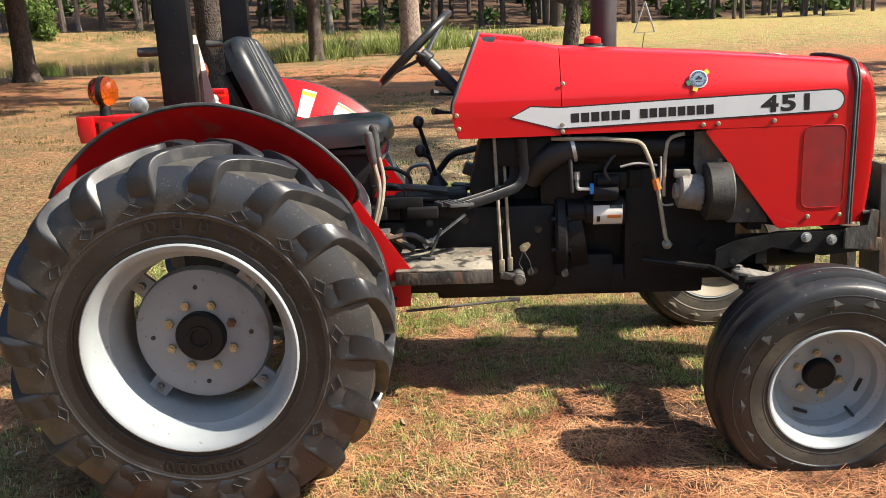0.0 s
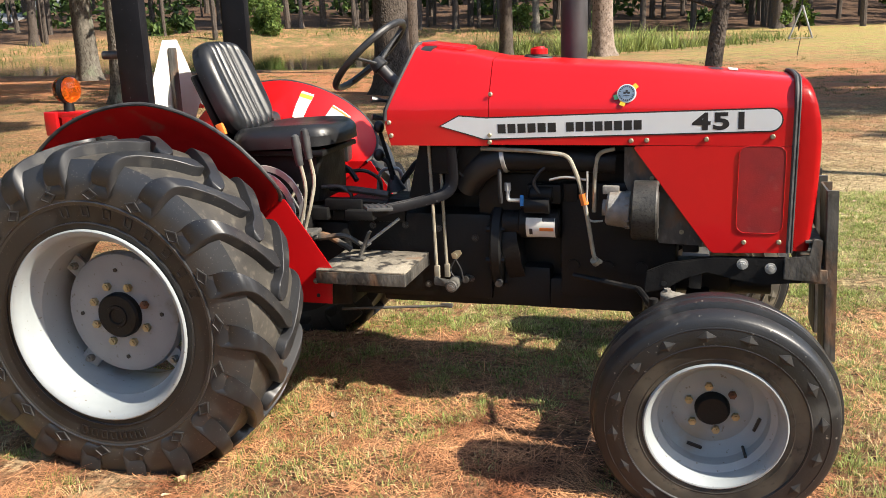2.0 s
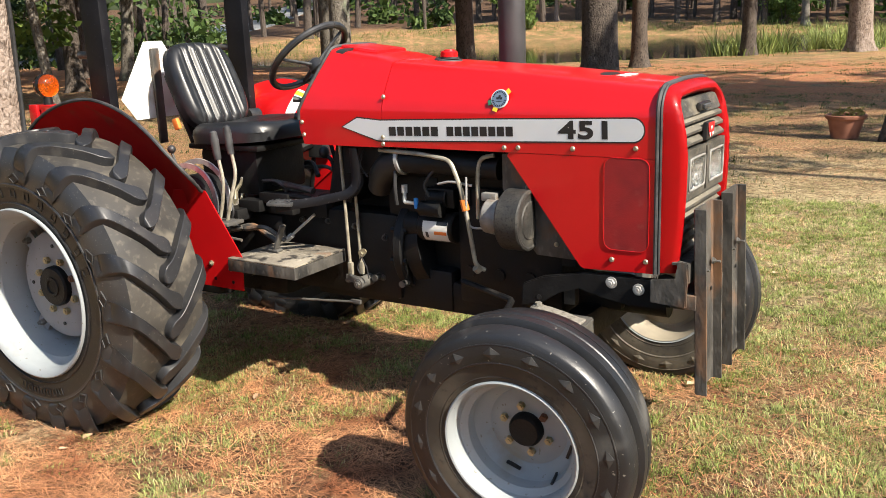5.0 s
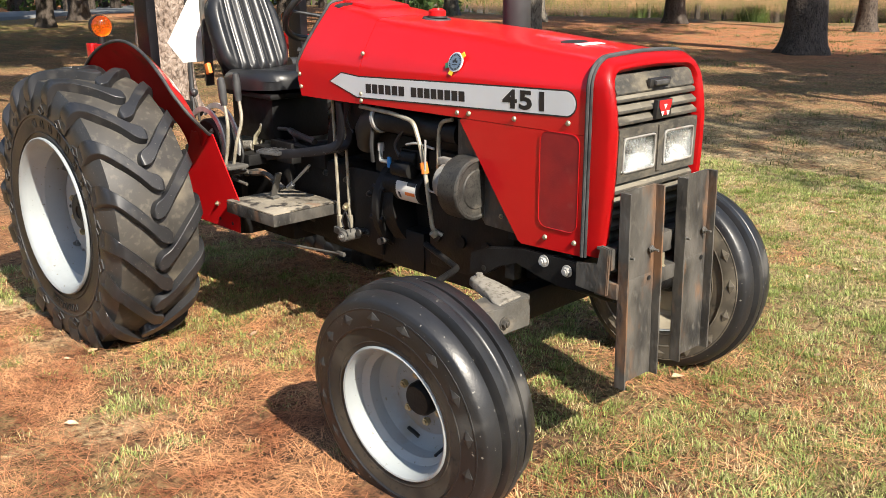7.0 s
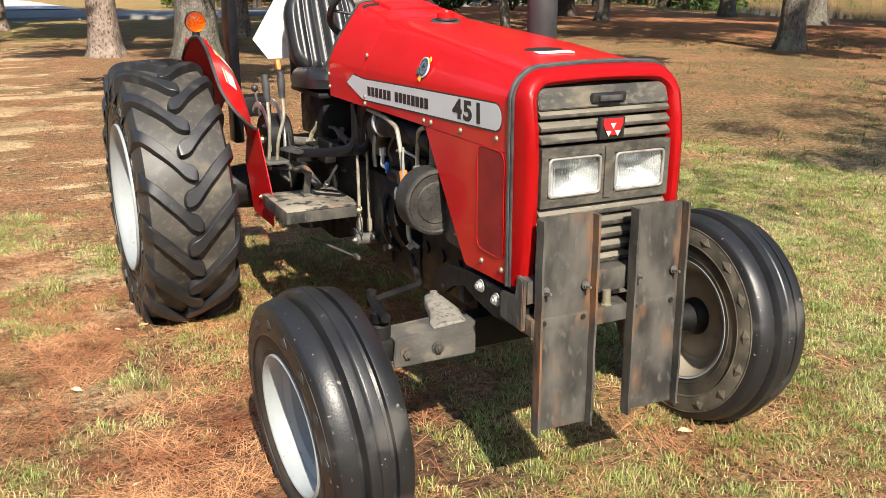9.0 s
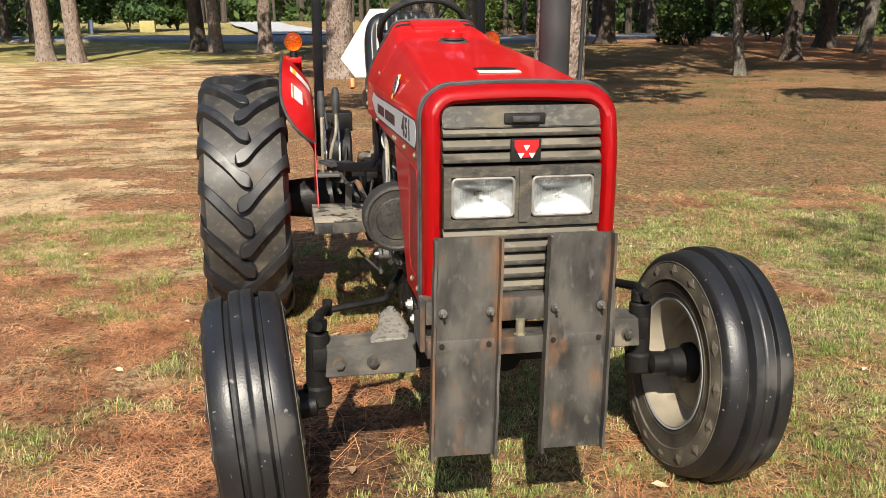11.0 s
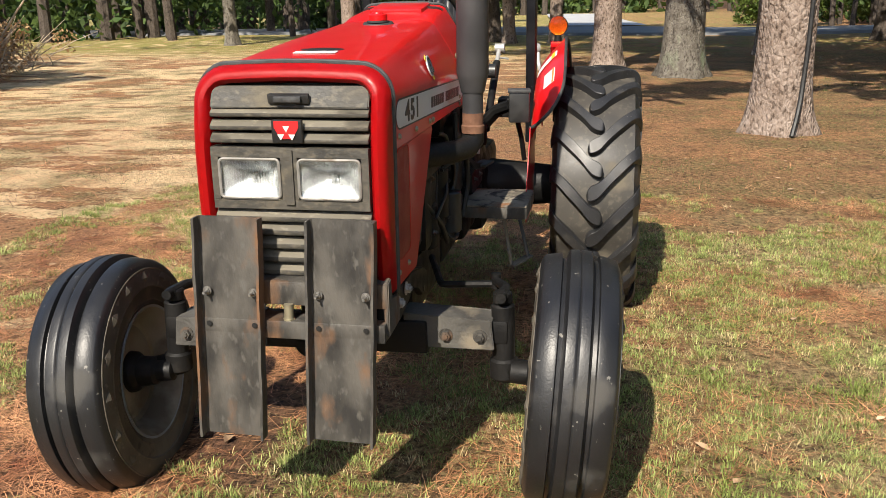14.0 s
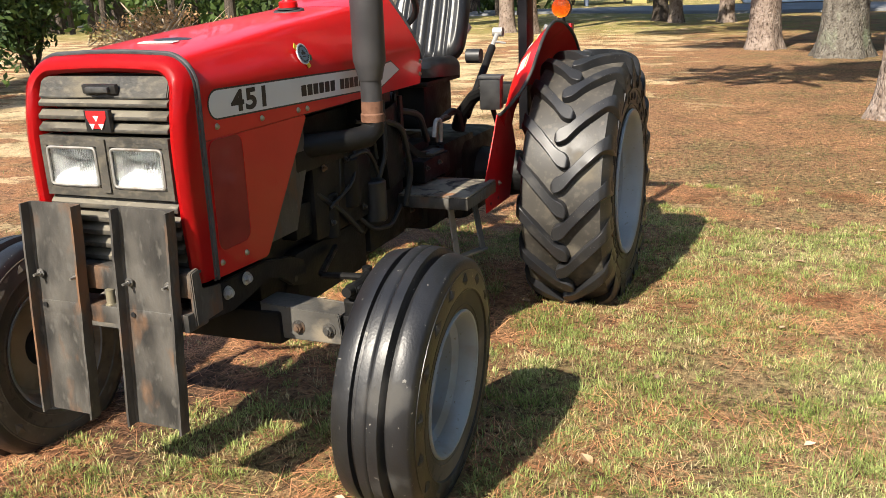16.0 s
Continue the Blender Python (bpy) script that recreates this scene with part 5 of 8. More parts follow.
        bm = bmesh.new()
        bmesh.ops.create_cube(bm, size=1, matrix=m @ Matrix.Diagonal((0.009, 0.012, 0.05, 1)))
        part("slot", bm, M["ink"], wheel)
    bm = bmesh.new()
    lathe(bm, [(-0.024, 0.056), (-0.002, 0.055), (0.006, 0.050), (0.01, 0.046), (0.01, 0.0)], 28, False, s)
    part("hub", bm, M["black_paint"], wheel, "black hub cap")
    for k in range(6):
        a = radians(40 + 60 * k)
        bm = hexbolt(bmesh.new(), (0.079 * math.cos(a), -s * 0.022, 0.079 * math.sin(a)), (0, s, 0), 0.0130, 0.016, False)
        part("wheel_nut", bm, M["rust"] if k == 0 and s < 0 else M["brass_nut"], wheel)
    bm = bmesh.new()
    cyl(bm, (0.1, -s * 0.005, -0.13), (0.105, s * 0.05, -0.135), 0.005, n=8)
    part("valve", bm, M["rubber"], wheel)
    bm = bmesh.new()
    lathe(bm, [(-0.0365, 0.05), (-0.0365, 0.09), (-0.041, 0.130), (-0.028, 0.156), (-0.034, 0.170), (-0.068, 0.186), (-0.098, 0.198), (-0.116, 0.212)], 48, False, s)
    part("rim_back", bm, M["rim_dusty"], wheel, "dusty cream inner face of the rim")
    # back of the hub and its spindle
    bm = bmesh.new()
    lathe(bm, [(-0.034, 0.07), (-0.057, 0.066), (-0.072, 0.052), (-0.122, 0.046), (-0.132, 0.036), (-0.182, 0.034), (-0.192, 0.0)], 24, False, s)
    part("spindle", bm, M["black_paint"], wheel, "black stub axle and bearing hub")
    return wheel


front_wheel(-1, 2.067, -0.735, 0.294, 3.1, 4.6), front_wheel(1, 2.031, 0.740, 0.352, 2.8, 3.8)


# -- bonnet --
def top_z(x):
    xs, zs = (0.80, 0.93, 1.15, 1.24, 1.8, 2.31, 2.42), (1.47, 1.452, 1.424, 1.403, 1.362, 1.313, 1.303)
    return float(np.interp(x, xs, zs))


def bonnet_section(x, zb, lift=0.0):
    """Half section from the lower edge to the middle of the top: across, up."""
    tw = float(np.interp(x, (0.85, 2.31), (0.150, 0.212)))
    zt = top_z(x)
    hw = 0.2665
    half = [(hw, zb), (hw, zb + (1.215 - zb) * 0.5), (hw, 1.215), (hw - 0.003, 1.228)]
    for i in range(1, 5):
        t = i / 5
        half.append((hw - 0.003 + (tw + 0.016 - hw) * (t ** 1.25), 1.228 + (zt - 0.022 - 1.228) * t))
    half += [(tw + 0.012, zt - 0.018), (tw + 0.002, zt - 0.011), (tw - 0.014, zt - 0.006), (tw * 0.5, zt - 0.001), (0, zt)]
    return half


def mirror_ring(half):
    return [(-a, z) for a, z in half] + [(a, z) for a, z in half[:-1][::-1]]


def bonnet_shell(name, xs, zb, slant=None, material=None, label=""):
    bm = bmesh.new()
    rings = []
    for x in xs:
        ring = []
        for y, z in mirror_ring(bonnet_section(x, zb)):
            xx = x + (slant(z) if slant and x == xs[0] else 0)
            ring.append((xx, YC + y, z))
        rings.append(ring)
    skin(bm, rings, closed=False)
    bm.normal_update()
    bmesh.ops.recalc_face_normals(bm, faces=bm.faces)
    bmesh.ops.solidify(bm, geom=bm.faces[:], thickness=0.005)
    return part(name, bm, material or M["red"], tractor, label, 28)


cowl = bonnet_shell("rear_cowl", (0.86, 0.95, 1.05, 1.15, 1.2355), 1.082, lambda z: -0.030 + 0.1 * max(0, z - 1.21) / 0.24 * 1.0 + 0.02 * (z < 1.1), label="red sheet-metal cowl behind the bonnet")
bonnet = bonnet_shell("bonnet", (1.2385, 1.5, 1.8, 2.1, 2.306), 1.086, label="glossy red sheet-metal bonnet")
# dark dash panel closing the rear of the cowl
bm = bmesh.new()
ring = mirror_ring(bonnet_section(0.88, 1.09))
skin(bm, [[(0.872 + 0.1 * max(0, z - 1.21) / 0.24 - 0.02, YC + y * 0.985, z - 0.006) for y, z in ring], [(0.90 + 0.1 * max(0, z - 1.21) / 0.24, YC + y * 0.985, z - 0.006) for y, z in ring]])
part("dash_panel", bm, M["plastic"], tractor, "black instrument panel")
bm = bmesh.new()
tube(bm, [(0.83 - 0.004 + 0.1 * max(0, z - 1.21) / 0.24 + 0.004, YC + y, z) for y, z in mirror_ring(bonnet_section(0.86, 1.14))[1:-1]], 0.008, 6, 0)
part("cowl_trim", bm, M["rubber"], tractor, "black rubber edge trim")
# raised plate on the cowl and filler
bm = bmesh.new()
box(bm, (1.02, YC, 1.438), (0.19, 0.21, 0.03), (0, 7.2, 0), 0.012)
part("cover_plate", bm, M["red"], cowl, "raised red cover plate with screws")
for x, y in ((0.95, -0.07), (0.95, 0.07), (1.09, -0.07), (1.09, 0.07)):
    part("screw", cyl(bmesh.new(), (x, YC + y, 1.450 - (x - 0.95) * 0.12), (x, YC + y, 1.458 - (x - 0.95) * 0.12), 0.006, n=8), M["steel"], cowl)
bm = bmesh.new()
cyl(bm, (1.381, YC, 1.382), (1.383, YC, 1.398), 0.062, 0.052, n=28)
cyl(bm, (1.383, YC, 1.398), (1.383, YC, 1.404), 0.040, n=28)
part("filler_neck", bm, M["rubber"], bonnet, "black rubber collar")
bm = bmesh.new()
cyl(bm, (1.383, YC, 1.402), (1.384, YC, 1.428), 0.034, 0.033, n=24, chamfer=0.004)
cyl(bm, (1.384, YC, 1.427), (1.384, YC, 1.433), 0.022, 0.02, n=20)
part("fuel_cap", bm, M["red"], bonnet, "red filler cap")
bm = bmesh.new()
skin(bm, [[(2.045 + 0.027 * math.cos(t), YC + 0.066 * math.sin(t), top_z(2.045 + 0.027 * math.cos(t)) + h - 0.001 * abs(math.sin(t))) for t in (2 * math.pi * i / 28 for i in range(28))] for h in (-0.004, 0.0012)])
part("slot", bm, M["ink"], bonnet, "dark oval opening")
bm = bmesh.new()
box(bm, (2.108, YC, 1.3345), (0.032, 0.125, 0.002), (0, 5.4, 0))
part("sticker", bm, M["white"], bonnet, "small white sticker")
for sd in (-1, 1):
    for x, z in ((1.243, 1.272), (1.240, 1.122), (1.240, 1.096), (0.845, 1.17), (0.852, 1.12), (1.76, 1.102), (1.815, 1.104), (2.02, 1.108), (2.24, 1.117), (2.161, 0.740), (2.279, 0.744)):
        y = YC + sd * (0.267 if z < 1.22 else 0.2545)
        part("screw", cyl(bmesh.new(), (x, y, z), (x, y + sd * 0.006, z), 0.0095, 0.006, n=10), M["zinc"], bonnet)


# -- side panels with meshed windows --
for sd in (-1, 1):
    bm = bmesh.new()
    y = YC + sd * 0.2665
    plate(bm, [(1.778, 1.0845), (2.306, 1.0845), (2.306, 0.705), (2.058, 0.697), (2.045, 0.704), (1.770, 1.075)], "y", y - sd * 0.006, sd * 0.006, 0.0015)
    panel = part("side_panel", bm, M["red"], tractor, "red side panel with a rounded mesh window")
    bm = bmesh.new()
    plate(bm, round_rect(2.210, 0.930, 0.152, 0.306, 0.03), "y", y + sd * 0.0005, sd * 0.0015)
    part("mesh_window", bm, M["red_worn"], panel, "worn red mesh")
    bm = bmesh.new()
    line = [(x, y + sd * 0.002, z) for x, z in round_rect(2.210, 0.930, 0.156, 0.310, 0.032)]
    tube(bm, line + line[:1], 0.0014, 6, 0)
    part("window_rim", bm, M["red"], panel)


# -- stripe, printed bars, number and badge on both sides --
def text_mesh(body, size, material, parent, m, name="number"):
    cu = bpy.data.curves.new(name, "FONT")
    cu.body, cu.size, cu.align_x, cu.align_y, cu.extrude, cu.offset = body, size, "CENTER", "CENTER", 0.0004, size * 0.036
    cu.space_character = 1.12
    tmp = bpy.data.objects.new(name, cu)
    scene.collection.objects.link(tmp)
    me = bpy.data.meshes.new_from_object(tmp.evaluated_get(bpy.context.evaluated_depsgraph_get()))
    bpy.data.objects.remove(tmp)
    me.materials.append(material)
    ob = new(name, me)
    ob.parent = parent
    ob.matrix_local = m
    return ob


BADGE = surface("blue_grey_badge_face", (0.16, 0.22, 0.29), (0.26, 0.32, 0.38), 90, 0.4, 0.5, metal=0.5)


def stripe_poly(grow):
    g = grow
    c = [(1.052 - g * 1.6, 1.156), (1.122, 1.192 + g), (1.229, 1.184 + g), (1.7, 1.1985 + g), (2.225, 1.2125 + g)]
    c += [(2.230 + (0.037 + g) * math.cos(t), 1.1755 + (0.037 + g) * math.sin(t)) for t in (radians(a) for a in range(80, -81, -20))]
    return c + [(2.222, 1.1385 - g), (1.7, 1.1235 - g), (1.218, 1.109 - g)]


for sd in (-1, 1):
    y = YC + sd * 0.2672
    bm = plate(bmesh.new(), stripe_poly(0.005), "y", y, sd * 0.0006)
    part("stripe_border", bm, M["ink"], bonnet, "thin black border of the stripe")
    bm = plate(bmesh.new(), stripe_poly(0.0), "y", y + sd * 0.0004, sd * 0.0008)
    stripe = part("stripe", bm, M["silver"], tractor, "silver decal stripe")
    # plain blocks where the maker's name is printed
    for k, (x0, w) in enumerate([(1.272 + 0.0375 * i, 0.030) for i in range(6)] + [(1.527 + 0.0345 * i, 0.028) for i in range(8)]):
        bm = bmesh.new()
        x = x0 + w / 2 if sd < 0 else 3.08 - (x0 + w / 2) - 0.02
        z = 1.1455 + (x - 1.27) * 0.027
        box(bm, (x, y + sd * 0.0015, z), (w, 0.0008, 0.034), (0, -1.5, 0))
        part("print_block", bm, M["ink"], stripe)
    turn = Matrix.Rotation(radians(90), 4, "X") if sd < 0 else Matrix.Rotation(radians(180), 4, "Z") @ Matrix.Rotation(radians(90), 4, "X")
    text_mesh("451", 0.080, M["ink"], stripe, Matrix.Translation((2.068, y + sd * 0.0016, 1.169)) @ turn @ Matrix.Rotation(radians(1.4 * -sd), 4, "Z") @ Matrix.Diagonal((1.48, 1, 1, 1)))
    bm = bmesh.new()
    tilt = sd * 17
    cm = pose(1.741, YC + sd * 0.2555, 1.27, tilt, 0, 0)
    bmesh.ops.create_cone(bm, cap_ends=True, segments=28, radius1=0.034, radius2=0.033, depth=0.004, matrix=cm @ pose(0, 0, 0, 90, 0, 0))
    badge = part("badge", bm, M["silver"], tractor, "round silver badge with ribbons")
    bm = bmesh.new()
    bmesh.ops.create_cone(bm, cap_ends=True, segments=28, radius1=0.0305, radius2=0.030, depth=0.006, matrix=cm @ pose(0, 0, 0, 90, 0, 0))
    part("badge_face", bm, BADGE, badge)
    for k in range(22):
        a = 2 * math.pi * k / 22
        if abs(math.sin(a)) < 0.25:
            continue
        bm = box(bmesh.new(), (0, 0, 0), (0.0035, 0.0012, 0.006))
        bmesh.ops.transform(bm, verts=bm.verts, matrix=cm @ pose(0.025 * math.cos(a), sd * 0.0032, 0.025 * math.sin(a), 0, 90 - math.degrees(a), 0))
        part("print_mark", bm, M["ink"], badge)
    for dx, dz, w, h in ((0, 0.006, 0.008, 0.012), (-0.007, 0.001, 0.009, 0.008), (0.007, 0.001, 0.009, 0.008), (0, -0.009, 0.022, 0.0025)):
        bm = box(bmesh.new(), (0, 0, 0), (w, 0.0012, h))
        bmesh.ops.transform(bm, verts=bm.verts, matrix=cm @ pose(dx, sd * 0.0032, dz))
        part("print_mark", bm, M["ink"], badge)
    for mat, a in (("yellow", 40), ("green", 200), ("yellow", 250)):
        bm = bmesh.new()
        box(bm, (0, 0, 0), (0.018, 0.0025, 0.022))
        bmesh.ops.transform(bm, verts=bm.verts, matrix=cm @ pose(0.036 * math.cos(radians(a)), 0, 0.036 * math.sin(radians(a)), 0, -a + 90, 0))
        part("ribbon", bm, M[mat], badge)


# -- nose: surround, seal, grille and lamps --
def nose_x(z):
    d = z - 1.08
    return 2.402 - (0.95 if d > 0 else 0.16) * d * d


def outline(hw, zt, rad, zb, seg=7):
    pts = [(-hw, zb + (zt - rad - zb) * i / 8) for i in range(9)]
    for i in range(1, seg + 1):
        t = math.pi - math.pi / 2 * i / seg
        pts.append((-hw + rad + rad * math.cos(t), zt - rad + rad * math.sin(t)))
    mid = [(-hw + rad + (2 * hw - 2 * rad) * i / 6, zt + 0.006 * math.sin(math.pi * i / 6)) for i in range(1, 6)]
    other = [(-a, z) for a, z in pts[::-1]]
    return pts + mid + other


bm = bmesh.new()
rings = []
for dx, hw, zt, rad in ((None, 0.267, 1.316, 0.085), (-0.022, 0.264, 1.313, 0.083), (-0.006, 0.255, 1.304, 0.078), (0.0, 0.243, 1.292, 0.068), (-0.004, 0.230, 1.279, 0.056), (-0.018, 0.221, 1.269, 0.048), (-0.05, 0.219, 1.266, 0.046)):
    rings.append([(2.316 if dx is None else max(2.318, nose_x(z) + dx), YC + 0.004 + y, z) for y, z in outline(hw, zt, rad, 0.712)])
skin(bm, rings, closed=False)
bmesh.ops.solidify(bm, geom=bm.faces[:], thickness=0.003)
surround = part("grille_surround", bm, M["red"], tractor, "rounded red surround of the grille", 40)
bm = bmesh.new()
tube(bm, [(2.311, YC + 0.002 + y, z) for y, z in outline(0.2672, 1.3165, 0.086, 0.706)], 0.0075, 8, 0)
part("seal", bm, M["rubber_grey"], tractor, "weathered black rubber seal")
bm = bmesh.new()
tube(bm, [(2.3225, YC + 0.002 + y, z) for y, z in outline(0.2668, 1.3160, 0.086, 0.706)], 0.0045, 6, 0)
part("seal_lip", bm, M["rubber"], tractor)

grille = tagged(part("grille", plate(bmesh.new(), [(-0.213 + YC, 0.715), (0.224 + YC, 0.715), (0.224 + YC, 1.25), (0.20 + YC, 1.266), (-0.19 + YC, 1.266), (-0.213 + YC, 1.25)], "x", 2.30, 0.012), M["ink"], tractor), "weathered black louvred grille")
GC = YC + 0.004
bm = bmesh.new()
for z0, z1 in ((1.207, 1.262),):
    skin(bm, [[(nose_x(z) + dx, GC + sy * 0.216, z) for z, dx in ((z0, -0.03), (z0, -0.012), (z1, -0.018), (z1, -0.035))] for sy in (-1, 1)])
bmesh.ops.bevel(bm, geom=bm.edges[:], offset=0.003, segments=2, affect="EDGES")
part("top_panel", bm, M["grille"], grille)
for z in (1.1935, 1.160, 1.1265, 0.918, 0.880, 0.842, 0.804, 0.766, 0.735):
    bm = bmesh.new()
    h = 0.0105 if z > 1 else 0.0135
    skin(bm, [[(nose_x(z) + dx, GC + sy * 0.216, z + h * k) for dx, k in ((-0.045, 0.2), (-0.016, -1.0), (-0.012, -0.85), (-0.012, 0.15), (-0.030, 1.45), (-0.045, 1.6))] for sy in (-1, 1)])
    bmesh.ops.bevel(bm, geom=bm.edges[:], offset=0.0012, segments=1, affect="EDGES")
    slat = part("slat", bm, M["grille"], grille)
    slat.data.materials.append(M["slat_tops"])
    # upward faces in paler tan: their dust, and the light on them painted in
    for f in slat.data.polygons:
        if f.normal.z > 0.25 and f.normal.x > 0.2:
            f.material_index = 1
# lamp panel, a frame with two openings
bm = bmesh.new()
zl, zh = 0.941, 1.106
def lamp_bar(y0, y1, z0, z1, t=0.0):
    skin(bm, [[(nose_x(z) + dx - 0.01 + t, GC + y, z) for z, dx in ((z0, -0.045), (z0, 0), (z1, 0), (z1, -0.045))] for y in (y0, y1)])
lamp_bar(-0.216, 0.216, 1.080, zh), lamp_bar(-0.216, 0.216, zl, 0.966)
lamp_bar(-0.216, -0.196, 0.9665, 1.0795), lamp_bar(-0.023, 0.023, 0.9665, 1.0795), lamp_bar(0.196, 0.216, 0.9665, 1.0795)
part("lamp_panel", bm, M["grille"], grille, "weathered black lamp panel")
bm = bmesh.new()
lamp_bar(-0.012, 0.012, 0.955, 1.10, 0.006)
part("centre_rib", bm, M["grille"], grille)
for y in (-0.1095, 0.1095):
    bm = bmesh.new()
    rr = round_rect(GC + y, 1.0235, 0.166, 0.104, 0.012)
    tube(bm, [(nose_x(b) - 0.008, a, b) for a, b in rr + rr[:1]], 0.0042, 6, 0)
    lamp = part("headlight", bm, M["alu"], tractor, "rectangular headlight with clear ribbed glass")
    bm = bmesh.new()
    skin(bm, [[(nose_x(b) - 0.016 + 0.005 * k, GC + y + (a - GC - y) * f, 1.0235 + (b - 1.0235) * f) for a, b in rr] for k, f in ((0, 0.98), (1, 0.98), (1.7, 0.9), (1.9, 0.5))])
    lens = part("lens", bm, M["lens"], lamp, "clear ribbed glass")
    lens.visible_shadow = False
    bm = bmesh.new()
    rings = []
    for f in (1.0, 0.93, 0.84, 0.74, 0.63, 0.5, 0.38, 0.26, 0.14):
        ring = []
        for a, b in rr:
            u, w = a - GC - y, b - 1.0235
            q = math.hypot(u, w)
            k = f ** 9
            ring.append((nose_x(1.0235) - 0.020 - 0.042 * (1 - f * f), GC + y + f * (k * u + (1 - k) * 0.074 * u / q), 1.0235 + f * (k * w + (1 - k) * 0.046 * w / q)))
        rings.append(ring)
    skin(bm, rings, caps=False)
    part("reflector", bm, M["reflector"], lamp, "mirror-bright reflector")
    bm = bmesh.new()
    cyl(bm, (nose_x(1.02) - 0.062, GC + y, 1.0235), (nose_x(1.02) - 0.034, GC + y, 1.0235), 0.009, 0.007, n=12)
    part("bulb_shield", bm, M["reflector"], lamp)
bm = bmesh.new()
box(bm, (nose_x(1.15) - 0.004, GC + 0.003, 1.150), (0.016, 0.082, 0.060), (0, 4, 0), 0.003)
emblem = part("emblem", bm, M["ink"], tractor, "square red and black emblem plate")
bm = bmesh.new()
xf = nose_x(1.15) + 0.0048
plate(bm, [(GC - 0.030, 1.1775), (GC + 0.036, 1.1775), (GC + 0.036, 1.160), (GC + 0.019, 1.131), (GC - 0.013, 1.131), (GC - 0.030, 1.160)], "x", xf, 0.002)
part("emblem_face", bm, M["red_print"], emblem)
for a, b in ((0.003, 1.157), (-0.012, 1.136), (0.018, 1.136)):
    bm = plate(bmesh.new(), [(GC + a - 0.009, b + 0.007), (GC + a + 0.009, b + 0.007), (GC + a, b - 0.008)], "x", xf + 0.002, 0.001)
    part("triangle", bm, M["white"], emblem)
bm = bmesh.new()
box(bm, (nose_x(1.232) - 0.006, GC + 0.004, 1.232), (0.016, 0.112, 0.026), (0, 10, 0), 0.005)
latch = part("latch", bm, M["plastic"], grille, "black bonnet latch")
bm = bmesh.new()
box(bm, (nose_x(1.232) + 0.006, GC + 0.004, 1.231), (0.012, 0.075, 0.015), (0, 10, 0), 0.004)
part("latch_bar", bm, M["rubber_grey"], grille)
bm = bmesh.new()
box(bm, (2.345, YC, 0.712), (0.06, 0.44, 0.014), (0, 0, 0), 0.003)
part("lower_lip", bm, M["red"], surround)


# -- bumper: two upright channels on a frame --
def channel(y0, lean):
    """A U section whose flanges point forwards."""
    bm = bmesh.new()
    w, d, t = 0.185, 0.040, 0.007
    prof = [(-w / 2 + 0.004, 0), (-w / 2, 0.004), (-w / 2, d), (-w / 2 + t, d), (-w / 2 + t, t + 0.005), (-w / 2 + t + 0.005, t), (w / 2 - t - 0.005, t), (w / 2 - t, t + 0.005), (w / 2 - t, d), (w / 2, d), (w / 2, 0.004), (w / 2 - 0.004, 0)]
    rings = [[(2.440 + x - 0.04 * (z - 0.62), y0 + lean * (z - 0.62) + y + 0.0012 * math.sin(z * 31 + y * 9), z + (0.0025 * math.sin(y * 70) if z > 0.9 or z < 0.35 else 0)) for y, x in prof] for z in (0.309, 0.36, 0.45, 0.53, 0.62, 0.71, 0.80, 0.87, 0.928)]
    skin(bm, rings)
    ob = part("bumper_channel", bm, M["black_iron"], tractor, "worn black upright steel channel", 30)
    for dy in (-0.064, 0.066):
        b = hexbolt(bmesh.new(), (2.451, y0 + dy + lean * 0.1, 0.726), (1, 0, 0), 0.0085, 0.009)
        cyl(b, (2.458, y0 + dy + lean * 0.1, 0.726), (2.478, y0 + dy + lean * 0.1, 0.726), 0.004, n=8)
        part("bolt", b, M["grey_bolt"], ob)
        b = cyl(bmesh.new(), (2.4505, y0 + dy, 0.632), (2.4525, y0 + dy, 0.632), 0.0075, n=12)
        part("hole", b, M["ink"], ob)
    return ob


channel(-0.158, 0.026), channel(0.153, 0.028)
bm = box(bmesh.new(), (2.418, 0.004, 0.717), (0.012, 0.53, 0.064), bevel=0.002)
box(bm, (2.395, 0.004, 0.748), (0.055, 0.53, 0.008))
part("bumper_bar", bm, M["black_iron"], tractor, "black steel cross bar")
bm = box(bmesh.new(), (2.405, 0.004, 0.621), (0.085, 0.53, 0.05), bevel=0.004)
part("bumper_bar", bm, M["black_iron"], tractor, "black steel cross bar")
bm = cyl(bmesh.new(), (2.43, 0.0, 0.645), (2.43, 0.0, 0.69), 0.013, n=14)
cyl(bm, (2.43, 0.0, 0.62), (2.43, 0.0, 0.65), 0.017, n=6)
part("hitch_pin", bm, M["zinc"], tractor, "zinc hitch pin")
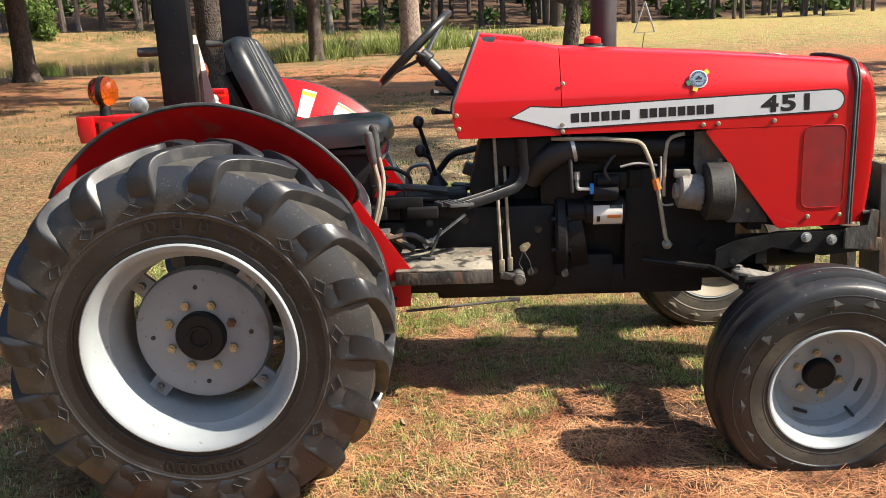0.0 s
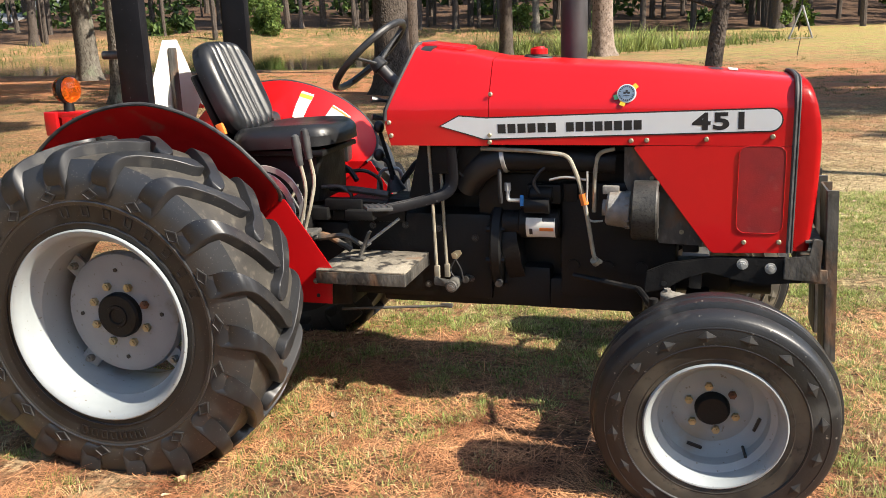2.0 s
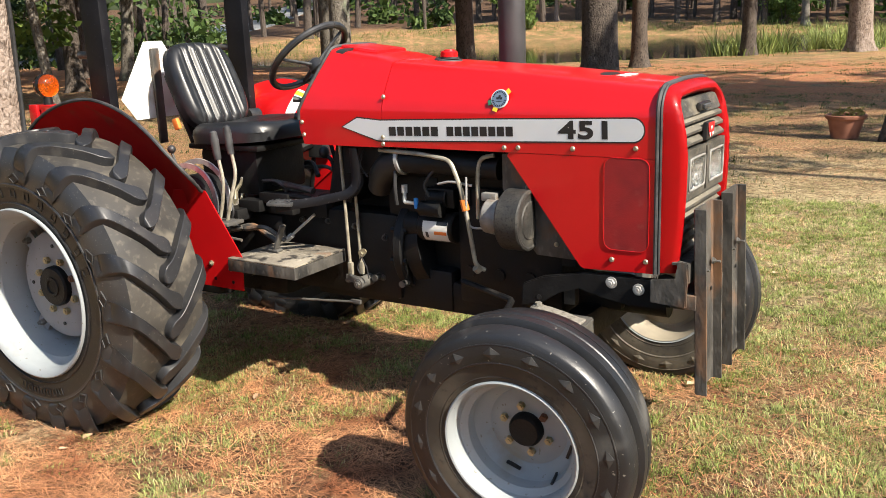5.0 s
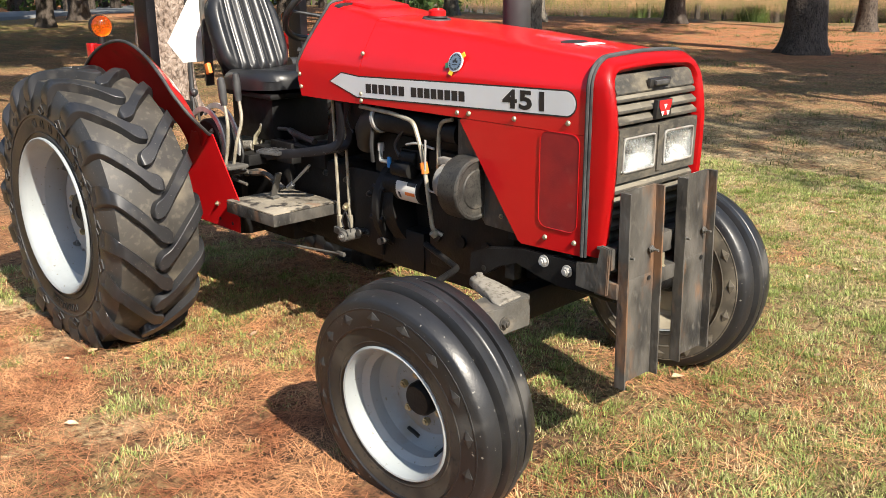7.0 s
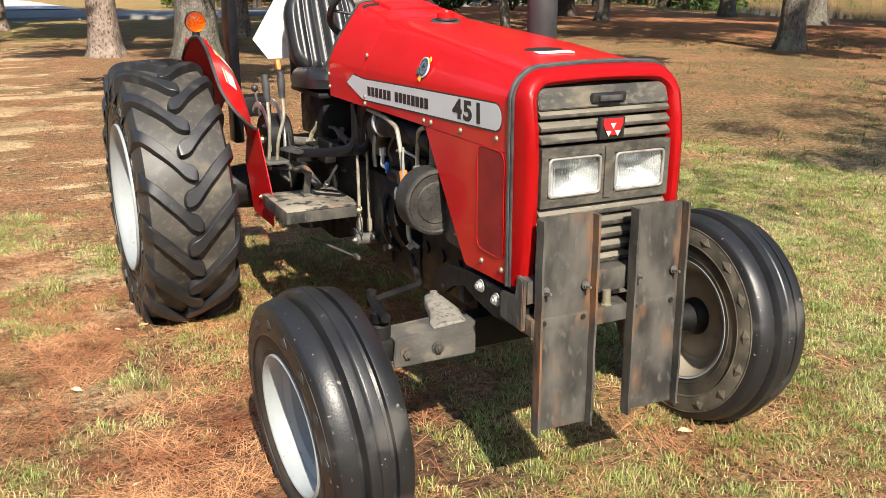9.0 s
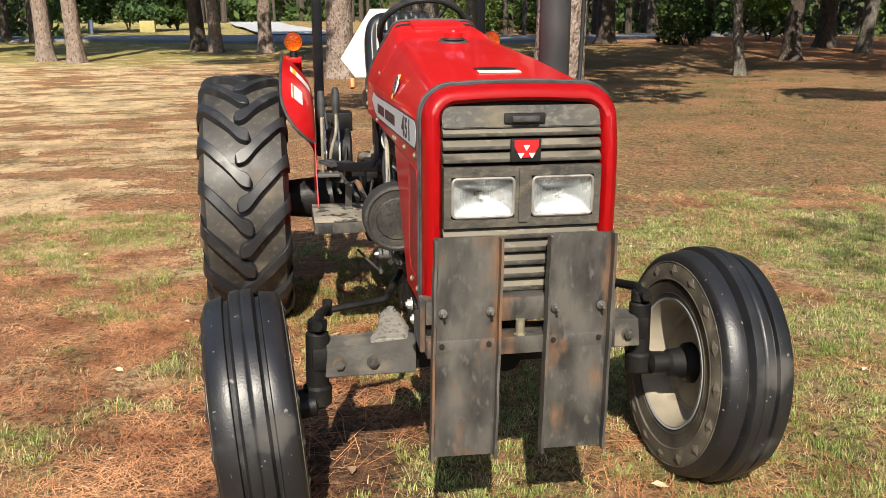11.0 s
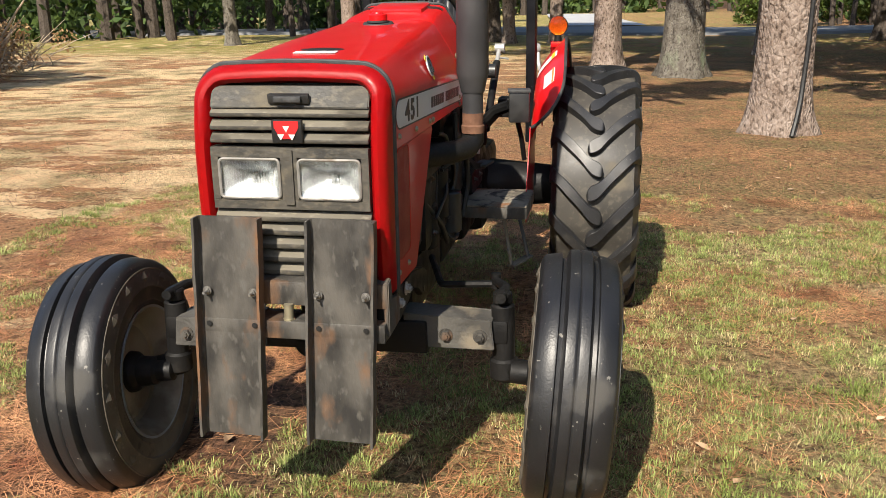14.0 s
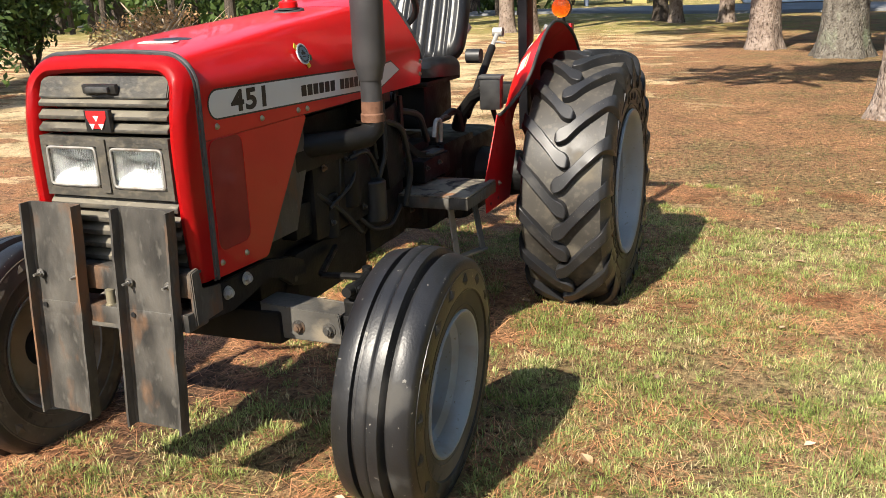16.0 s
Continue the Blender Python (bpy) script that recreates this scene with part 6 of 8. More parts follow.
for sd in (-1, 1):
    bm = bmesh.new()
    plate(bm, [(2.300, 0.612), (2.420, 0.605), (2.424, 0.757), (2.39, 0.763), (2.385, 0.70), (2.300, 0.690)], "y", sd * 0.262, sd * 0.014, 0.003)
    br = part("bumper_bracket", bm, M["black_iron"], tractor, "black bumper bracket")
    bm = bmesh.new()
    plate(bm, [(1.815, 0.530), (1.822, 0.615), (1.90, 0.650), (2.06, 0.682), (2.40, 0.686), (2.40, 0.600), (2.23, 0.583), (2.12, 0.600), (2.04, 0.628), (1.96, 0.600), (1.90, 0.552)], "y", sd * 0.235, sd * 0.024, 0.004)
    rail = part("chassis_rail", bm, M["black_paint"], tractor, "black cast chassis rail")
    for x, z in ((2.161, 0.660), (2.257, 0.647)):
        part("bolt", hexbolt(bmesh.new(), (x, sd * 0.262, z), (0, sd, 0), 0.014, 0.014), M["steel"], rail)
    b = cyl(bmesh.new(), (1.888, sd * 0.2585, 0.573), (1.888, sd * 0.2605, 0.573), 0.010, n=12)
    part("hole", b, M["ink"], rail)

# -- front axle --
bm = box(bmesh.new(), (2.015, 0.004, 0.463), (0.085, 0.60, 0.105), (1.5, 0, -2.3), 0.010)
cyl(bm, (1.90, 0, 0.52), (2.28, 0, 0.52), 0.045, n=20)
box(bm, (2.02, 0, 0.55), (0.22, 0.16, 0.10), bevel=0.02)
part("axle_beam", bm, M["black_paint"], tractor, "black centre beam of the front axle")
for sd in (-1, 1):
    dz = -0.002 if sd < 0 else 0.024
    YO = 0.0 if sd < 0 else -0.013
    XO, hz = (-0.058, 0.300) if sd < 0 else (-0.092, 0.350)
    bm = bmesh.new()
    # sleeve as an open channel with rounded outer end
    poly = [(sd * 0.24 + YO, 0.412 + dz), (sd * 0.522 + YO, 0.412 + dz), (sd * 0.512 + YO, 0.508 + dz), (sd * 0.24 + YO, 0.520 + dz)]
    plate(bm, poly, "x", 2.135 + XO, 0.012, 0.003)
    plate(bm, poly, "x", 2.035 + XO, 0.012, 0.003)
    box(bm, (2.09 + XO, sd * 0.375 + YO, 0.508 + dz), (0.1, 0.28, 0.010), (3.5 * -sd, 0, 0), 0.003)
    sleeve = part("axle_sleeve", bm, M["axle"], tractor, "dusty dark axle sleeve")
    for yy in (0.373, 0.478):
        part("bolt", hexbolt(bmesh.new(), (2.147 + XO, sd * yy + YO, 0.456 + dz), (1, 0, 0), 0.015, 0.015), M["black_iron"], sleeve)
    bm = box(bmesh.new(), (2.09 + XO, sd * 0.50 + YO, 0.462 + dz), (0.07, 0.12, 0.075), bevel=0.01)
    cyl(bm, (2.085 + XO, sd * 0.545 + YO, 0.36 + dz), (2.085 + XO, sd * 0.541 + YO, 0.545 + dz), 0.036, n=20, chamfer=0.006)
    cyl(bm, (2.085 + XO, sd * 0.547 + YO, 0.30 + dz), (2.085 + XO, sd * 0.545 + YO, 0.37 + dz), 0.045, n=20, chamfer=0.008)
    cyl(bm, (2.085 + XO, sd * 0.541 + YO, 0.545 + dz), (2.085 + XO, sd * 0.539 + YO, 0.585 + dz), 0.030, n=20, chamfer=0.006)
    cyl(bm, (2.085 + XO, sd * 0.543 + YO, 0.325 + dz), (2.10 + XO, sd * 0.66, hz), 0.040, 0.036, n=18)
    kp = part("kingpin", bm, M["black_paint"], tractor, "black kingpin and steering knuckle")
    bm = bmesh.new()
    tube(bm, [(2.11 + XO, sd * 0.541 + YO, 0.575 + dz), (2.03 + XO, sd * 0.53, 0.580 + dz), (1.92 + XO, sd * 0.50 + YO, 0.565 + dz)], [0.020, 0.016, 0.014], 10, 0)
    cyl(bm, (2.14 + XO, sd * 0.541 + YO, 0.578 + dz), (2.075 + XO, sd * 0.541 + YO, 0.578 + dz), 0.016, n=12)
    cyl(bm, (1.92 + XO, sd * 0.50 + YO, 0.54 + dz), (1.92 + XO, sd * 0.50 + YO, 0.59 + dz), 0.016, n=12)
    part("steering_arm", bm, M["black_paint"], tractor)
    bm = tube(bmesh.new(), [(1.92 + XO, sd * 0.50 + YO, 0.555 + dz), (1.80, sd * 0.30, 0.56), (1.55, sd * 0.22, 0.58)], 0.012, 8, 0.02)
    part("tie_rod", bm, M["black_paint"], tractor)
# bright cast arm that reaches back from the right sleeve
bm = bmesh.new()
arm = ((2.075, 0.060, 0.506, 0.522), (2.04, 0.060, 0.504, 0.527), (1.99, 0.052, 0.503, 0.535), (1.945, 0.040, 0.508, 0.548), (1.905, 0.032, 0.516, 0.555), (1.878, 0.022, 0.522, 0.552))
skin(bm, [[(x, -0.300 + sy * w - (0.018 if x > 2.0 else 0.0), z) for sy, z in ((-1, z0), (-1.0, z1 - 0.008), (-0.6, z1), (0.6, z1), (1.0, z1 - 0.008), (1, z0))] for x, w, z0, z1 in arm])
bmesh.ops.bevel(bm, geom=bm.edges[:], offset=0.003, segments=1, affect="EDGES")
cyl(bm, (1.903, -0.297, 0.550), (1.903, -0.297, 0.566), 0.013, n=6)
cyl(bm, (1.903, -0.297, 0.540), (1.903, -0.297, 0.556), 0.019, n=14)
part("cast_stop", bm, M["grey_iron"], tractor, "dusty cast steering arm with a bolt")
bm = box(bmesh.new(), (2.0, -0.23, 0.60), (0.045, 0.04, 0.09), bevel=0.006)
part("stop_block", bm, M["black_paint"], tractor)

# -- engine and gearbox --
engine = part("engine_block", box(bmesh.new(), (1.71, 0, 0.70), (0.44, 0.30, 0.46), bevel=0.02), M["black_paint"], tractor, "black painted engine block")
for nm, c, d in (("flywheel_end", (1.40, 0.03, 0.70), (0.22, 0.20, 0.46)), ("cylinder_head", (1.54, 0, 0.96), (0.80, 0.26, 0.16)), ("rear_cover", (1.28, 0, 0.86), (0.24, 0.28, 0.20)), ("oil_pan", (1.58, 0, 0.475), (0.46, 0.26, 0.13)), ("rear_pan", (1.32, 0, 0.50), (0.26, 0.28, 0.17))):
    part(nm, box(bmesh.new(), c, d, bevel=0.02), M["black_paint"], engine)
for k in range(4):
    part("port_cover", box(bmesh.new(), (1.40 + 0.13 * k, -0.14, 0.89), (0.05, 0.04, 0.07), bevel=0.006), M["black_paint"], engine)
for k in range(3):
    part("core_plug", cyl(bmesh.new(), (1.54 + 0.13 * k, -0.145, 0.60), (1.54 + 0.13 * k, -0.158, 0.60), 0.024, n=14), M["black_paint"], engine)
bm = box(bmesh.new(), (1.98, 0, 0.88), (0.06, 0.42, 0.40), bevel=0.01)
cyl(bm, (1.88, 0, 0.86), (1.95, 0, 0.86), 0.19, 0.20, n=28)
part("radiator", bm, M["black_paint"], tractor, "black radiator core")
bm = plate(bmesh.new(), [(1.735, 1.075), (1.80, 1.078), (2.02, 0.735), (2.02, 0.715), (1.868, 0.720), (1.80, 0.80), (1.735, 0.95)], "y", -0.226, -0.006, 0.001)
sh = part("shroud_plate", bm, M["black_iron"], tractor, "worn black radiator side plate")
for x, z in ((1.835, 0.962), (1.945, 0.765)):
    part("screw", hexbolt(bmesh.new(), (x, -0.233, z), (0, -1, 0), 0.006, 0.006), M["zinc"], sh)
bm = plate(bmesh.new(), [(1.735, 1.075), (1.80, 1.078), (2.02, 0.735), (2.02, 0.715), (1.82, 0.715), (1.735, 0.90)], "y", 0.232, 0.006, 0.001)
part("shroud_plate", bm, M["black_iron"], tractor, "worn black radiator side plate")
bm = bmesh.new()
cyl(bm, (1.215, 0, 0.66), (1.265, 0, 0.66), 0.215, n=36, chamfer=0.01)
cyl(bm, (1.265, 0, 0.66), (1.33, 0, 0.67), 0.19, n=36)
for k in range(10):
    a = 2 * math.pi * k / 10 + 0.2
    cyl(bm, (1.20, 0.198 * math.cos(a), 0.66 + 0.198 * math.sin(a)), (1.275, 0.198 * math.cos(a), 0.66 + 0.198 * math.sin(a)), 0.012, n=6)
part("bell_housing", bm, M["black_paint"], tractor, "black bell housing with bolts")
bm = box(bmesh.new(), (0.86, 0, 0.62), (0.72, 0.32, 0.36), bevel=0.03)
gb = part("gearbox", bm, M["black_paint"], tractor, "black gearbox casing")
part("rear_casing", box(bmesh.new(), (0.38, 0, 0.575), (0.5, 0.38, 0.37), bevel=0.04), M["black_paint"], gb)
part("sump", box(bmesh.new(), (0.98, 0, 0.46), (0.5, 0.22, 0.12), bevel=0.03), M["black_paint"], gb)
for x, z in ((0.72, 0.74), (0.86, 0.745), (1.0, 0.735), (1.15, 0.70), (0.75, 0.52), (0.95, 0.50), (1.13, 0.53)):
    for sd in (-1, 1):
        part("bolt", hexbolt(bmesh.new(), (x, sd * 0.160, z), (0, sd, 0), 0.010, 0.012), M["black_iron"], gb)
bm = box(bmesh.new(), (0.715, -0.04, 0.79), (0.30, 0.26, 0.07), bevel=0.015)
box(bm, (0.82, -0.03, 0.815), (0.10, 0.18, 0.06), bevel=0.015)
box(bm, (0.50, -0.06, 0.785), (0.22, 0.26, 0.05), bevel=0.012)
part("gearbox_cover", bm, M["black_paint"], tractor, "black gearbox top cover")
bm = cyl(bmesh.new(), (0, -0.70, 0.548), (0, -0.22, 0.548), 0.085, 0.13, n=24)
cyl(bm, (0, 0.70, 0.548), (0, 0.22, 0.548), 0.085, 0.13, n=24)
cyl(bm, (0, -0.78, 0.548), (0, -0.68, 0.548), 0.12, n=24)
cyl(bm, (0, 0.78, 0.548), (0, 0.68, 0.548), 0.12, n=24)
box(bm, (0.0, 0, 0.55), (0.55, 0.46, 0.40), bevel=0.05)
part("rear_axle", bm, M["black_paint"], tractor, "black rear axle casing")
# dash support under the cowl
bm = box(bmesh.new(), (0.97, 0.0, 0.97), (0.12, 0.34, 0.26), (0, 14, 0), 0.01)
box(bm, (1.10, 0.0, 1.02), (0.25, 0.40, 0.12), bevel=0.02)
part("dash_support", bm, M["black_paint"], tractor, "black support under the cowl")
bm = box(bmesh.new(), (1.50, 0, 1.075), (0.62, 0.30, 0.06), bevel=0.02)
part("fuel_tank", bm, M["black_paint"], tractor, "black fuel tank under the bonnet")

# starter with its label
bm = cyl(bmesh.new(), (1.33, -0.142, 0.765), (1.49, -0.142, 0.765), 0.060, n=28, chamfer=0.006)
cyl(bm, (1.265, -0.142, 0.765), (1.335, -0.142, 0.765), 0.048, n=24)
cyl(bm, (1.36, -0.20, 0.845), (1.455, -0.20, 0.845), 0.030, n=20)
starter = part("starter_motor", bm, M["black_paint"], tractor, "black starter motor")
def wrap(x0, x1, a0, a1, r, mat, name):
    b = bmesh.new()
    skin(b, [[(x, -0.142 + r * math.cos(t), 0.765 + r * math.sin(t)) for t in (radians(a0 + (a1 - a0) * i / 10) for i in range(11))] for x in (x0, x1)], closed=False)
    return part(name, b, M[mat], starter)
wrap(1.362, 1.475, 150, 232, 0.0612, "white", "label"), wrap(1.415, 1.470, 186, 199, 0.0618, "orange", "label_bar"), wrap(1.425, 1.473, 150, 163, 0.0618, "ink", "label_bar")
wrap(1.375, 1.388, 190, 215, 0.0618, "ink", "label_bar")
# fuel pump and tap
bm = cyl(bmesh.new(), (1.375, -0.165, 0.885), (1.465, -0.165, 0.885), 0.034, n=20, chamfer=0.004)
box(bm, (1.43, -0.15, 0.885), (0.13, 0.06, 0.075), bevel=0.008)
part("fuel_pump", bm, M["black_paint"], tractor)
bm = tube(bmesh.new(), [(1.297, -0.217, 0.915), (1.299, -0.222, 0.868), (1.345, -0.222, 0.868)], 0.008, 8, 0.01)
cyl(bm, (1.297, -0.217, 0.905), (1.297, -0.217, 0.935), 0.013, n=8)
part("drain_tap", bm, M["steel"], tractor)
bm = box(bmesh.new(), (1.353, -0.224, 0.868), (0.015, 0.012, 0.042), bevel=0.003)
part("tap_handle", bm, M["blue"], tractor, "blue tap handle")
# intake elbow and pipe
bm = tube(bmesh.new(), [(1.12, -0.13, 0.90), (1.16, -0.165, 0.965), (1.215, -0.19, 1.005), (1.285, -0.20, 1.025)], [0.05, 0.054, 0.053, 0.050], 18, 0)
elbow = part("intake_elbow", bm, M["hose"], tractor, "black rubber intake elbow")
bm = cyl(bmesh.new(), (1.277, -0.2, 1.023), (1.291, -0.2, 1.026), 0.0535, n=24)
part("hose_clamp", bm, M["steel"], elbow)
bm = tube(bmesh.new(), [(1.28, -0.2, 1.024), (1.5, -0.195, 1.022), (1.70, -0.18, 1.012)], [0.045, 0.045, 0.043], 16, 0)
part("intake_pipe", bm, M["black_paint"], tractor)
for nm, pts, r, mat in (("steel_pipe", [(1.20, -0.235, 1.068), (1.40, -0.245, 1.062), (1.535, -0.26, 1.048), (1.575, -0.262, 0.955), (1.602, -0.262, 0.838), (1.632, -0.262, 0.662), (1.655, -0.235, 0.640)], 0.0082, "brass"),
                        ("steel_pipe", [(1.70, -0.225, 1.068), (1.640, -0.225, 1.055), (1.629, -0.225, 0.99), (1.626, -0.225, 0.83)], 0.0080, "brass"),
                        ("steel_pipe", [(1.605, -0.268, 0.99), (1.606, -0.27, 0.92), (1.60, -0.268, 0.85), (1.612, -0.262, 0.80), (1.66, -0.24, 0.80)], 0.004, "steel"),
                        ("hose", [(1.50, -0.215, 1.04), (1.43, -0.23, 0.99), (1.395, -0.235, 0.94), (1.42, -0.23, 0.90)], 0.0065, "hose"),
                        ("hose", [(1.60, -0.22, 0.95), (1.52, -0.235, 0.965), (1.46, -0.23, 0.95)], 0.005, "steel"),
                        ("hose", [(1.27, -0.235, 0.99), (1.272, -0.245, 0.92), (1.275, -0.24, 0.86)], 0.008, "hose"),
                        ("hose", [(1.10, -0.20, 1.06), (1.08, -0.215, 1.0), (1.12, -0.21, 0.955)], 0.004, "hose")):
    part(nm, tube(bmesh.new(), pts, r, 8, 0.03), M[mat], tractor)
bm = cyl(bmesh.new(), (1.587, -0.262, 0.905), (1.597, -0.262, 0.865), 0.0145, n=10)
part("pipe_tape", bm, M["orange"], tractor, "orange tape on a pipe")
bm = cyl(bmesh.new(), (1.632, -0.262, 0.655), (1.64, -0.25, 0.640), 0.017, n=10)
part("pipe_nut", bm, M["brass"], tractor)
# alternator and its belt guard
bm = cyl(bmesh.new(), (1.675, -0.245, 0.852), (1.765, -0.245, 0.845), 0.064, 0.068, n=28, chamfer=0.008)
for k in range(14):
    a = 2 * math.pi * k / 14
    box(bm, (1.752, -0.245 + 0.067 * math.cos(a), 0.846 + 0.067 * math.sin(a)), (0.018, 0.006, 0.006))
cyl(bm, (1.66, -0.245, 0.853), (1.676, -0.245, 0.852), 0.03, n=16)
box(bm, (1.69, -0.245, 0.92), (0.06, 0.03, 0.03), bevel=0.005)
part("alternator", bm, M["alu"], tractor, "cast aluminium alternator")
bm = bmesh.new()
prof = [(1.768, 0.070), (1.768, 0.100), (1.773, 0.106)] + [(1.776 + 0.0042 * i, 0.1088 + 0.0005 * (i % 2)) for i in range(20)] + [(1.862, 0.106), (1.864, 0.098), (1.860, 0.092), (1.860, 0.070), (1.864, 0.066), (1.864, 0.02)]
skin(bm, [[(x, -0.265 + r * math.cos(t), 0.850 + r * math.sin(t)) for t in (2 * math.pi * i / 44 for i in range(44))] for x, r in prof])
part("belt_guard", bm, M["guard"], tractor, "round worn grey sheet-metal belt guard", 30)

# pedals, rods and links on the right
def strap(line, wide, thick):
    """A flat bar bent in the x-z plane; line holds x, y, z."""
    line = rounded(line, 0.06, 5)
    rings = []
    for i, p in enumerate(line):
        d = line[min(i + 1, len(line) - 1)] - line[max(i - 1, 0)]
        nrm = Vector((-d.z, 0, d.x)).normalized()
        rings.append([p + nrm * (wide * u) + Vector((0, thick * v, 0)) for u, v in ((-1, -0.7), (-0.8, -1), (0.8, -1), (1, -0.7), (1, 0.7), (0.8, 1), (-0.8, 1), (-1, 0.7))])
    return skin(bmesh.new(), rings)


for dx, dy, dz in ((0, 0, 0), (-0.035, 0.075, -0.012)):
    bm = strap([(1.088 + dx, -0.250 + dy, 1.075), (1.096 + dx, -0.252 + dy, 0.900 + dz), (0.98 + dx, -0.325 + dy, 0.872 + dz), (0.83 + dx, -0.432 + dy, 0.852 + dz)], 0.018, 0.008)
    pedal = part("brake_pedal", bm, M["post"], tractor, "curved flat black brake pedal arm")
    bm = box(bmesh.new(), (0.845 + dx, -0.425 + dy, 0.868 + dz), (0.10, 0.062, 0.014), (0, 4, 30), 0.004)
    for k in range(4):
        box(bm, (0.815 + dx + 0.02 * k, -0.442 + dy + 0.0115 * k, 0.8765 + dz - 0.0014 * k), (0.007, 0.056, 0.006), (0, 4, 30))
    part("pedal_pad", bm, M["rubber"], pedal)
bm = tube(bmesh.new(), [(0.865, -0.25, 0.79), (0.707, -0.25, 0.672)], 0.006, 8, 0)
cyl(bm, (0.735, -0.25, 0.692), (0.70, -0.25, 0.667), 0.012, n=8)
part("link_rod", bm, M["steel"], tractor)
for dx, dy in ((0, 0), (0.034, 0.03)):
    bm = tube(bmesh.new(), [(0.984 + dx, -0.205 + dy, 1.075), (0.993 + dx, -0.205 + dy, 0.80), (1.000 + dx, -0.205 + dy, 0.56)], 0.0068, 8, 0)
    box(bm, (1.001 + dx, -0.205 + dy, 0.565), (0.022, 0.016, 0.055), bevel=0.004)
    part("control_rod", bm, M["brass"], tractor, "upright zinc control rod")
bm = box(bmesh.new(), (1.035, -0.225, 0.528), (0.085, 0.018, 0.030), (0, 8, 0), 0.006)
crank = part("bell_crank", bm, M["axle"], tractor, "dusty dark bell crank")
bm = cyl(bmesh.new(), (1.068, -0.250, 0.518), (1.068, -0.16, 0.518), 0.024, n=16, chamfer=0.003)
part("crank_boss", bm, M["axle"], crank)
part("crank_bolt", hexbolt(bmesh.new(), (1.068, -0.250, 0.518), (0, -1, 0), 0.011, 0.012), M["grey_bolt"], crank)
for x, z in ((1.115, 0.535), (1.25, 0.525)):
    part("bolt", cyl(bmesh.new(), (x, -0.20, z), (x, -0.16, z), 0.014, n=14), M["black_iron"], gb)
bm = plate(bmesh.new(), [(1.07, 0.652), (1.075, 0.632), (1.095, 0.630), (1.115, 0.655), (1.108, 0.668), (1.09, 0.666)], "y", -0.236, -0.006, 0.002)
cyl(bm, (1.088, -0.24, 0.646), (1.088, -0.25, 0.646), 0.009, n=6)
part("lever_plate", bm, M["zinc"], tractor)
part("return_spring", tube(bmesh.new(), [(1.086, -0.24, 0.632), (1.065, -0.245, 0.585), (1.08, -0.245, 0.56)], 0.003, 6, 0.01), M["hose"], tractor)
part("wire", tube(bmesh.new(), [(1.088, -0.24, 0.63), (1.11, -0.24, 0.59), (1.118, -0.24, 0.545)], 0.003, 6, 0.01), M["hose"], tractor)
bm = tube(bmesh.new(), [(0.62, -0.30, 0.420), (0.86, -0.27, 0.43), (1.05, -0.24, 0.437)], 0.0055, 8, 0)
box(bm, (1.045, -0.24, 0.438), (0.05, 0.014, 0.018), bevel=0.004)
part("brake_rod", bm, M["axle"], tractor, "long thin brake rod")

# -- platforms --
for sd in (-1, 1):
    bm = bmesh.new()
    y0, y1 = sd * 0.185, sd * 0.505
    yl, yh = min(y0, y1), max(y0, y1)
    box(bm, (0.785, (yl + yh) / 2, 0.638), (0.355, yh - yl, 0.007), bevel=0.002)
    for i in range(4):
        for j in range(3):
            cyl(bm, (0.66 + 0.085 * i + 0.03 * (j % 2), sd * (0.25 + 0.085 * j), 0.641), (0.66 + 0.085 * i + 0.03 * (j % 2), sd * (0.25 + 0.085 * j), 0.6445), 0.016, 0.009, n=10)
    step = part("platform", bm, M["step"], tractor, "worn steel footplate with raised studs")
    part("lip", box(bmesh.new(), (0.785, sd * 0.5025, 0.610), (0.355, 0.007, 0.046), bevel=0.002), M["black_iron"], step)
    part("lip", box(bmesh.new(), (0.959, (yl + yh) / 2, 0.610), (0.007, yh - yl, 0.046), bevel=0.002), M["black_iron"], step)
    part("bearer", box(bmesh.new(), (0.70, (yl + yh) / 2, 0.60), (0.05, yh - yl - 0.02, 0.05), bevel=0.006), M["black_paint"], step)
bm = box(bmesh.new(), (0.748, -0.345, 0.700), (0.010, 0.030, 0.125), (0, 24, 0), 0.002)
box(bm, (0.720, -0.345, 0.648), (0.055, 0.034, 0.010), bevel=0.002)
part("foot_catch", bm, M["axle"], tractor, "worn dark foot catch")
# two straps with a rung hang below the left platform
for name, mat_, (x0, y0, z0), (x1, y1, z1) in (("light", "grey_iron", (0.891, 0.400, 0.600), (0.928, 0.440, 0.385)), ("dark", "axle", (0.711, 0.435, 0.600), (0.775, 0.500, 0.372))):
    bm = bmesh.new()
    skin(bm, [[(x0 + (x1 - x0) * k + u, y0 + (y1 - y0) * k + w, z0 + (z1 - z0) * k) for u, w in ((-0.026, -0.004), (0.026, -0.004), (0.026, 0.004), (-0.026, 0.004))] for k in (0, 0.3, 0.6, 1.0)])
    bmesh.ops.bevel(bm, geom=bm.edges[:], offset=0.0015, segments=1, affect="EDGES")
    part("step_strap", bm, M[mat_], tractor, name + " steel step strap")
part("step_rung", box(bmesh.new(), (0.85, 0.472, 0.376), (0.19, 0.035, 0.010), (0, 0, -20), 0.003), M["axle"], tractor)
# black control box on its arm before the left fender
bm = box(bmesh.new(), (0.366, 0.412, 0.985), (0.085, 0.095, 0.140), (0, 0, 8), 0.008)
ctrl = part("control_box", bm, M["plastic"], tractor, "black plastic control box on an arm")
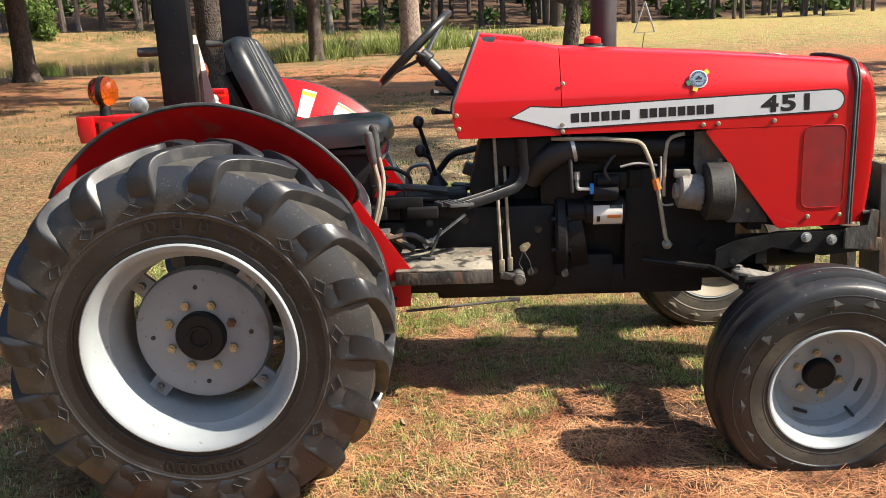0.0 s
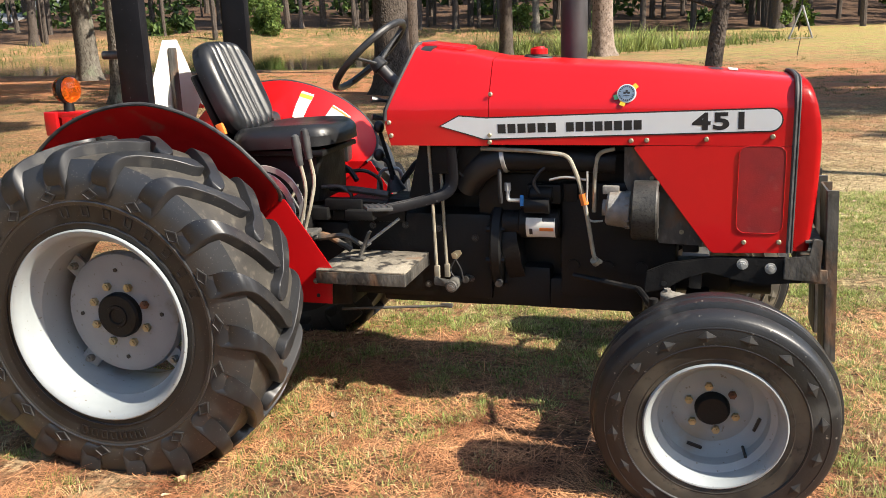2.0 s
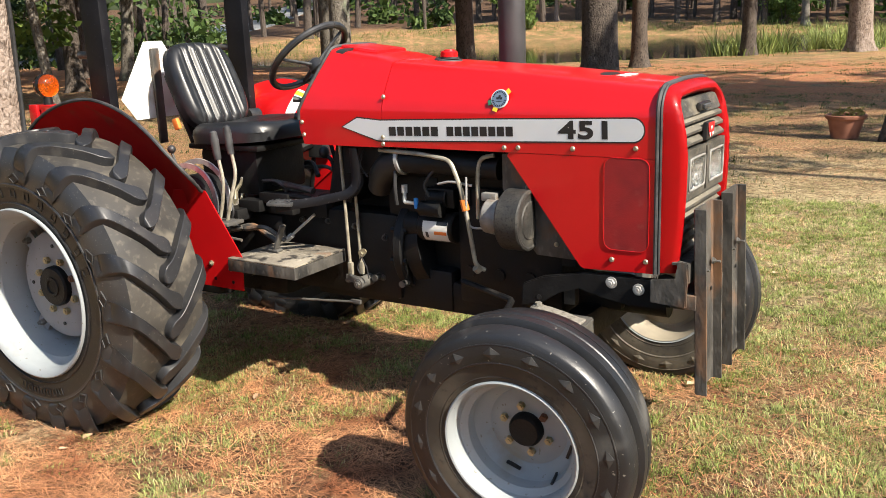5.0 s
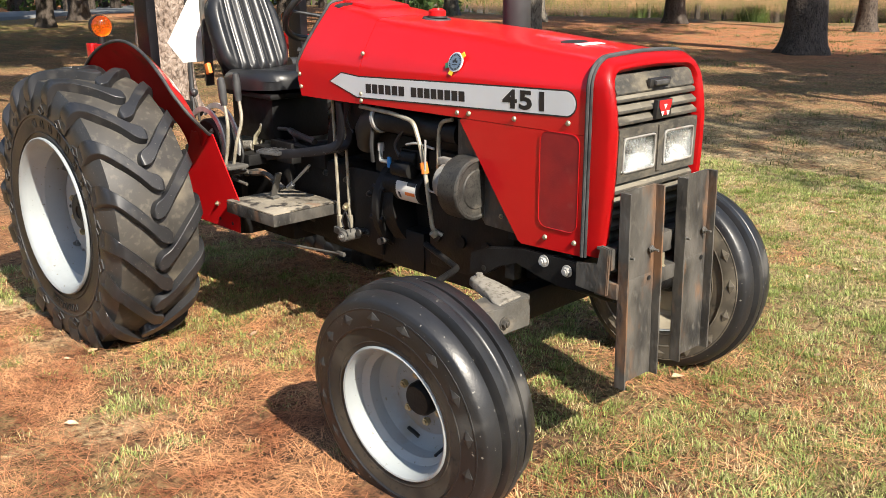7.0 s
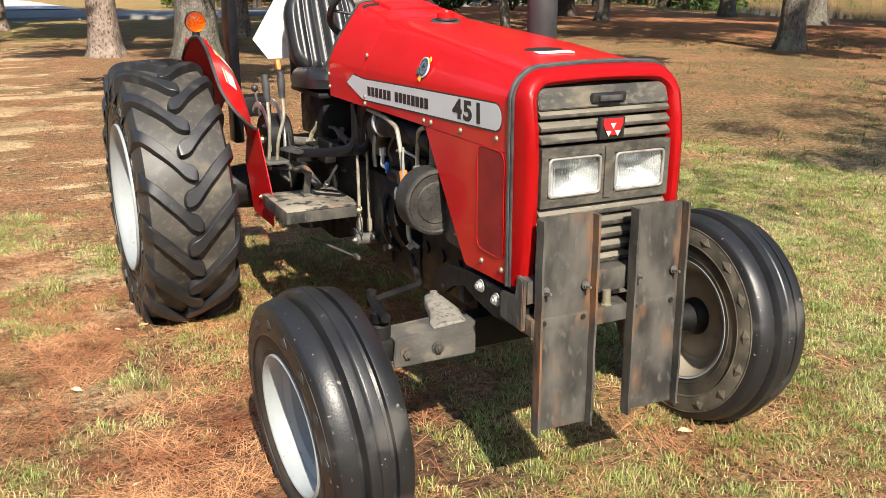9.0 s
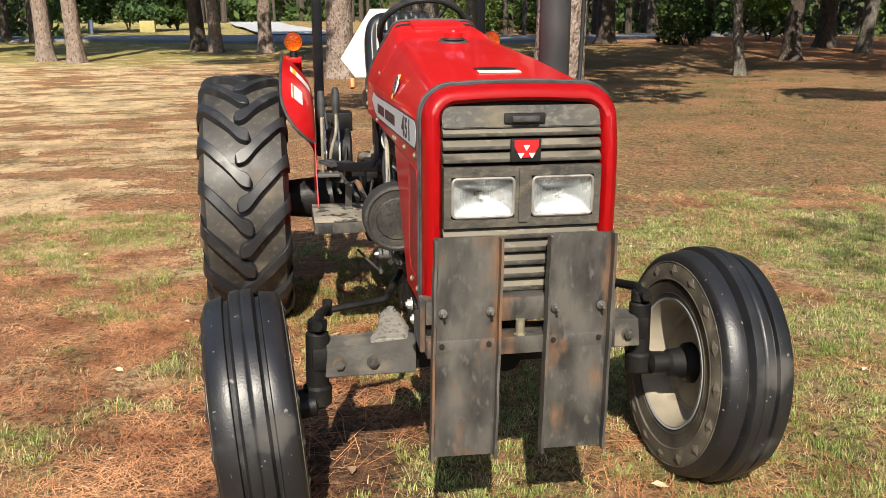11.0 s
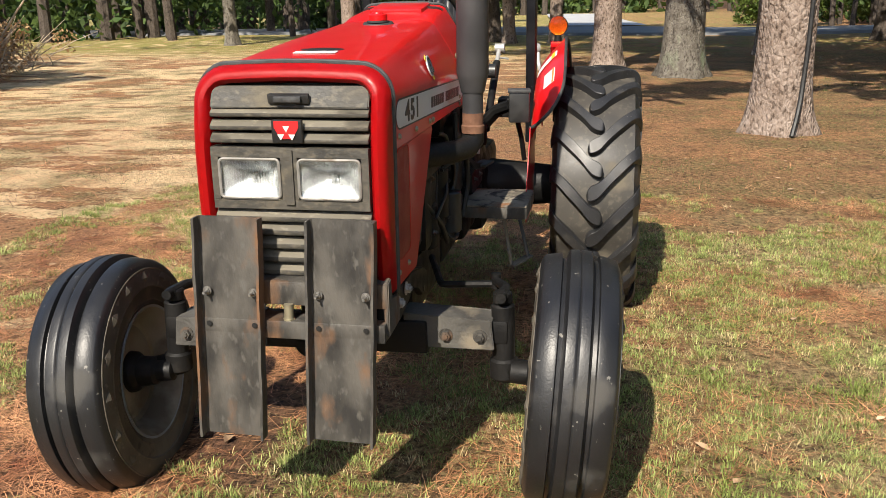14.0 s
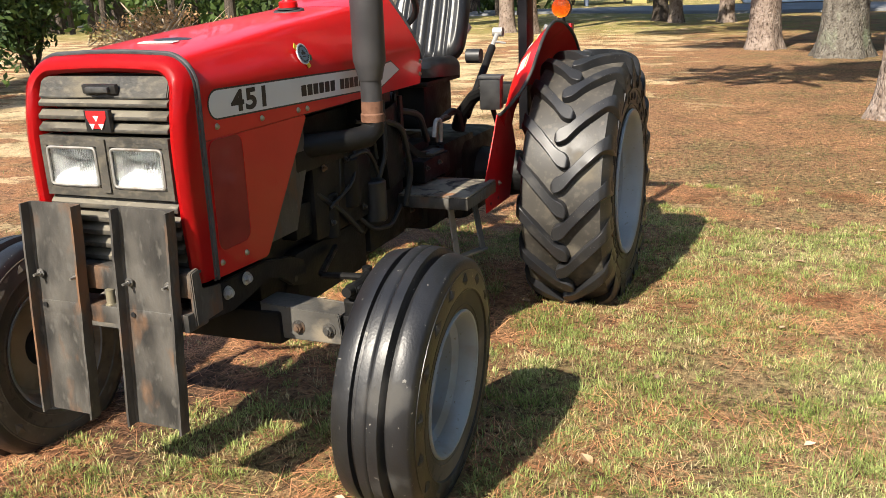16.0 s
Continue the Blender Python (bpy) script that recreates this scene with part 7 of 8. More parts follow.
part("box_lid", box(bmesh.new(), (0.366, 0.412, 1.060), (0.095, 0.105, 0.014), (0, 0, 8), 0.004), M["rubber_grey"], ctrl)
part("box_arm", tube(bmesh.new(), [(0.35, 0.37, 0.99), (0.30, 0.30, 0.96), (0.24, 0.22, 0.88), (0.20, 0.18, 0.80)], [0.028, 0.030, 0.032, 0.034], 10, 0), M["black_paint"], ctrl)
bm = tube(bmesh.new(), [(0.33, 0.40, 0.92), (0.30, 0.42, 0.82), (0.27, 0.43, 0.72)], 0.012, 8, 0)
part("box_stay", bm, M["black_paint"], ctrl)

# -- fenders --
def fender(sd):
    bm = bmesh.new()
    rings, edge = [], []

    def lip(deg):
        return float(np.interp(deg, (37, 37.3, 38, 39.5, 42, 47, 55, 70, 90, 120, 144), (0.585, 0.603, 0.624, 0.644, 0.661, 0.680, 0.695, 0.711, 0.733, 0.738, 0.724)))

    def flare(deg):
        f = 0.150 * math.sqrt(max(0.0, 1 - ((56 - deg) / 19) ** 2)) if deg < 56 else float(np.interp(deg, (56, 62, 90, 138, 144), (0.150, 0.150, 0.136, 0.140, 0.12)))
        return f

    cone = ((0.30, 0.0), (0.21, 0.0), (0.175, 0.03), (0.135, 0.14), (0.095, 0.34), (0.055, 0.60), (0.025, 0.82), (0.007, 0.95), (0.0, 1.0))

    def section(deg, push=0.0):
        """Radius and side of the sheet, moved by push towards its upper, inner face."""
        line = [(lip(deg) - a, 0.472 + flare(deg) * f) for a, f in cone]
        out = []
        for k, (r, y) in enumerate(line):
            p, q = line[max(k - 1, 0)], line[min(k + 1, len(line) - 1)]
            ln = math.hypot(q[0] - p[0], q[1] - p[1]) or 1
            out.append((r + push * (q[1] - p[1]) / ln, y - push * (q[0] - p[0]) / ln))
        return out

    degs = [37, 37.15, 37.3, 37.6, 38, 38.7, 39.5, 40.6, 42, 43.7, 45.7] + [48 + 2.4 * i for i in range(41)]
    for deg in degs:
        th = radians(deg)
        loop = section(deg) + section(deg, 0.006)[::-1]
        rings.append([(r * math.cos(th), sd * y, 0.548 + r * math.sin(th)) for r, y in loop])
        edge.append(rings[-1][len(cone) - 1])
    skin(bm, rings)
    ob = part("fender", bm, M["red"], tractor, "red sheet-metal fender with black rubber edge", 40)
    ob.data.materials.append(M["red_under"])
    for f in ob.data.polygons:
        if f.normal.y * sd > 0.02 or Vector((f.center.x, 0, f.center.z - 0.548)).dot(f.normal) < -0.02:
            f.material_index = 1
    bm = bmesh.new()
    tube(bm, edge, 0.0075, 8, 0)
    part("edge_trim", bm, M["rubber"], ob, "black rubber edge trim")
    bm = bmesh.new()
    plate(bm, [(0.30, 0.90), (0.487, 0.905), (0.535, 0.83), (0.664, 0.640), (0.655, 0.498), (0.33, 0.500), (0.22, 0.72)], "y", sd * 0.474, sd * 0.004, 0.001)
    part("fender_front", bm, M["red"], ob, "flat red front of the fender")
    for x, z in ((0.485, 0.60), (0.595, 0.588), (0.50, 0.535), (0.60, 0.53)):
        b = hexbolt(bmesh.new(), (x, sd * 0.479, z), (0, sd, 0), 0.008, 0.007) if z > 0.55 else cyl(bmesh.new(), (x, sd * 0.4785, z), (x, sd * 0.4795, z), 0.008, n=10)
        part("bolt" if z > 0.55 else "hole", b, M["zinc"] if z > 0.55 else M["ink"], ob)
    # two paper labels on the inner slope
    for th0, th1, r0, r1, col in ((75.0, 80.5, 0.150, 0.035, "yellow"), (57, 66, 0.090, 0.040, "orange")):
        for band in (0, 1):
            b = bmesh.new()
            rows = []
            for i in range(7):
                th = radians(th0 + (th1 - th0) * i / 6)
                deg = math.degrees(th)
                sec = section(deg, 0.0085 + 0.0015 * band)
                row = []
                for k in range(7):
                    a = r0 + (r1 - r0) * k / 6
                    if band:
                        a = r1 + (r0 - r1) * (0.22 - 0.14 * k / 6)
                    key = [-q[0] for q in cone]
                    r, y = float(np.interp(-a, key, [q[0] for q in sec])), float(np.interp(-a, key, [q[1] for q in sec]))
                    row.append((r * math.cos(th), sd * y, 0.548 + r * math.sin(th)))
                rows.append(row)
            skin(b, rows, closed=False)
            part("warning_label" if not band else "label_bar", b, M["white"] if not band else M[col], ob, "white paper label" if not band else "")
    # tail lamp bracket
    b = box(bmesh.new(), (-0.335, sd * 0.545, 1.238), (0.19, 0.06, 0.024), bevel=0.004)
    box(b, (-0.425, sd * 0.545, 1.205), (0.055, 0.085, 0.092), bevel=0.006)
    box(b, (-0.36, sd * 0.545, 1.212), (0.05, 0.06, 0.045), bevel=0.005)
    part("lamp_bracket", b, M["red"], ob, "red lamp bracket")
    b = box(bmesh.new(), (-0.455, sd * 0.545, 1.215), (0.008, 0.07, 0.07), bevel=0.003)
    part("tail_lamp", b, M["red_print"], ob)
    return ob


for sd in (-1, 1):
    fender(sd)
    cx, cy, cz = -0.365, sd * 0.545, 1.332
    bm = bmesh.new()
    cyl(bm, (cx, cy, 1.245), (cx, cy, 1.285), 0.022, 0.018, n=14)
    m = Matrix.Translation((cx, cy, cz))
    skin(bm, [[(cx + x, cy + r * math.cos(t), cz + r * math.sin(t)) for t in (2 * math.pi * i / 30 for i in range(30))] for x, r in ((-0.008, 0.045), (-0.008, 0.052), (0.008, 0.052), (0.008, 0.045))])
    lamp = part("indicator_lamp", bm, M["black_paint"], tractor, "round amber indicator lamp")
    for face in (-1, 1):
        bm = bmesh.new()
        skin(bm, [[(cx + face * x, cy + r * math.cos(t), cz + r * math.sin(t)) for t in (2 * math.pi * i / 30 for i in range(30))] for x, r in ((0.008, 0.050), (0.024, 0.048), (0.036, 0.040), (0.044, 0.026), (0.047, 0.010))])
        lens = part("amber_lens", bm, M["amber"], lamp, "amber plastic lens", 50)
        lens.visible_shadow = False
        bm = bmesh.new()
        skin(bm, [[(cx + face * x, cy + r * math.cos(t), cz + r * math.sin(t)) for t in (2 * math.pi * i / 20 for i in range(20))] for x, r in ((0.009, 0.044), (0.011, 0.044))])
        part("lamp_core", bm, M["amber_core"], lamp)
# small work lamp on the far fender
bm = bmesh.new()
cyl(bm, (-0.61, 0.43, 1.20), (-0.60, 0.39, 1.20), 0.026, 0.042, n=22)
tube(bm, [(-0.60, 0.42, 1.20), (-0.57, 0.43, 1.10), (-0.44, 0.47, 1.05)], 0.010, 8, 0.02)
wl = part("work_lamp", bm, M["steel"], tractor, "small round chrome work lamp")
bm = cyl(bmesh.new(), (-0.600, 0.3895, 1.20), (-0.598, 0.382, 1.20), 0.038, 0.026, n=22)
part("lens", bm, M["reflector"], wl)

# -- roll bar posts and seat --
for sd in (-1, 1):
    bm = box(bmesh.new(), (-0.133, sd * 0.425, 1.40), (0.122, 0.048, 1.30), (0, 0, 0), 0.010)
    post = part("rollbar_post", bm, M["post"], tractor, "black square steel roll bar post")
    bm = box(bmesh.new(), (-0.12, sd * 0.33, 0.93), (0.13, 0.14, 0.10), bevel=0.01)
    part("post_bracket", bm, M["black_paint"], post)
    b = bmesh.new()
    cyl(b, (-0.27, sd * 0.42, 1.455), (-0.18, sd * 0.42, 1.455), 0.017, n=14)
    part("bolt", b, M["black_iron"], post)
bm = box(bmesh.new(), (-0.135, 0, 2.075), (0.12, 0.92, 0.06), bevel=0.012)
part("rollbar_crossbar", bm, M["post"], tractor, "black steel roll bar cross tube")

bm = plate(bmesh.new(), [(-0.055, 1.502), (0.055, 1.502), (0.215, 1.249), (0.14, 1.150), (-0.14, 1.150), (-0.215, 1.249)], "x", -0.180, 0.004, 0.001)
sign = part("warning_triangle", bm, M["white"], tractor, "white back of a slow-vehicle triangle")
sign.location = (0, -0.09, 0)
bm = box(bmesh.new(), (-0.163, -0.10, 1.25), (0.016, 0.045, 0.44), bevel=0.004)
part("sign_stay", bm, M["black_iron"], tractor)


def cushion(name, w, h, t, place, ribs, label):
    """A padded cushion w across, h long and t thick, with soft ribs along h; its face looks to +z before it is placed."""
    bm = bmesh.new()
    nu, nv = 72, 28
    top, bot = [], []
    for j in range(nv + 1):
        v = -1 + 2 * j / nv
        rt, rb = [], []
        for i in range(nu + 1):
            u = -1 + 2 * i / nu
            e = max(abs(u) ** 4.5 + abs(v) ** 4.5, 1e-6)
            k = 1 / max(1, e ** (1 / 4.5) * 1.0)
            x, y = v * h / 2 * k * (1 - 0.05 * u * u), u * w / 2 * k * (1.0 - 0.10 * max(0, v) ** 2)
            edge = min(1.0, (1 - min(1, e)) * 1.8)
            puff = t * (0.45 + 0.55 * math.sqrt(max(0, edge)))
            if ribs and abs(u) < 0.68 and abs(v) < 0.86:
                puff += 0.017 * abs(math.sin(u * math.pi * 3.7)) ** 0.65 - 0.013
            puff += 0.018 * (u * u) * edge - 0.008 * edge
            rt.append((x, y, puff)), rb.append((x, y, 0.0))
        top.append(rt), bot.append(rb)
    skin(bm, top, closed=False), skin(bm, bot, closed=False)
    bmesh.ops.transform(bm, verts=bm.verts, matrix=place)
    edges = [e for e in bm.edges if e.is_boundary]
    bmesh.ops.bridge_loops(bm, edges=edges)
    return part(name, bm, M["vinyl"], tractor, label, 60)


seat_back = cushion("seat_back", 0.385, 0.42, 0.072, Matrix.Translation((0.034, -0.005, 1.284)) @ Matrix.Rotation(radians(66), 4, "Y") @ Matrix.Rotation(math.pi, 4, "Z"), True, "black vinyl seat back with pleats")
cushion("seat_cushion", 0.44, 0.47, 0.085, Matrix.Translation((0.345, -0.015, 1.060)) @ Matrix.Rotation(radians(-3), 4, "Y"), False, "black vinyl seat cushion")
# thin pale lines on the pleat ridges, standing in for their glint
for k in (-3, -2, -1, 0, 1, 2):
    bm = bmesh.new()
    m = Matrix.Translation((0.034, -0.005, 1.284)) @ Matrix.Rotation(radians(66), 4, "Y") @ Matrix.Rotation(math.pi, 4, "Z")
    y = (k + 0.5) * 0.0520
    tube(bm, [m @ Vector((x, y, 0.0670 + 0.002 * (1 - (x / 0.17) ** 2))) for x in (-0.155, -0.1, 0, 0.1, 0.155)], 0.0013, 6, 0)
    part("pleat_glint", bm, M["pleat_glint"], seat_back, "thin grey line painted as the glint of a pleat")
bm = box(bmesh.new(), (0.33, -0.02, 1.040), (0.42, 0.38, 0.025), bevel=0.01)
part("seat_pan", bm, M["black_paint"], tractor, "black steel seat pan")
bm = box(bmesh.new(), (0.33, -0.02, 0.93), (0.34, 0.32, 0.20), bevel=0.025)
part("seat_suspension", bm, M["black_paint"], tractor, "black suspension box under the seat")
bm = box(bmesh.new(), (0.02, -0.02, 1.19), (0.03, 0.26, 0.36), (0, -24, 0), 0.012)
part("seat_hinge", bm, M["black_paint"], tractor, "black seat back bracket")
bm = box(bmesh.new(), (0.13, -0.27, 1.145), (0.03, 0.02, 0.05), (0, -20, 0), 0.005)
part("seat_tag", bm, M["orange"], tractor)
bm = cyl(bmesh.new(), (0.10, 0.20, 1.13), (0.10, 0.27, 1.13), 0.035, n=14)
part("seat_knob", bm, M["plastic"], tractor)

# -- steering --
C, axis = Vector((0.685, 0.0, 1.415)), Vector((-0.685, 0, 0.729)).normalized()
e1 = Vector((0.729, 0, 0.685)).normalized()
e2 = Vector((0, 1, 0))
bm = bmesh.new()
ring = [C + e1 * (0.187 * math.cos(t)) + e2 * (0.187 * math.sin(t)) for t in (2 * math.pi * i / 40 for i in range(41))]
tube(bm, ring, 0.0145, 10, 0)
swheel = part("steering_wheel", bm, M["plastic"], tractor, "black plastic steering wheel")
hub = C - axis * 0.045
for a in (90, 210, 330):
    d = e1 * math.cos(radians(a + 60)) + e2 * math.sin(radians(a + 60))
    bm = tube(bmesh.new(), [hub + d * 0.02, C + d * 0.10 - axis * 0.022, C + d * 0.186], [0.014, 0.011, 0.010], 8, 0, 0.6)
    part("spoke", bm, M["rubber_grey"], swheel)
bm = cyl(bmesh.new(), hub - axis * 0.03, hub + axis * 0.018, 0.036, 0.030, n=20, chamfer=0.005)
part("wheel_hub", bm, M["plastic"], swheel)
bm = cyl(bmesh.new(), hub - axis * 0.02, hub - axis * 0.24, 0.024, n=16)
part("steering_column", bm, M["muffler"], tractor, "grey steering column")
for sd, z in ((-1, 1.235), (-1, 1.165), (1, 1.24)):
    bm = tube(bmesh.new(), [(0.88, sd * 0.11, z), (0.80, sd * 0.17, z + 0.01), (0.755, sd * 0.20, z + 0.02)], [0.006, 0.006, 0.014], 8, 0)
    part("dash_lever", bm, M["plastic"], tractor)

# -- levers --
for y0, y1, dx, dz in ((-0.445, -0.445, 0.0, 0.0), (-0.380, -0.410, 0.010, 0.015)):
    bm = tube(bmesh.new(), [(0.545 + dx, y0, 1.048 + dz), (0.565 + dx, y0, 0.95 + dz), (0.553 + dx, y1, 0.87), (0.515 + dx, y1, 0.755)], 0.0075, 8, 0.04)
    lever = part("control_lever", bm, M["brass"], tractor, "bent zinc control lever with black grip")
    bm = tube(bmesh.new(), [(0.546 + dx, y0, 1.030 + dz), (0.541 + dx, y0, 1.060 + dz), (0.536 + dx, y0, 1.11 + dz), (0.532 + dx, y0, 1.140 + dz), (0.531 + dx, y0, 1.147 + dz)], [0.014, 0.016, 0.0175, 0.015, 0.008], 12, 0)
    part("grip", bm, M["rubber"], lever, "black rubber grip")
for dx, zt, y in ((0.0, 1.10, 0.09), (0.005, 0.985, 0.06)):
    bm = tube(bmesh.new(), [(0.748, y, 0.86), (0.715 + dx, y, 0.97), (0.678 + dx, y, zt)], 0.009, 8, 0.05)
    lever = part("gear_lever", bm, M["black_paint"], tractor, "black gear lever with round knob")
    bm = bmesh.new()
    bmesh.ops.create_uvsphere(bm, u_segments=16, v_segments=10, radius=0.024, matrix=Matrix.Translation((0.677 + dx, y, zt + 0.012)) @ Matrix.Diagonal((1, 1, 1.15, 1)))
    part("knob", bm, M["plastic"], lever)
bm = cyl(bmesh.new(), (0.748, 0.075, 0.84), (0.735, 0.075, 0.905), 0.045, 0.016, n=16)
part("lever_boot", bm, M["rubber"], tractor)
bm = box(bmesh.new(), (0.89, 0.12, 0.90), (0.07, 0.06, 0.05), (0, 20, 0), 0.01)
tube(bm, [(0.90, 0.12, 0.90), (0.99, 0.14, 0.88), (1.05, 0.15, 0.78)], 0.014, 8, 0.02)
part("clutch_pedal", bm, M["black_iron"], tractor, "black clutch pedal")
# lift quadrant: two bright arcs and bits of linkage beside the seat
for y, r in ((-0.430, 0.150), (-0.365, 0.160)):
    bm = bmesh.new()
    rings = []
    for i in range(25):
        t = radians(-15 + 150 * i / 24)
        rings.append([(0.345 + q * math.cos(t), y + w, 0.845 + q * math.sin(t)) for q, w in ((r - 0.011, -0.004), (r + 0.011, -0.004), (r + 0.011, 0.004), (r - 0.011, 0.004))])
    part("quadrant", skin(bm, rings), M["steel"], tractor, "bright curved lift quadrant")
bm = cyl(bmesh.new(), (0.325, -0.415, 0.83), (0.325, -0.30, 0.83), 0.118, n=32, chamfer=0.01)
drum = part("quadrant_drum", bm, M["black_paint"], tractor, "black round control drum")
part("drum_bolt", hexbolt(bmesh.new(), (0.325, -0.415, 0.83), (0, -1, 0), 0.014, 0.012), M["zinc"], drum)
part("drum_bolt", hexbolt(bmesh.new(), (0.375, -0.415, 0.90), (0, -1, 0), 0.008, 0.008), M["grey_bolt"], drum)
part("linkage", box(bmesh.new(), (0.50, -0.42, 0.762), (0.17, 0.10, 0.016), (0, -3, 0), 0.004), M["axle"], tractor, "dusty lever bracket")
bm = cyl(bmesh.new(), (0.14, -0.225, 0.775), (0.375, -0.20, 0.805), 0.026, n=18, chamfer=0.004)
part("lift_shaft", bm, M["grey_iron"], tractor, "pale dusty lift shaft")
for dy in (0.0, 0.042):
    bm = tube(bmesh.new(), [(0.366, -0.212 + dy, 0.785), (0.385, -0.208 + dy, 0.815), (0.378, -0.196 + dy, 0.850), (0.396, -0.180 + dy, 0.880), (0.404, -0.172 + dy, 0.905)], [0.010, 0.012, 0.012, 0.011, 0.012], 8, 0, 0.7)
    part("fork_link", bm, M["zinc"], tractor, "zinc-plated fork link")
part("fork_pin", cyl(bmesh.new(), (0.404, -0.182, 0.902), (0.404, -0.118, 0.902), 0.008, n=10), M["steel"], tractor)
for pts, r in (([(0.40, -0.15, 0.885), (0.58, -0.15, 0.90), (0.63, -0.15, 0.87), (0.63, -0.15, 0.83)], 0.008), ([(0.35, 0.22, 0.89), (0.55, 0.24, 0.90), (0.62, 0.24, 0.86), (0.62, 0.24, 0.80)], 0.009),
               ([(0.46, -0.36, 0.75), (0.55, -0.34, 0.72), (0.66, -0.33, 0.74), (0.74, -0.30, 0.68)], 0.010), ([(0.44, -0.30, 0.70), (0.56, -0.29, 0.73), (0.66, -0.26, 0.66)], 0.013), ([(0.52, -0.10, 0.88), (0.66, -0.16, 0.885), (0.80, -0.17, 0.87)], 0.015)):
    part("linkage", tube(bmesh.new(), pts, r, 8, 0.03), M["black_iron"], tractor, "black linkage rod")
for x, y, z, sx, sy, sz in ((0.62, -0.20, 0.835, 0.16, 0.05, 0.045), (0.50, -0.22, 0.80, 0.12, 0.06, 0.05), (0.70, -0.24, 0.80, 0.12, 0.05, 0.04), (0.44, -0.26, 0.765, 0.10, 0.10, 0.05)):
    part("valve_block", box(bmesh.new(), (x, y, z), (sx, sy, sz), bevel=0.006), M["black_paint"], tractor, "black valve block")
# top link stowed on the left behind the seat
bm = tube(bmesh.new(), [(0.24, 0.24, 0.86), (-0.14, 0.245, 1.155)], 0.019, 12, 0)
link = part("top_link", bm, M["black_paint"], tractor, "black turnbuckle top link with steel ends")
bm = tube(bmesh.new(), [(-0.13, 0.245, 1.15), (-0.215, 0.248, 1.215)], 0.012, 10, 0)
cyl(bm, (-0.225, 0.225, 1.223), (-0.225, 0.275, 1.223), 0.024, n=16)
tube(bm, [(-0.16, 0.245, 1.18), (-0.19, 0.30, 1.17)], 0.006, 6, 0)
part("link_end", bm, M["steel"], link)

# -- exhaust --
bm = bmesh.new()
EX = (1.473, 0.36)
skin(bm, [[(EX[0] + r * math.cos(t), EX[1] + r * math.sin(t), z) for t in (2 * math.pi * i / 28 for i in range(28))] for z, r in ((1.160, 0.040), (1.205, 0.050), (1.225, 0.056), (1.95, 0.056), (1.975, 0.046), (1.985, 0.030), (2.05, 0.028))])
muf = part("muffler", bm, M["muffler"], tractor, "tall matt black exhaust muffler")
bm = bmesh.new()
skin(bm, [[(EX[0] + r * math.cos(t), EX[1] + r * math.sin(t), z) for t in (2 * math.pi * i / 24 for i in range(24))] for z, r in ((1.085, 0.0365), (1.162, 0.0365))])
part("muffler_neck", bm, M["muffler"], muf)
bm = bmesh.new()
skin(bm, [[(EX[0] + r * math.cos(t), EX[1] + r * math.sin(t), z) for t in (2 * math.pi * i / 24 for i in range(24))] for z, r in ((1.02, 0.040), (1.045, 0.041), (1.05, 0.037), (1.09, 0.037))])
part("exhaust_collar", bm, M["rust"], muf, "rusty exhaust collar")
bm = tube(bmesh.new(), [(EX[0], EX[1], 1.03), (EX[0], EX[1] - 0.002, 0.995), (EX[0] + 0.03, EX[1] - 0.015, 0.972), (EX[0] + 0.1, EX[1] - 0.05, 0.968), (EX[0] + 0.28, EX[1] - 0.18, 0.968)], [0.040, 0.041, 0.040, 0.039, 0.042], 16, 0)
part("exhaust_elbow", bm, M["black_paint"], tractor, "black exhaust elbow")
bm = box(bmesh.new(), (1.60, 0.19, 0.93), (0.42, 0.10, 0.09), bevel=0.02)
cyl(bm, (1.42, 0.21, 0.70), (1.42, 0.21, 0.88), 0.05, n=20, chamfer=0.006)
cyl(bm, (1.56, 0.20, 0.62), (1.56, 0.20, 0.78), 0.045, n=20, chamfer=0.006)
box(bm, (1.70, 0.17, 0.72), (0.16, 0.08, 0.12), bevel=0.015)
part("manifold", bm, M["black_paint"], tractor, "black exhaust manifold and filters")
for pts, r, mat in (([(1.35, 0.22, 0.95), (1.45, 0.26, 0.80), (1.62, 0.25, 0.74)], 0.007, "hose"), ([(1.15, 0.24, 1.05), (1.16, 0.25, 0.85), (1.25, 0.22, 0.66)], 0.011, "hose"), ([(0.95, 0.20, 1.05), (0.97, 0.21, 0.9), (0.9, 0.20, 0.72)], 0.008, "hose"), ([(1.30, 0.20, 0.99), (1.21, 0.22, 0.97), (1.18, 0.22, 0.83)], 0.008, "hose"), ([(1.52, 0.22, 0.62), (1.50, 0.23, 0.80), (1.49, 0.23, 0.92)], 0.005, "hose")):
    part("pipe", tube(bmesh.new(), pts, r, 8, 0.04), M[mat], tractor)

# left side under the cowl: clutch pedal bracket, hoses and bent rods
bm = box(bmesh.new(), (1.06, 0.19, 0.86), (0.16, 0.10, 0.32), (0, 10, 0), 0.015)
part("pedal_bracket", bm, M["black_paint"], tractor, "black pedal bracket under the cowl")
bm = box(bmesh.new(), (0.66, 0.20, 0.70), (0.30, 0.12, 0.10), bevel=0.02)
part("valve_housing", bm, M["black_paint"], tractor, "black hydraulic valve housing")
bm = cyl(bmesh.new(), (1.24, 0.23, 0.60), (1.24, 0.23, 0.76), 0.048, n=22, chamfer=0.006)
part("oil_filter", bm, M["plastic"], tractor, "black oil filter")
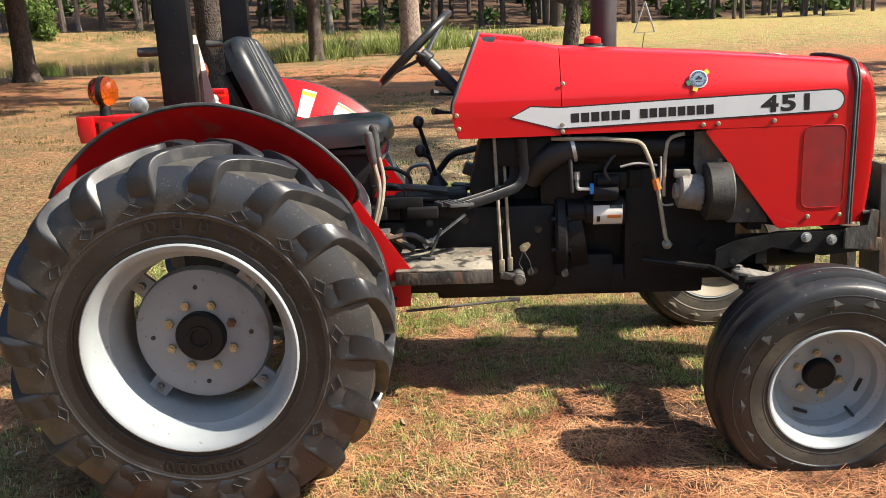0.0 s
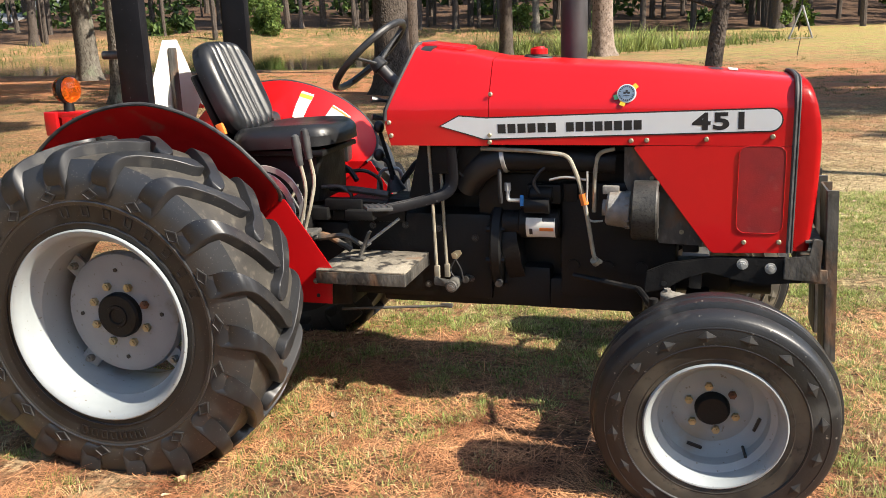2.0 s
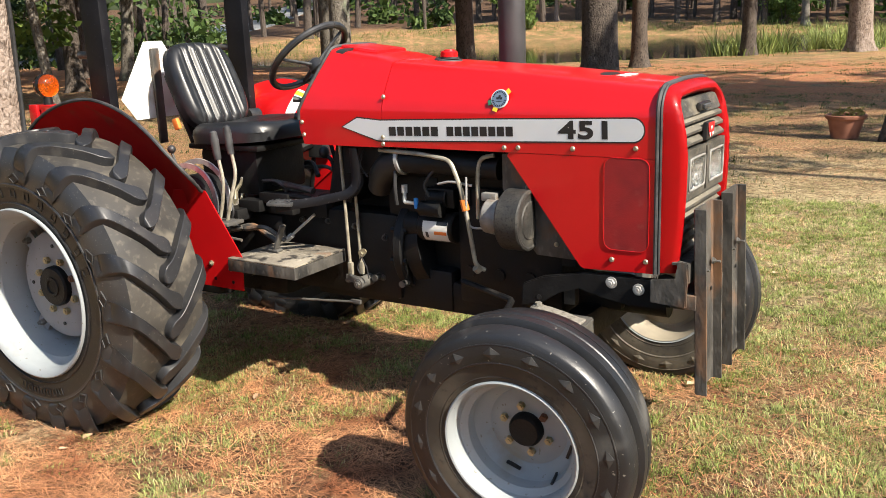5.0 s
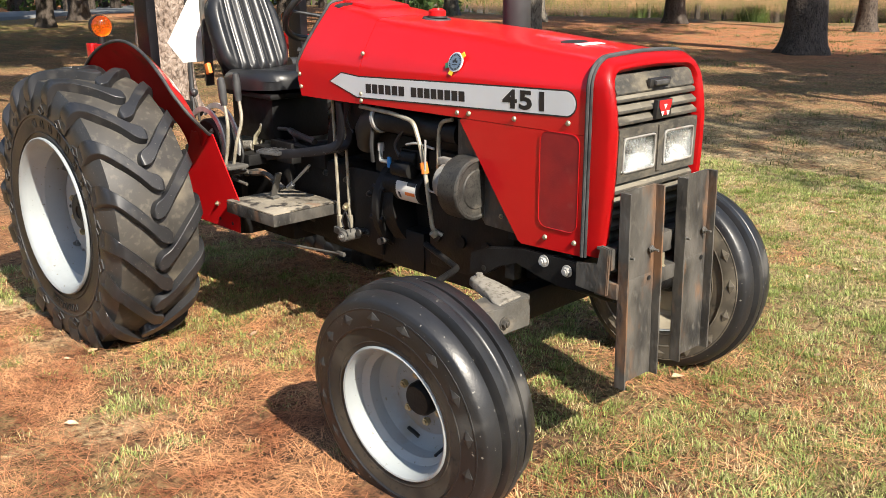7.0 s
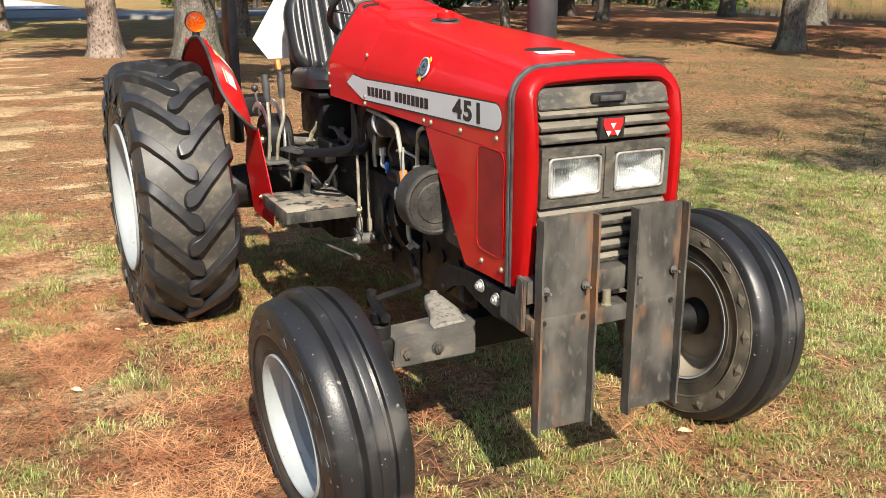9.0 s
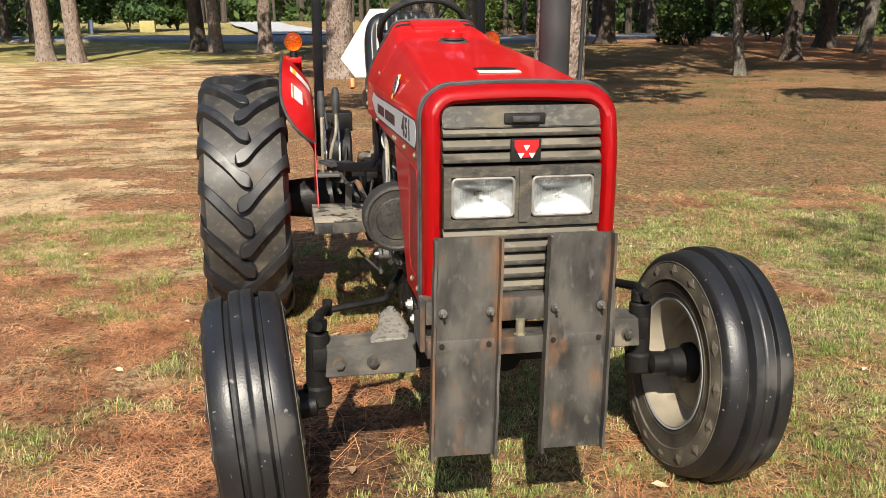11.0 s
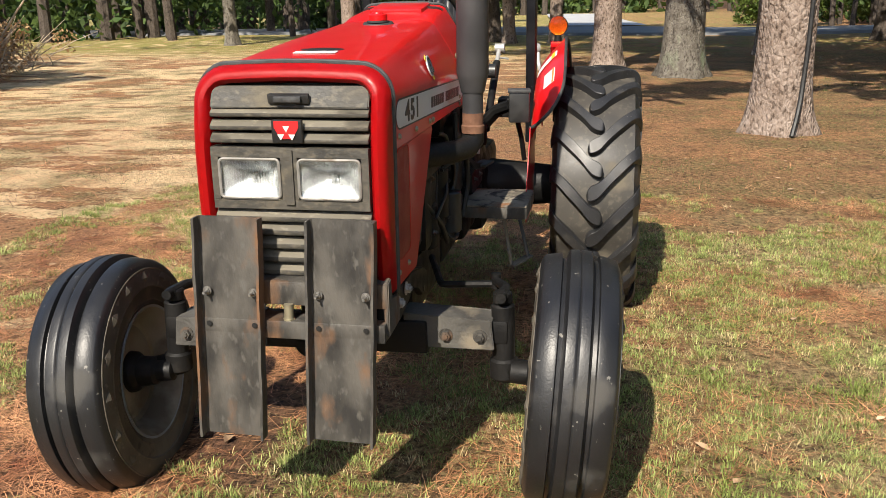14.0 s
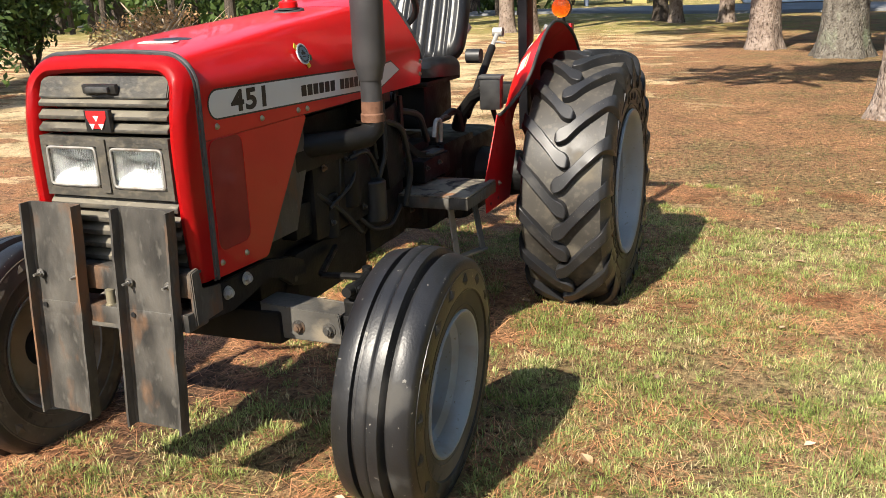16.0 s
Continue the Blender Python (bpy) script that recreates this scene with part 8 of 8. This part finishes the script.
bm = strap([(1.00, 0.245, 1.05), (1.005, 0.25, 0.88), (0.93, 0.28, 0.80), (0.84, 0.31, 0.79)], 0.014, 0.007)
part("clutch_arm", bm, M["post"], tractor, "black clutch pedal arm")
part("clutch_pad", box(bmesh.new(), (0.845, 0.312, 0.80), (0.09, 0.06, 0.012), (0, 4, -15), 0.004), M["rubber"], tractor)
for pts, r, mat in (([(0.60, 0.25, 0.80), (0.61, 0.26, 0.90), (0.70, 0.27, 0.91), (0.72, 0.27, 0.84)], 0.009, "steel"),
                    ([(0.92, 0.20, 0.98), (0.80, 0.24, 0.95), (0.70, 0.23, 0.82)], 0.014, "hose"), ([(1.15, 0.22, 0.98), (1.02, 0.26, 0.93), (0.95, 0.26, 0.74), (0.98, 0.24, 0.60)], 0.012, "hose"),
                    ([(1.36, 0.20, 0.66), (1.30, 0.25, 0.58), (1.12, 0.24, 0.55), (0.98, 0.22, 0.60)], 0.009, "hose"), ([(0.52, 0.20, 0.86), (0.46, 0.24, 0.92), (0.36, 0.25, 0.90), (0.30, 0.24, 0.80)], 0.012, "hose"),
                    ([(1.44, 0.24, 0.88), (1.36, 0.27, 0.90), (1.28, 0.26, 0.84), (1.22, 0.24, 0.78)], 0.007, "hose"), ([(1.66, 0.22, 0.80), (1.52, 0.25, 0.70), (1.40, 0.25, 0.60)], 0.010, "hose")):
    part("hose" if mat == "hose" else "bent_rod", tube(bmesh.new(), pts, r, 8, 0.04), M[mat], tractor)
# castings that close the left flank between gearbox, seat and engine
for nm, c, d in (("lift_cover", (0.28, 0.06, 0.69), (0.40, 0.32, 0.16)), ("gear_cover", (0.66, 0.08, 0.70), (0.42, 0.24, 0.12)), ("clutch_casing", (1.06, 0.08, 0.66), (0.34, 0.24, 0.40)), ("pump_casing", (1.46, 0.16, 0.78), (0.44, 0.14, 0.30)), ("sump_side", (1.52, 0.12, 0.52), (0.52, 0.16, 0.20))):
    part(nm, box(bmesh.new(), c, d, bevel=0.025), M["black_paint"], gb if c[0] < 1.2 else engine)
for x, y, z in ((0.52, 0.205, 0.72), (0.66, 0.265, 0.72), (0.80, 0.265, 0.72), (0.95, 0.205, 0.78), (1.14, 0.205, 0.78), (1.30, 0.235, 0.88), (1.46, 0.235, 0.88), (1.62, 0.235, 0.88), (1.34, 0.235, 0.68), (1.58, 0.235, 0.68)):
    part("bolt", hexbolt(bmesh.new(), (x, y, z), (0, 1, 0), 0.009, 0.010), M["black_iron"], gb if x < 1.2 else engine)
# small levers and castings beside the lift quadrant
bm = tube(bmesh.new(), [(0.255, -0.405, 0.93), (0.262, -0.415, 1.0), (0.250, -0.420, 1.045)], 0.006, 8, 0.02)
lever = part("small_lever", bm, M["axle"], tractor, "short dark lever with a round knob")
bm = bmesh.new()
bmesh.ops.create_uvsphere(bm, u_segments=14, v_segments=9, radius=0.018, matrix=Matrix.Translation((0.250, -0.420, 1.058)))
part("knob", bm, M["plastic"], lever)
for pts, r, m_ in (([(0.42, -0.41, 0.735), (0.50, -0.40, 0.725), (0.56, -0.36, 0.735)], 0.009, "axle"), ([(0.40, -0.37, 0.72), (0.47, -0.38, 0.69), (0.56, -0.37, 0.68)], 0.007, "axle"),
                   ([(0.28, -0.40, 0.70), (0.36, -0.41, 0.735), (0.44, -0.42, 0.715)], 0.008, "steel"), ([(0.22, -0.38, 0.95), (0.30, -0.40, 0.99), (0.38, -0.40, 0.98)], 0.007, "hose"), ([(0.45, -0.33, 0.88), (0.50, -0.34, 0.80), (0.47, -0.35, 0.70)], 0.006, "hose"),
                   ([(0.60, -0.20, 0.845), (0.70, -0.20, 0.85), (0.80, -0.19, 0.84)], 0.012, "black_paint"), ([(0.56, -0.16, 0.83), (0.66, -0.155, 0.835), (0.76, -0.15, 0.83)], 0.009, "black_paint")):
    part("linkage", tube(bmesh.new(), pts, r, 8, 0.02), M[m_], tractor, "worn linkage rod")
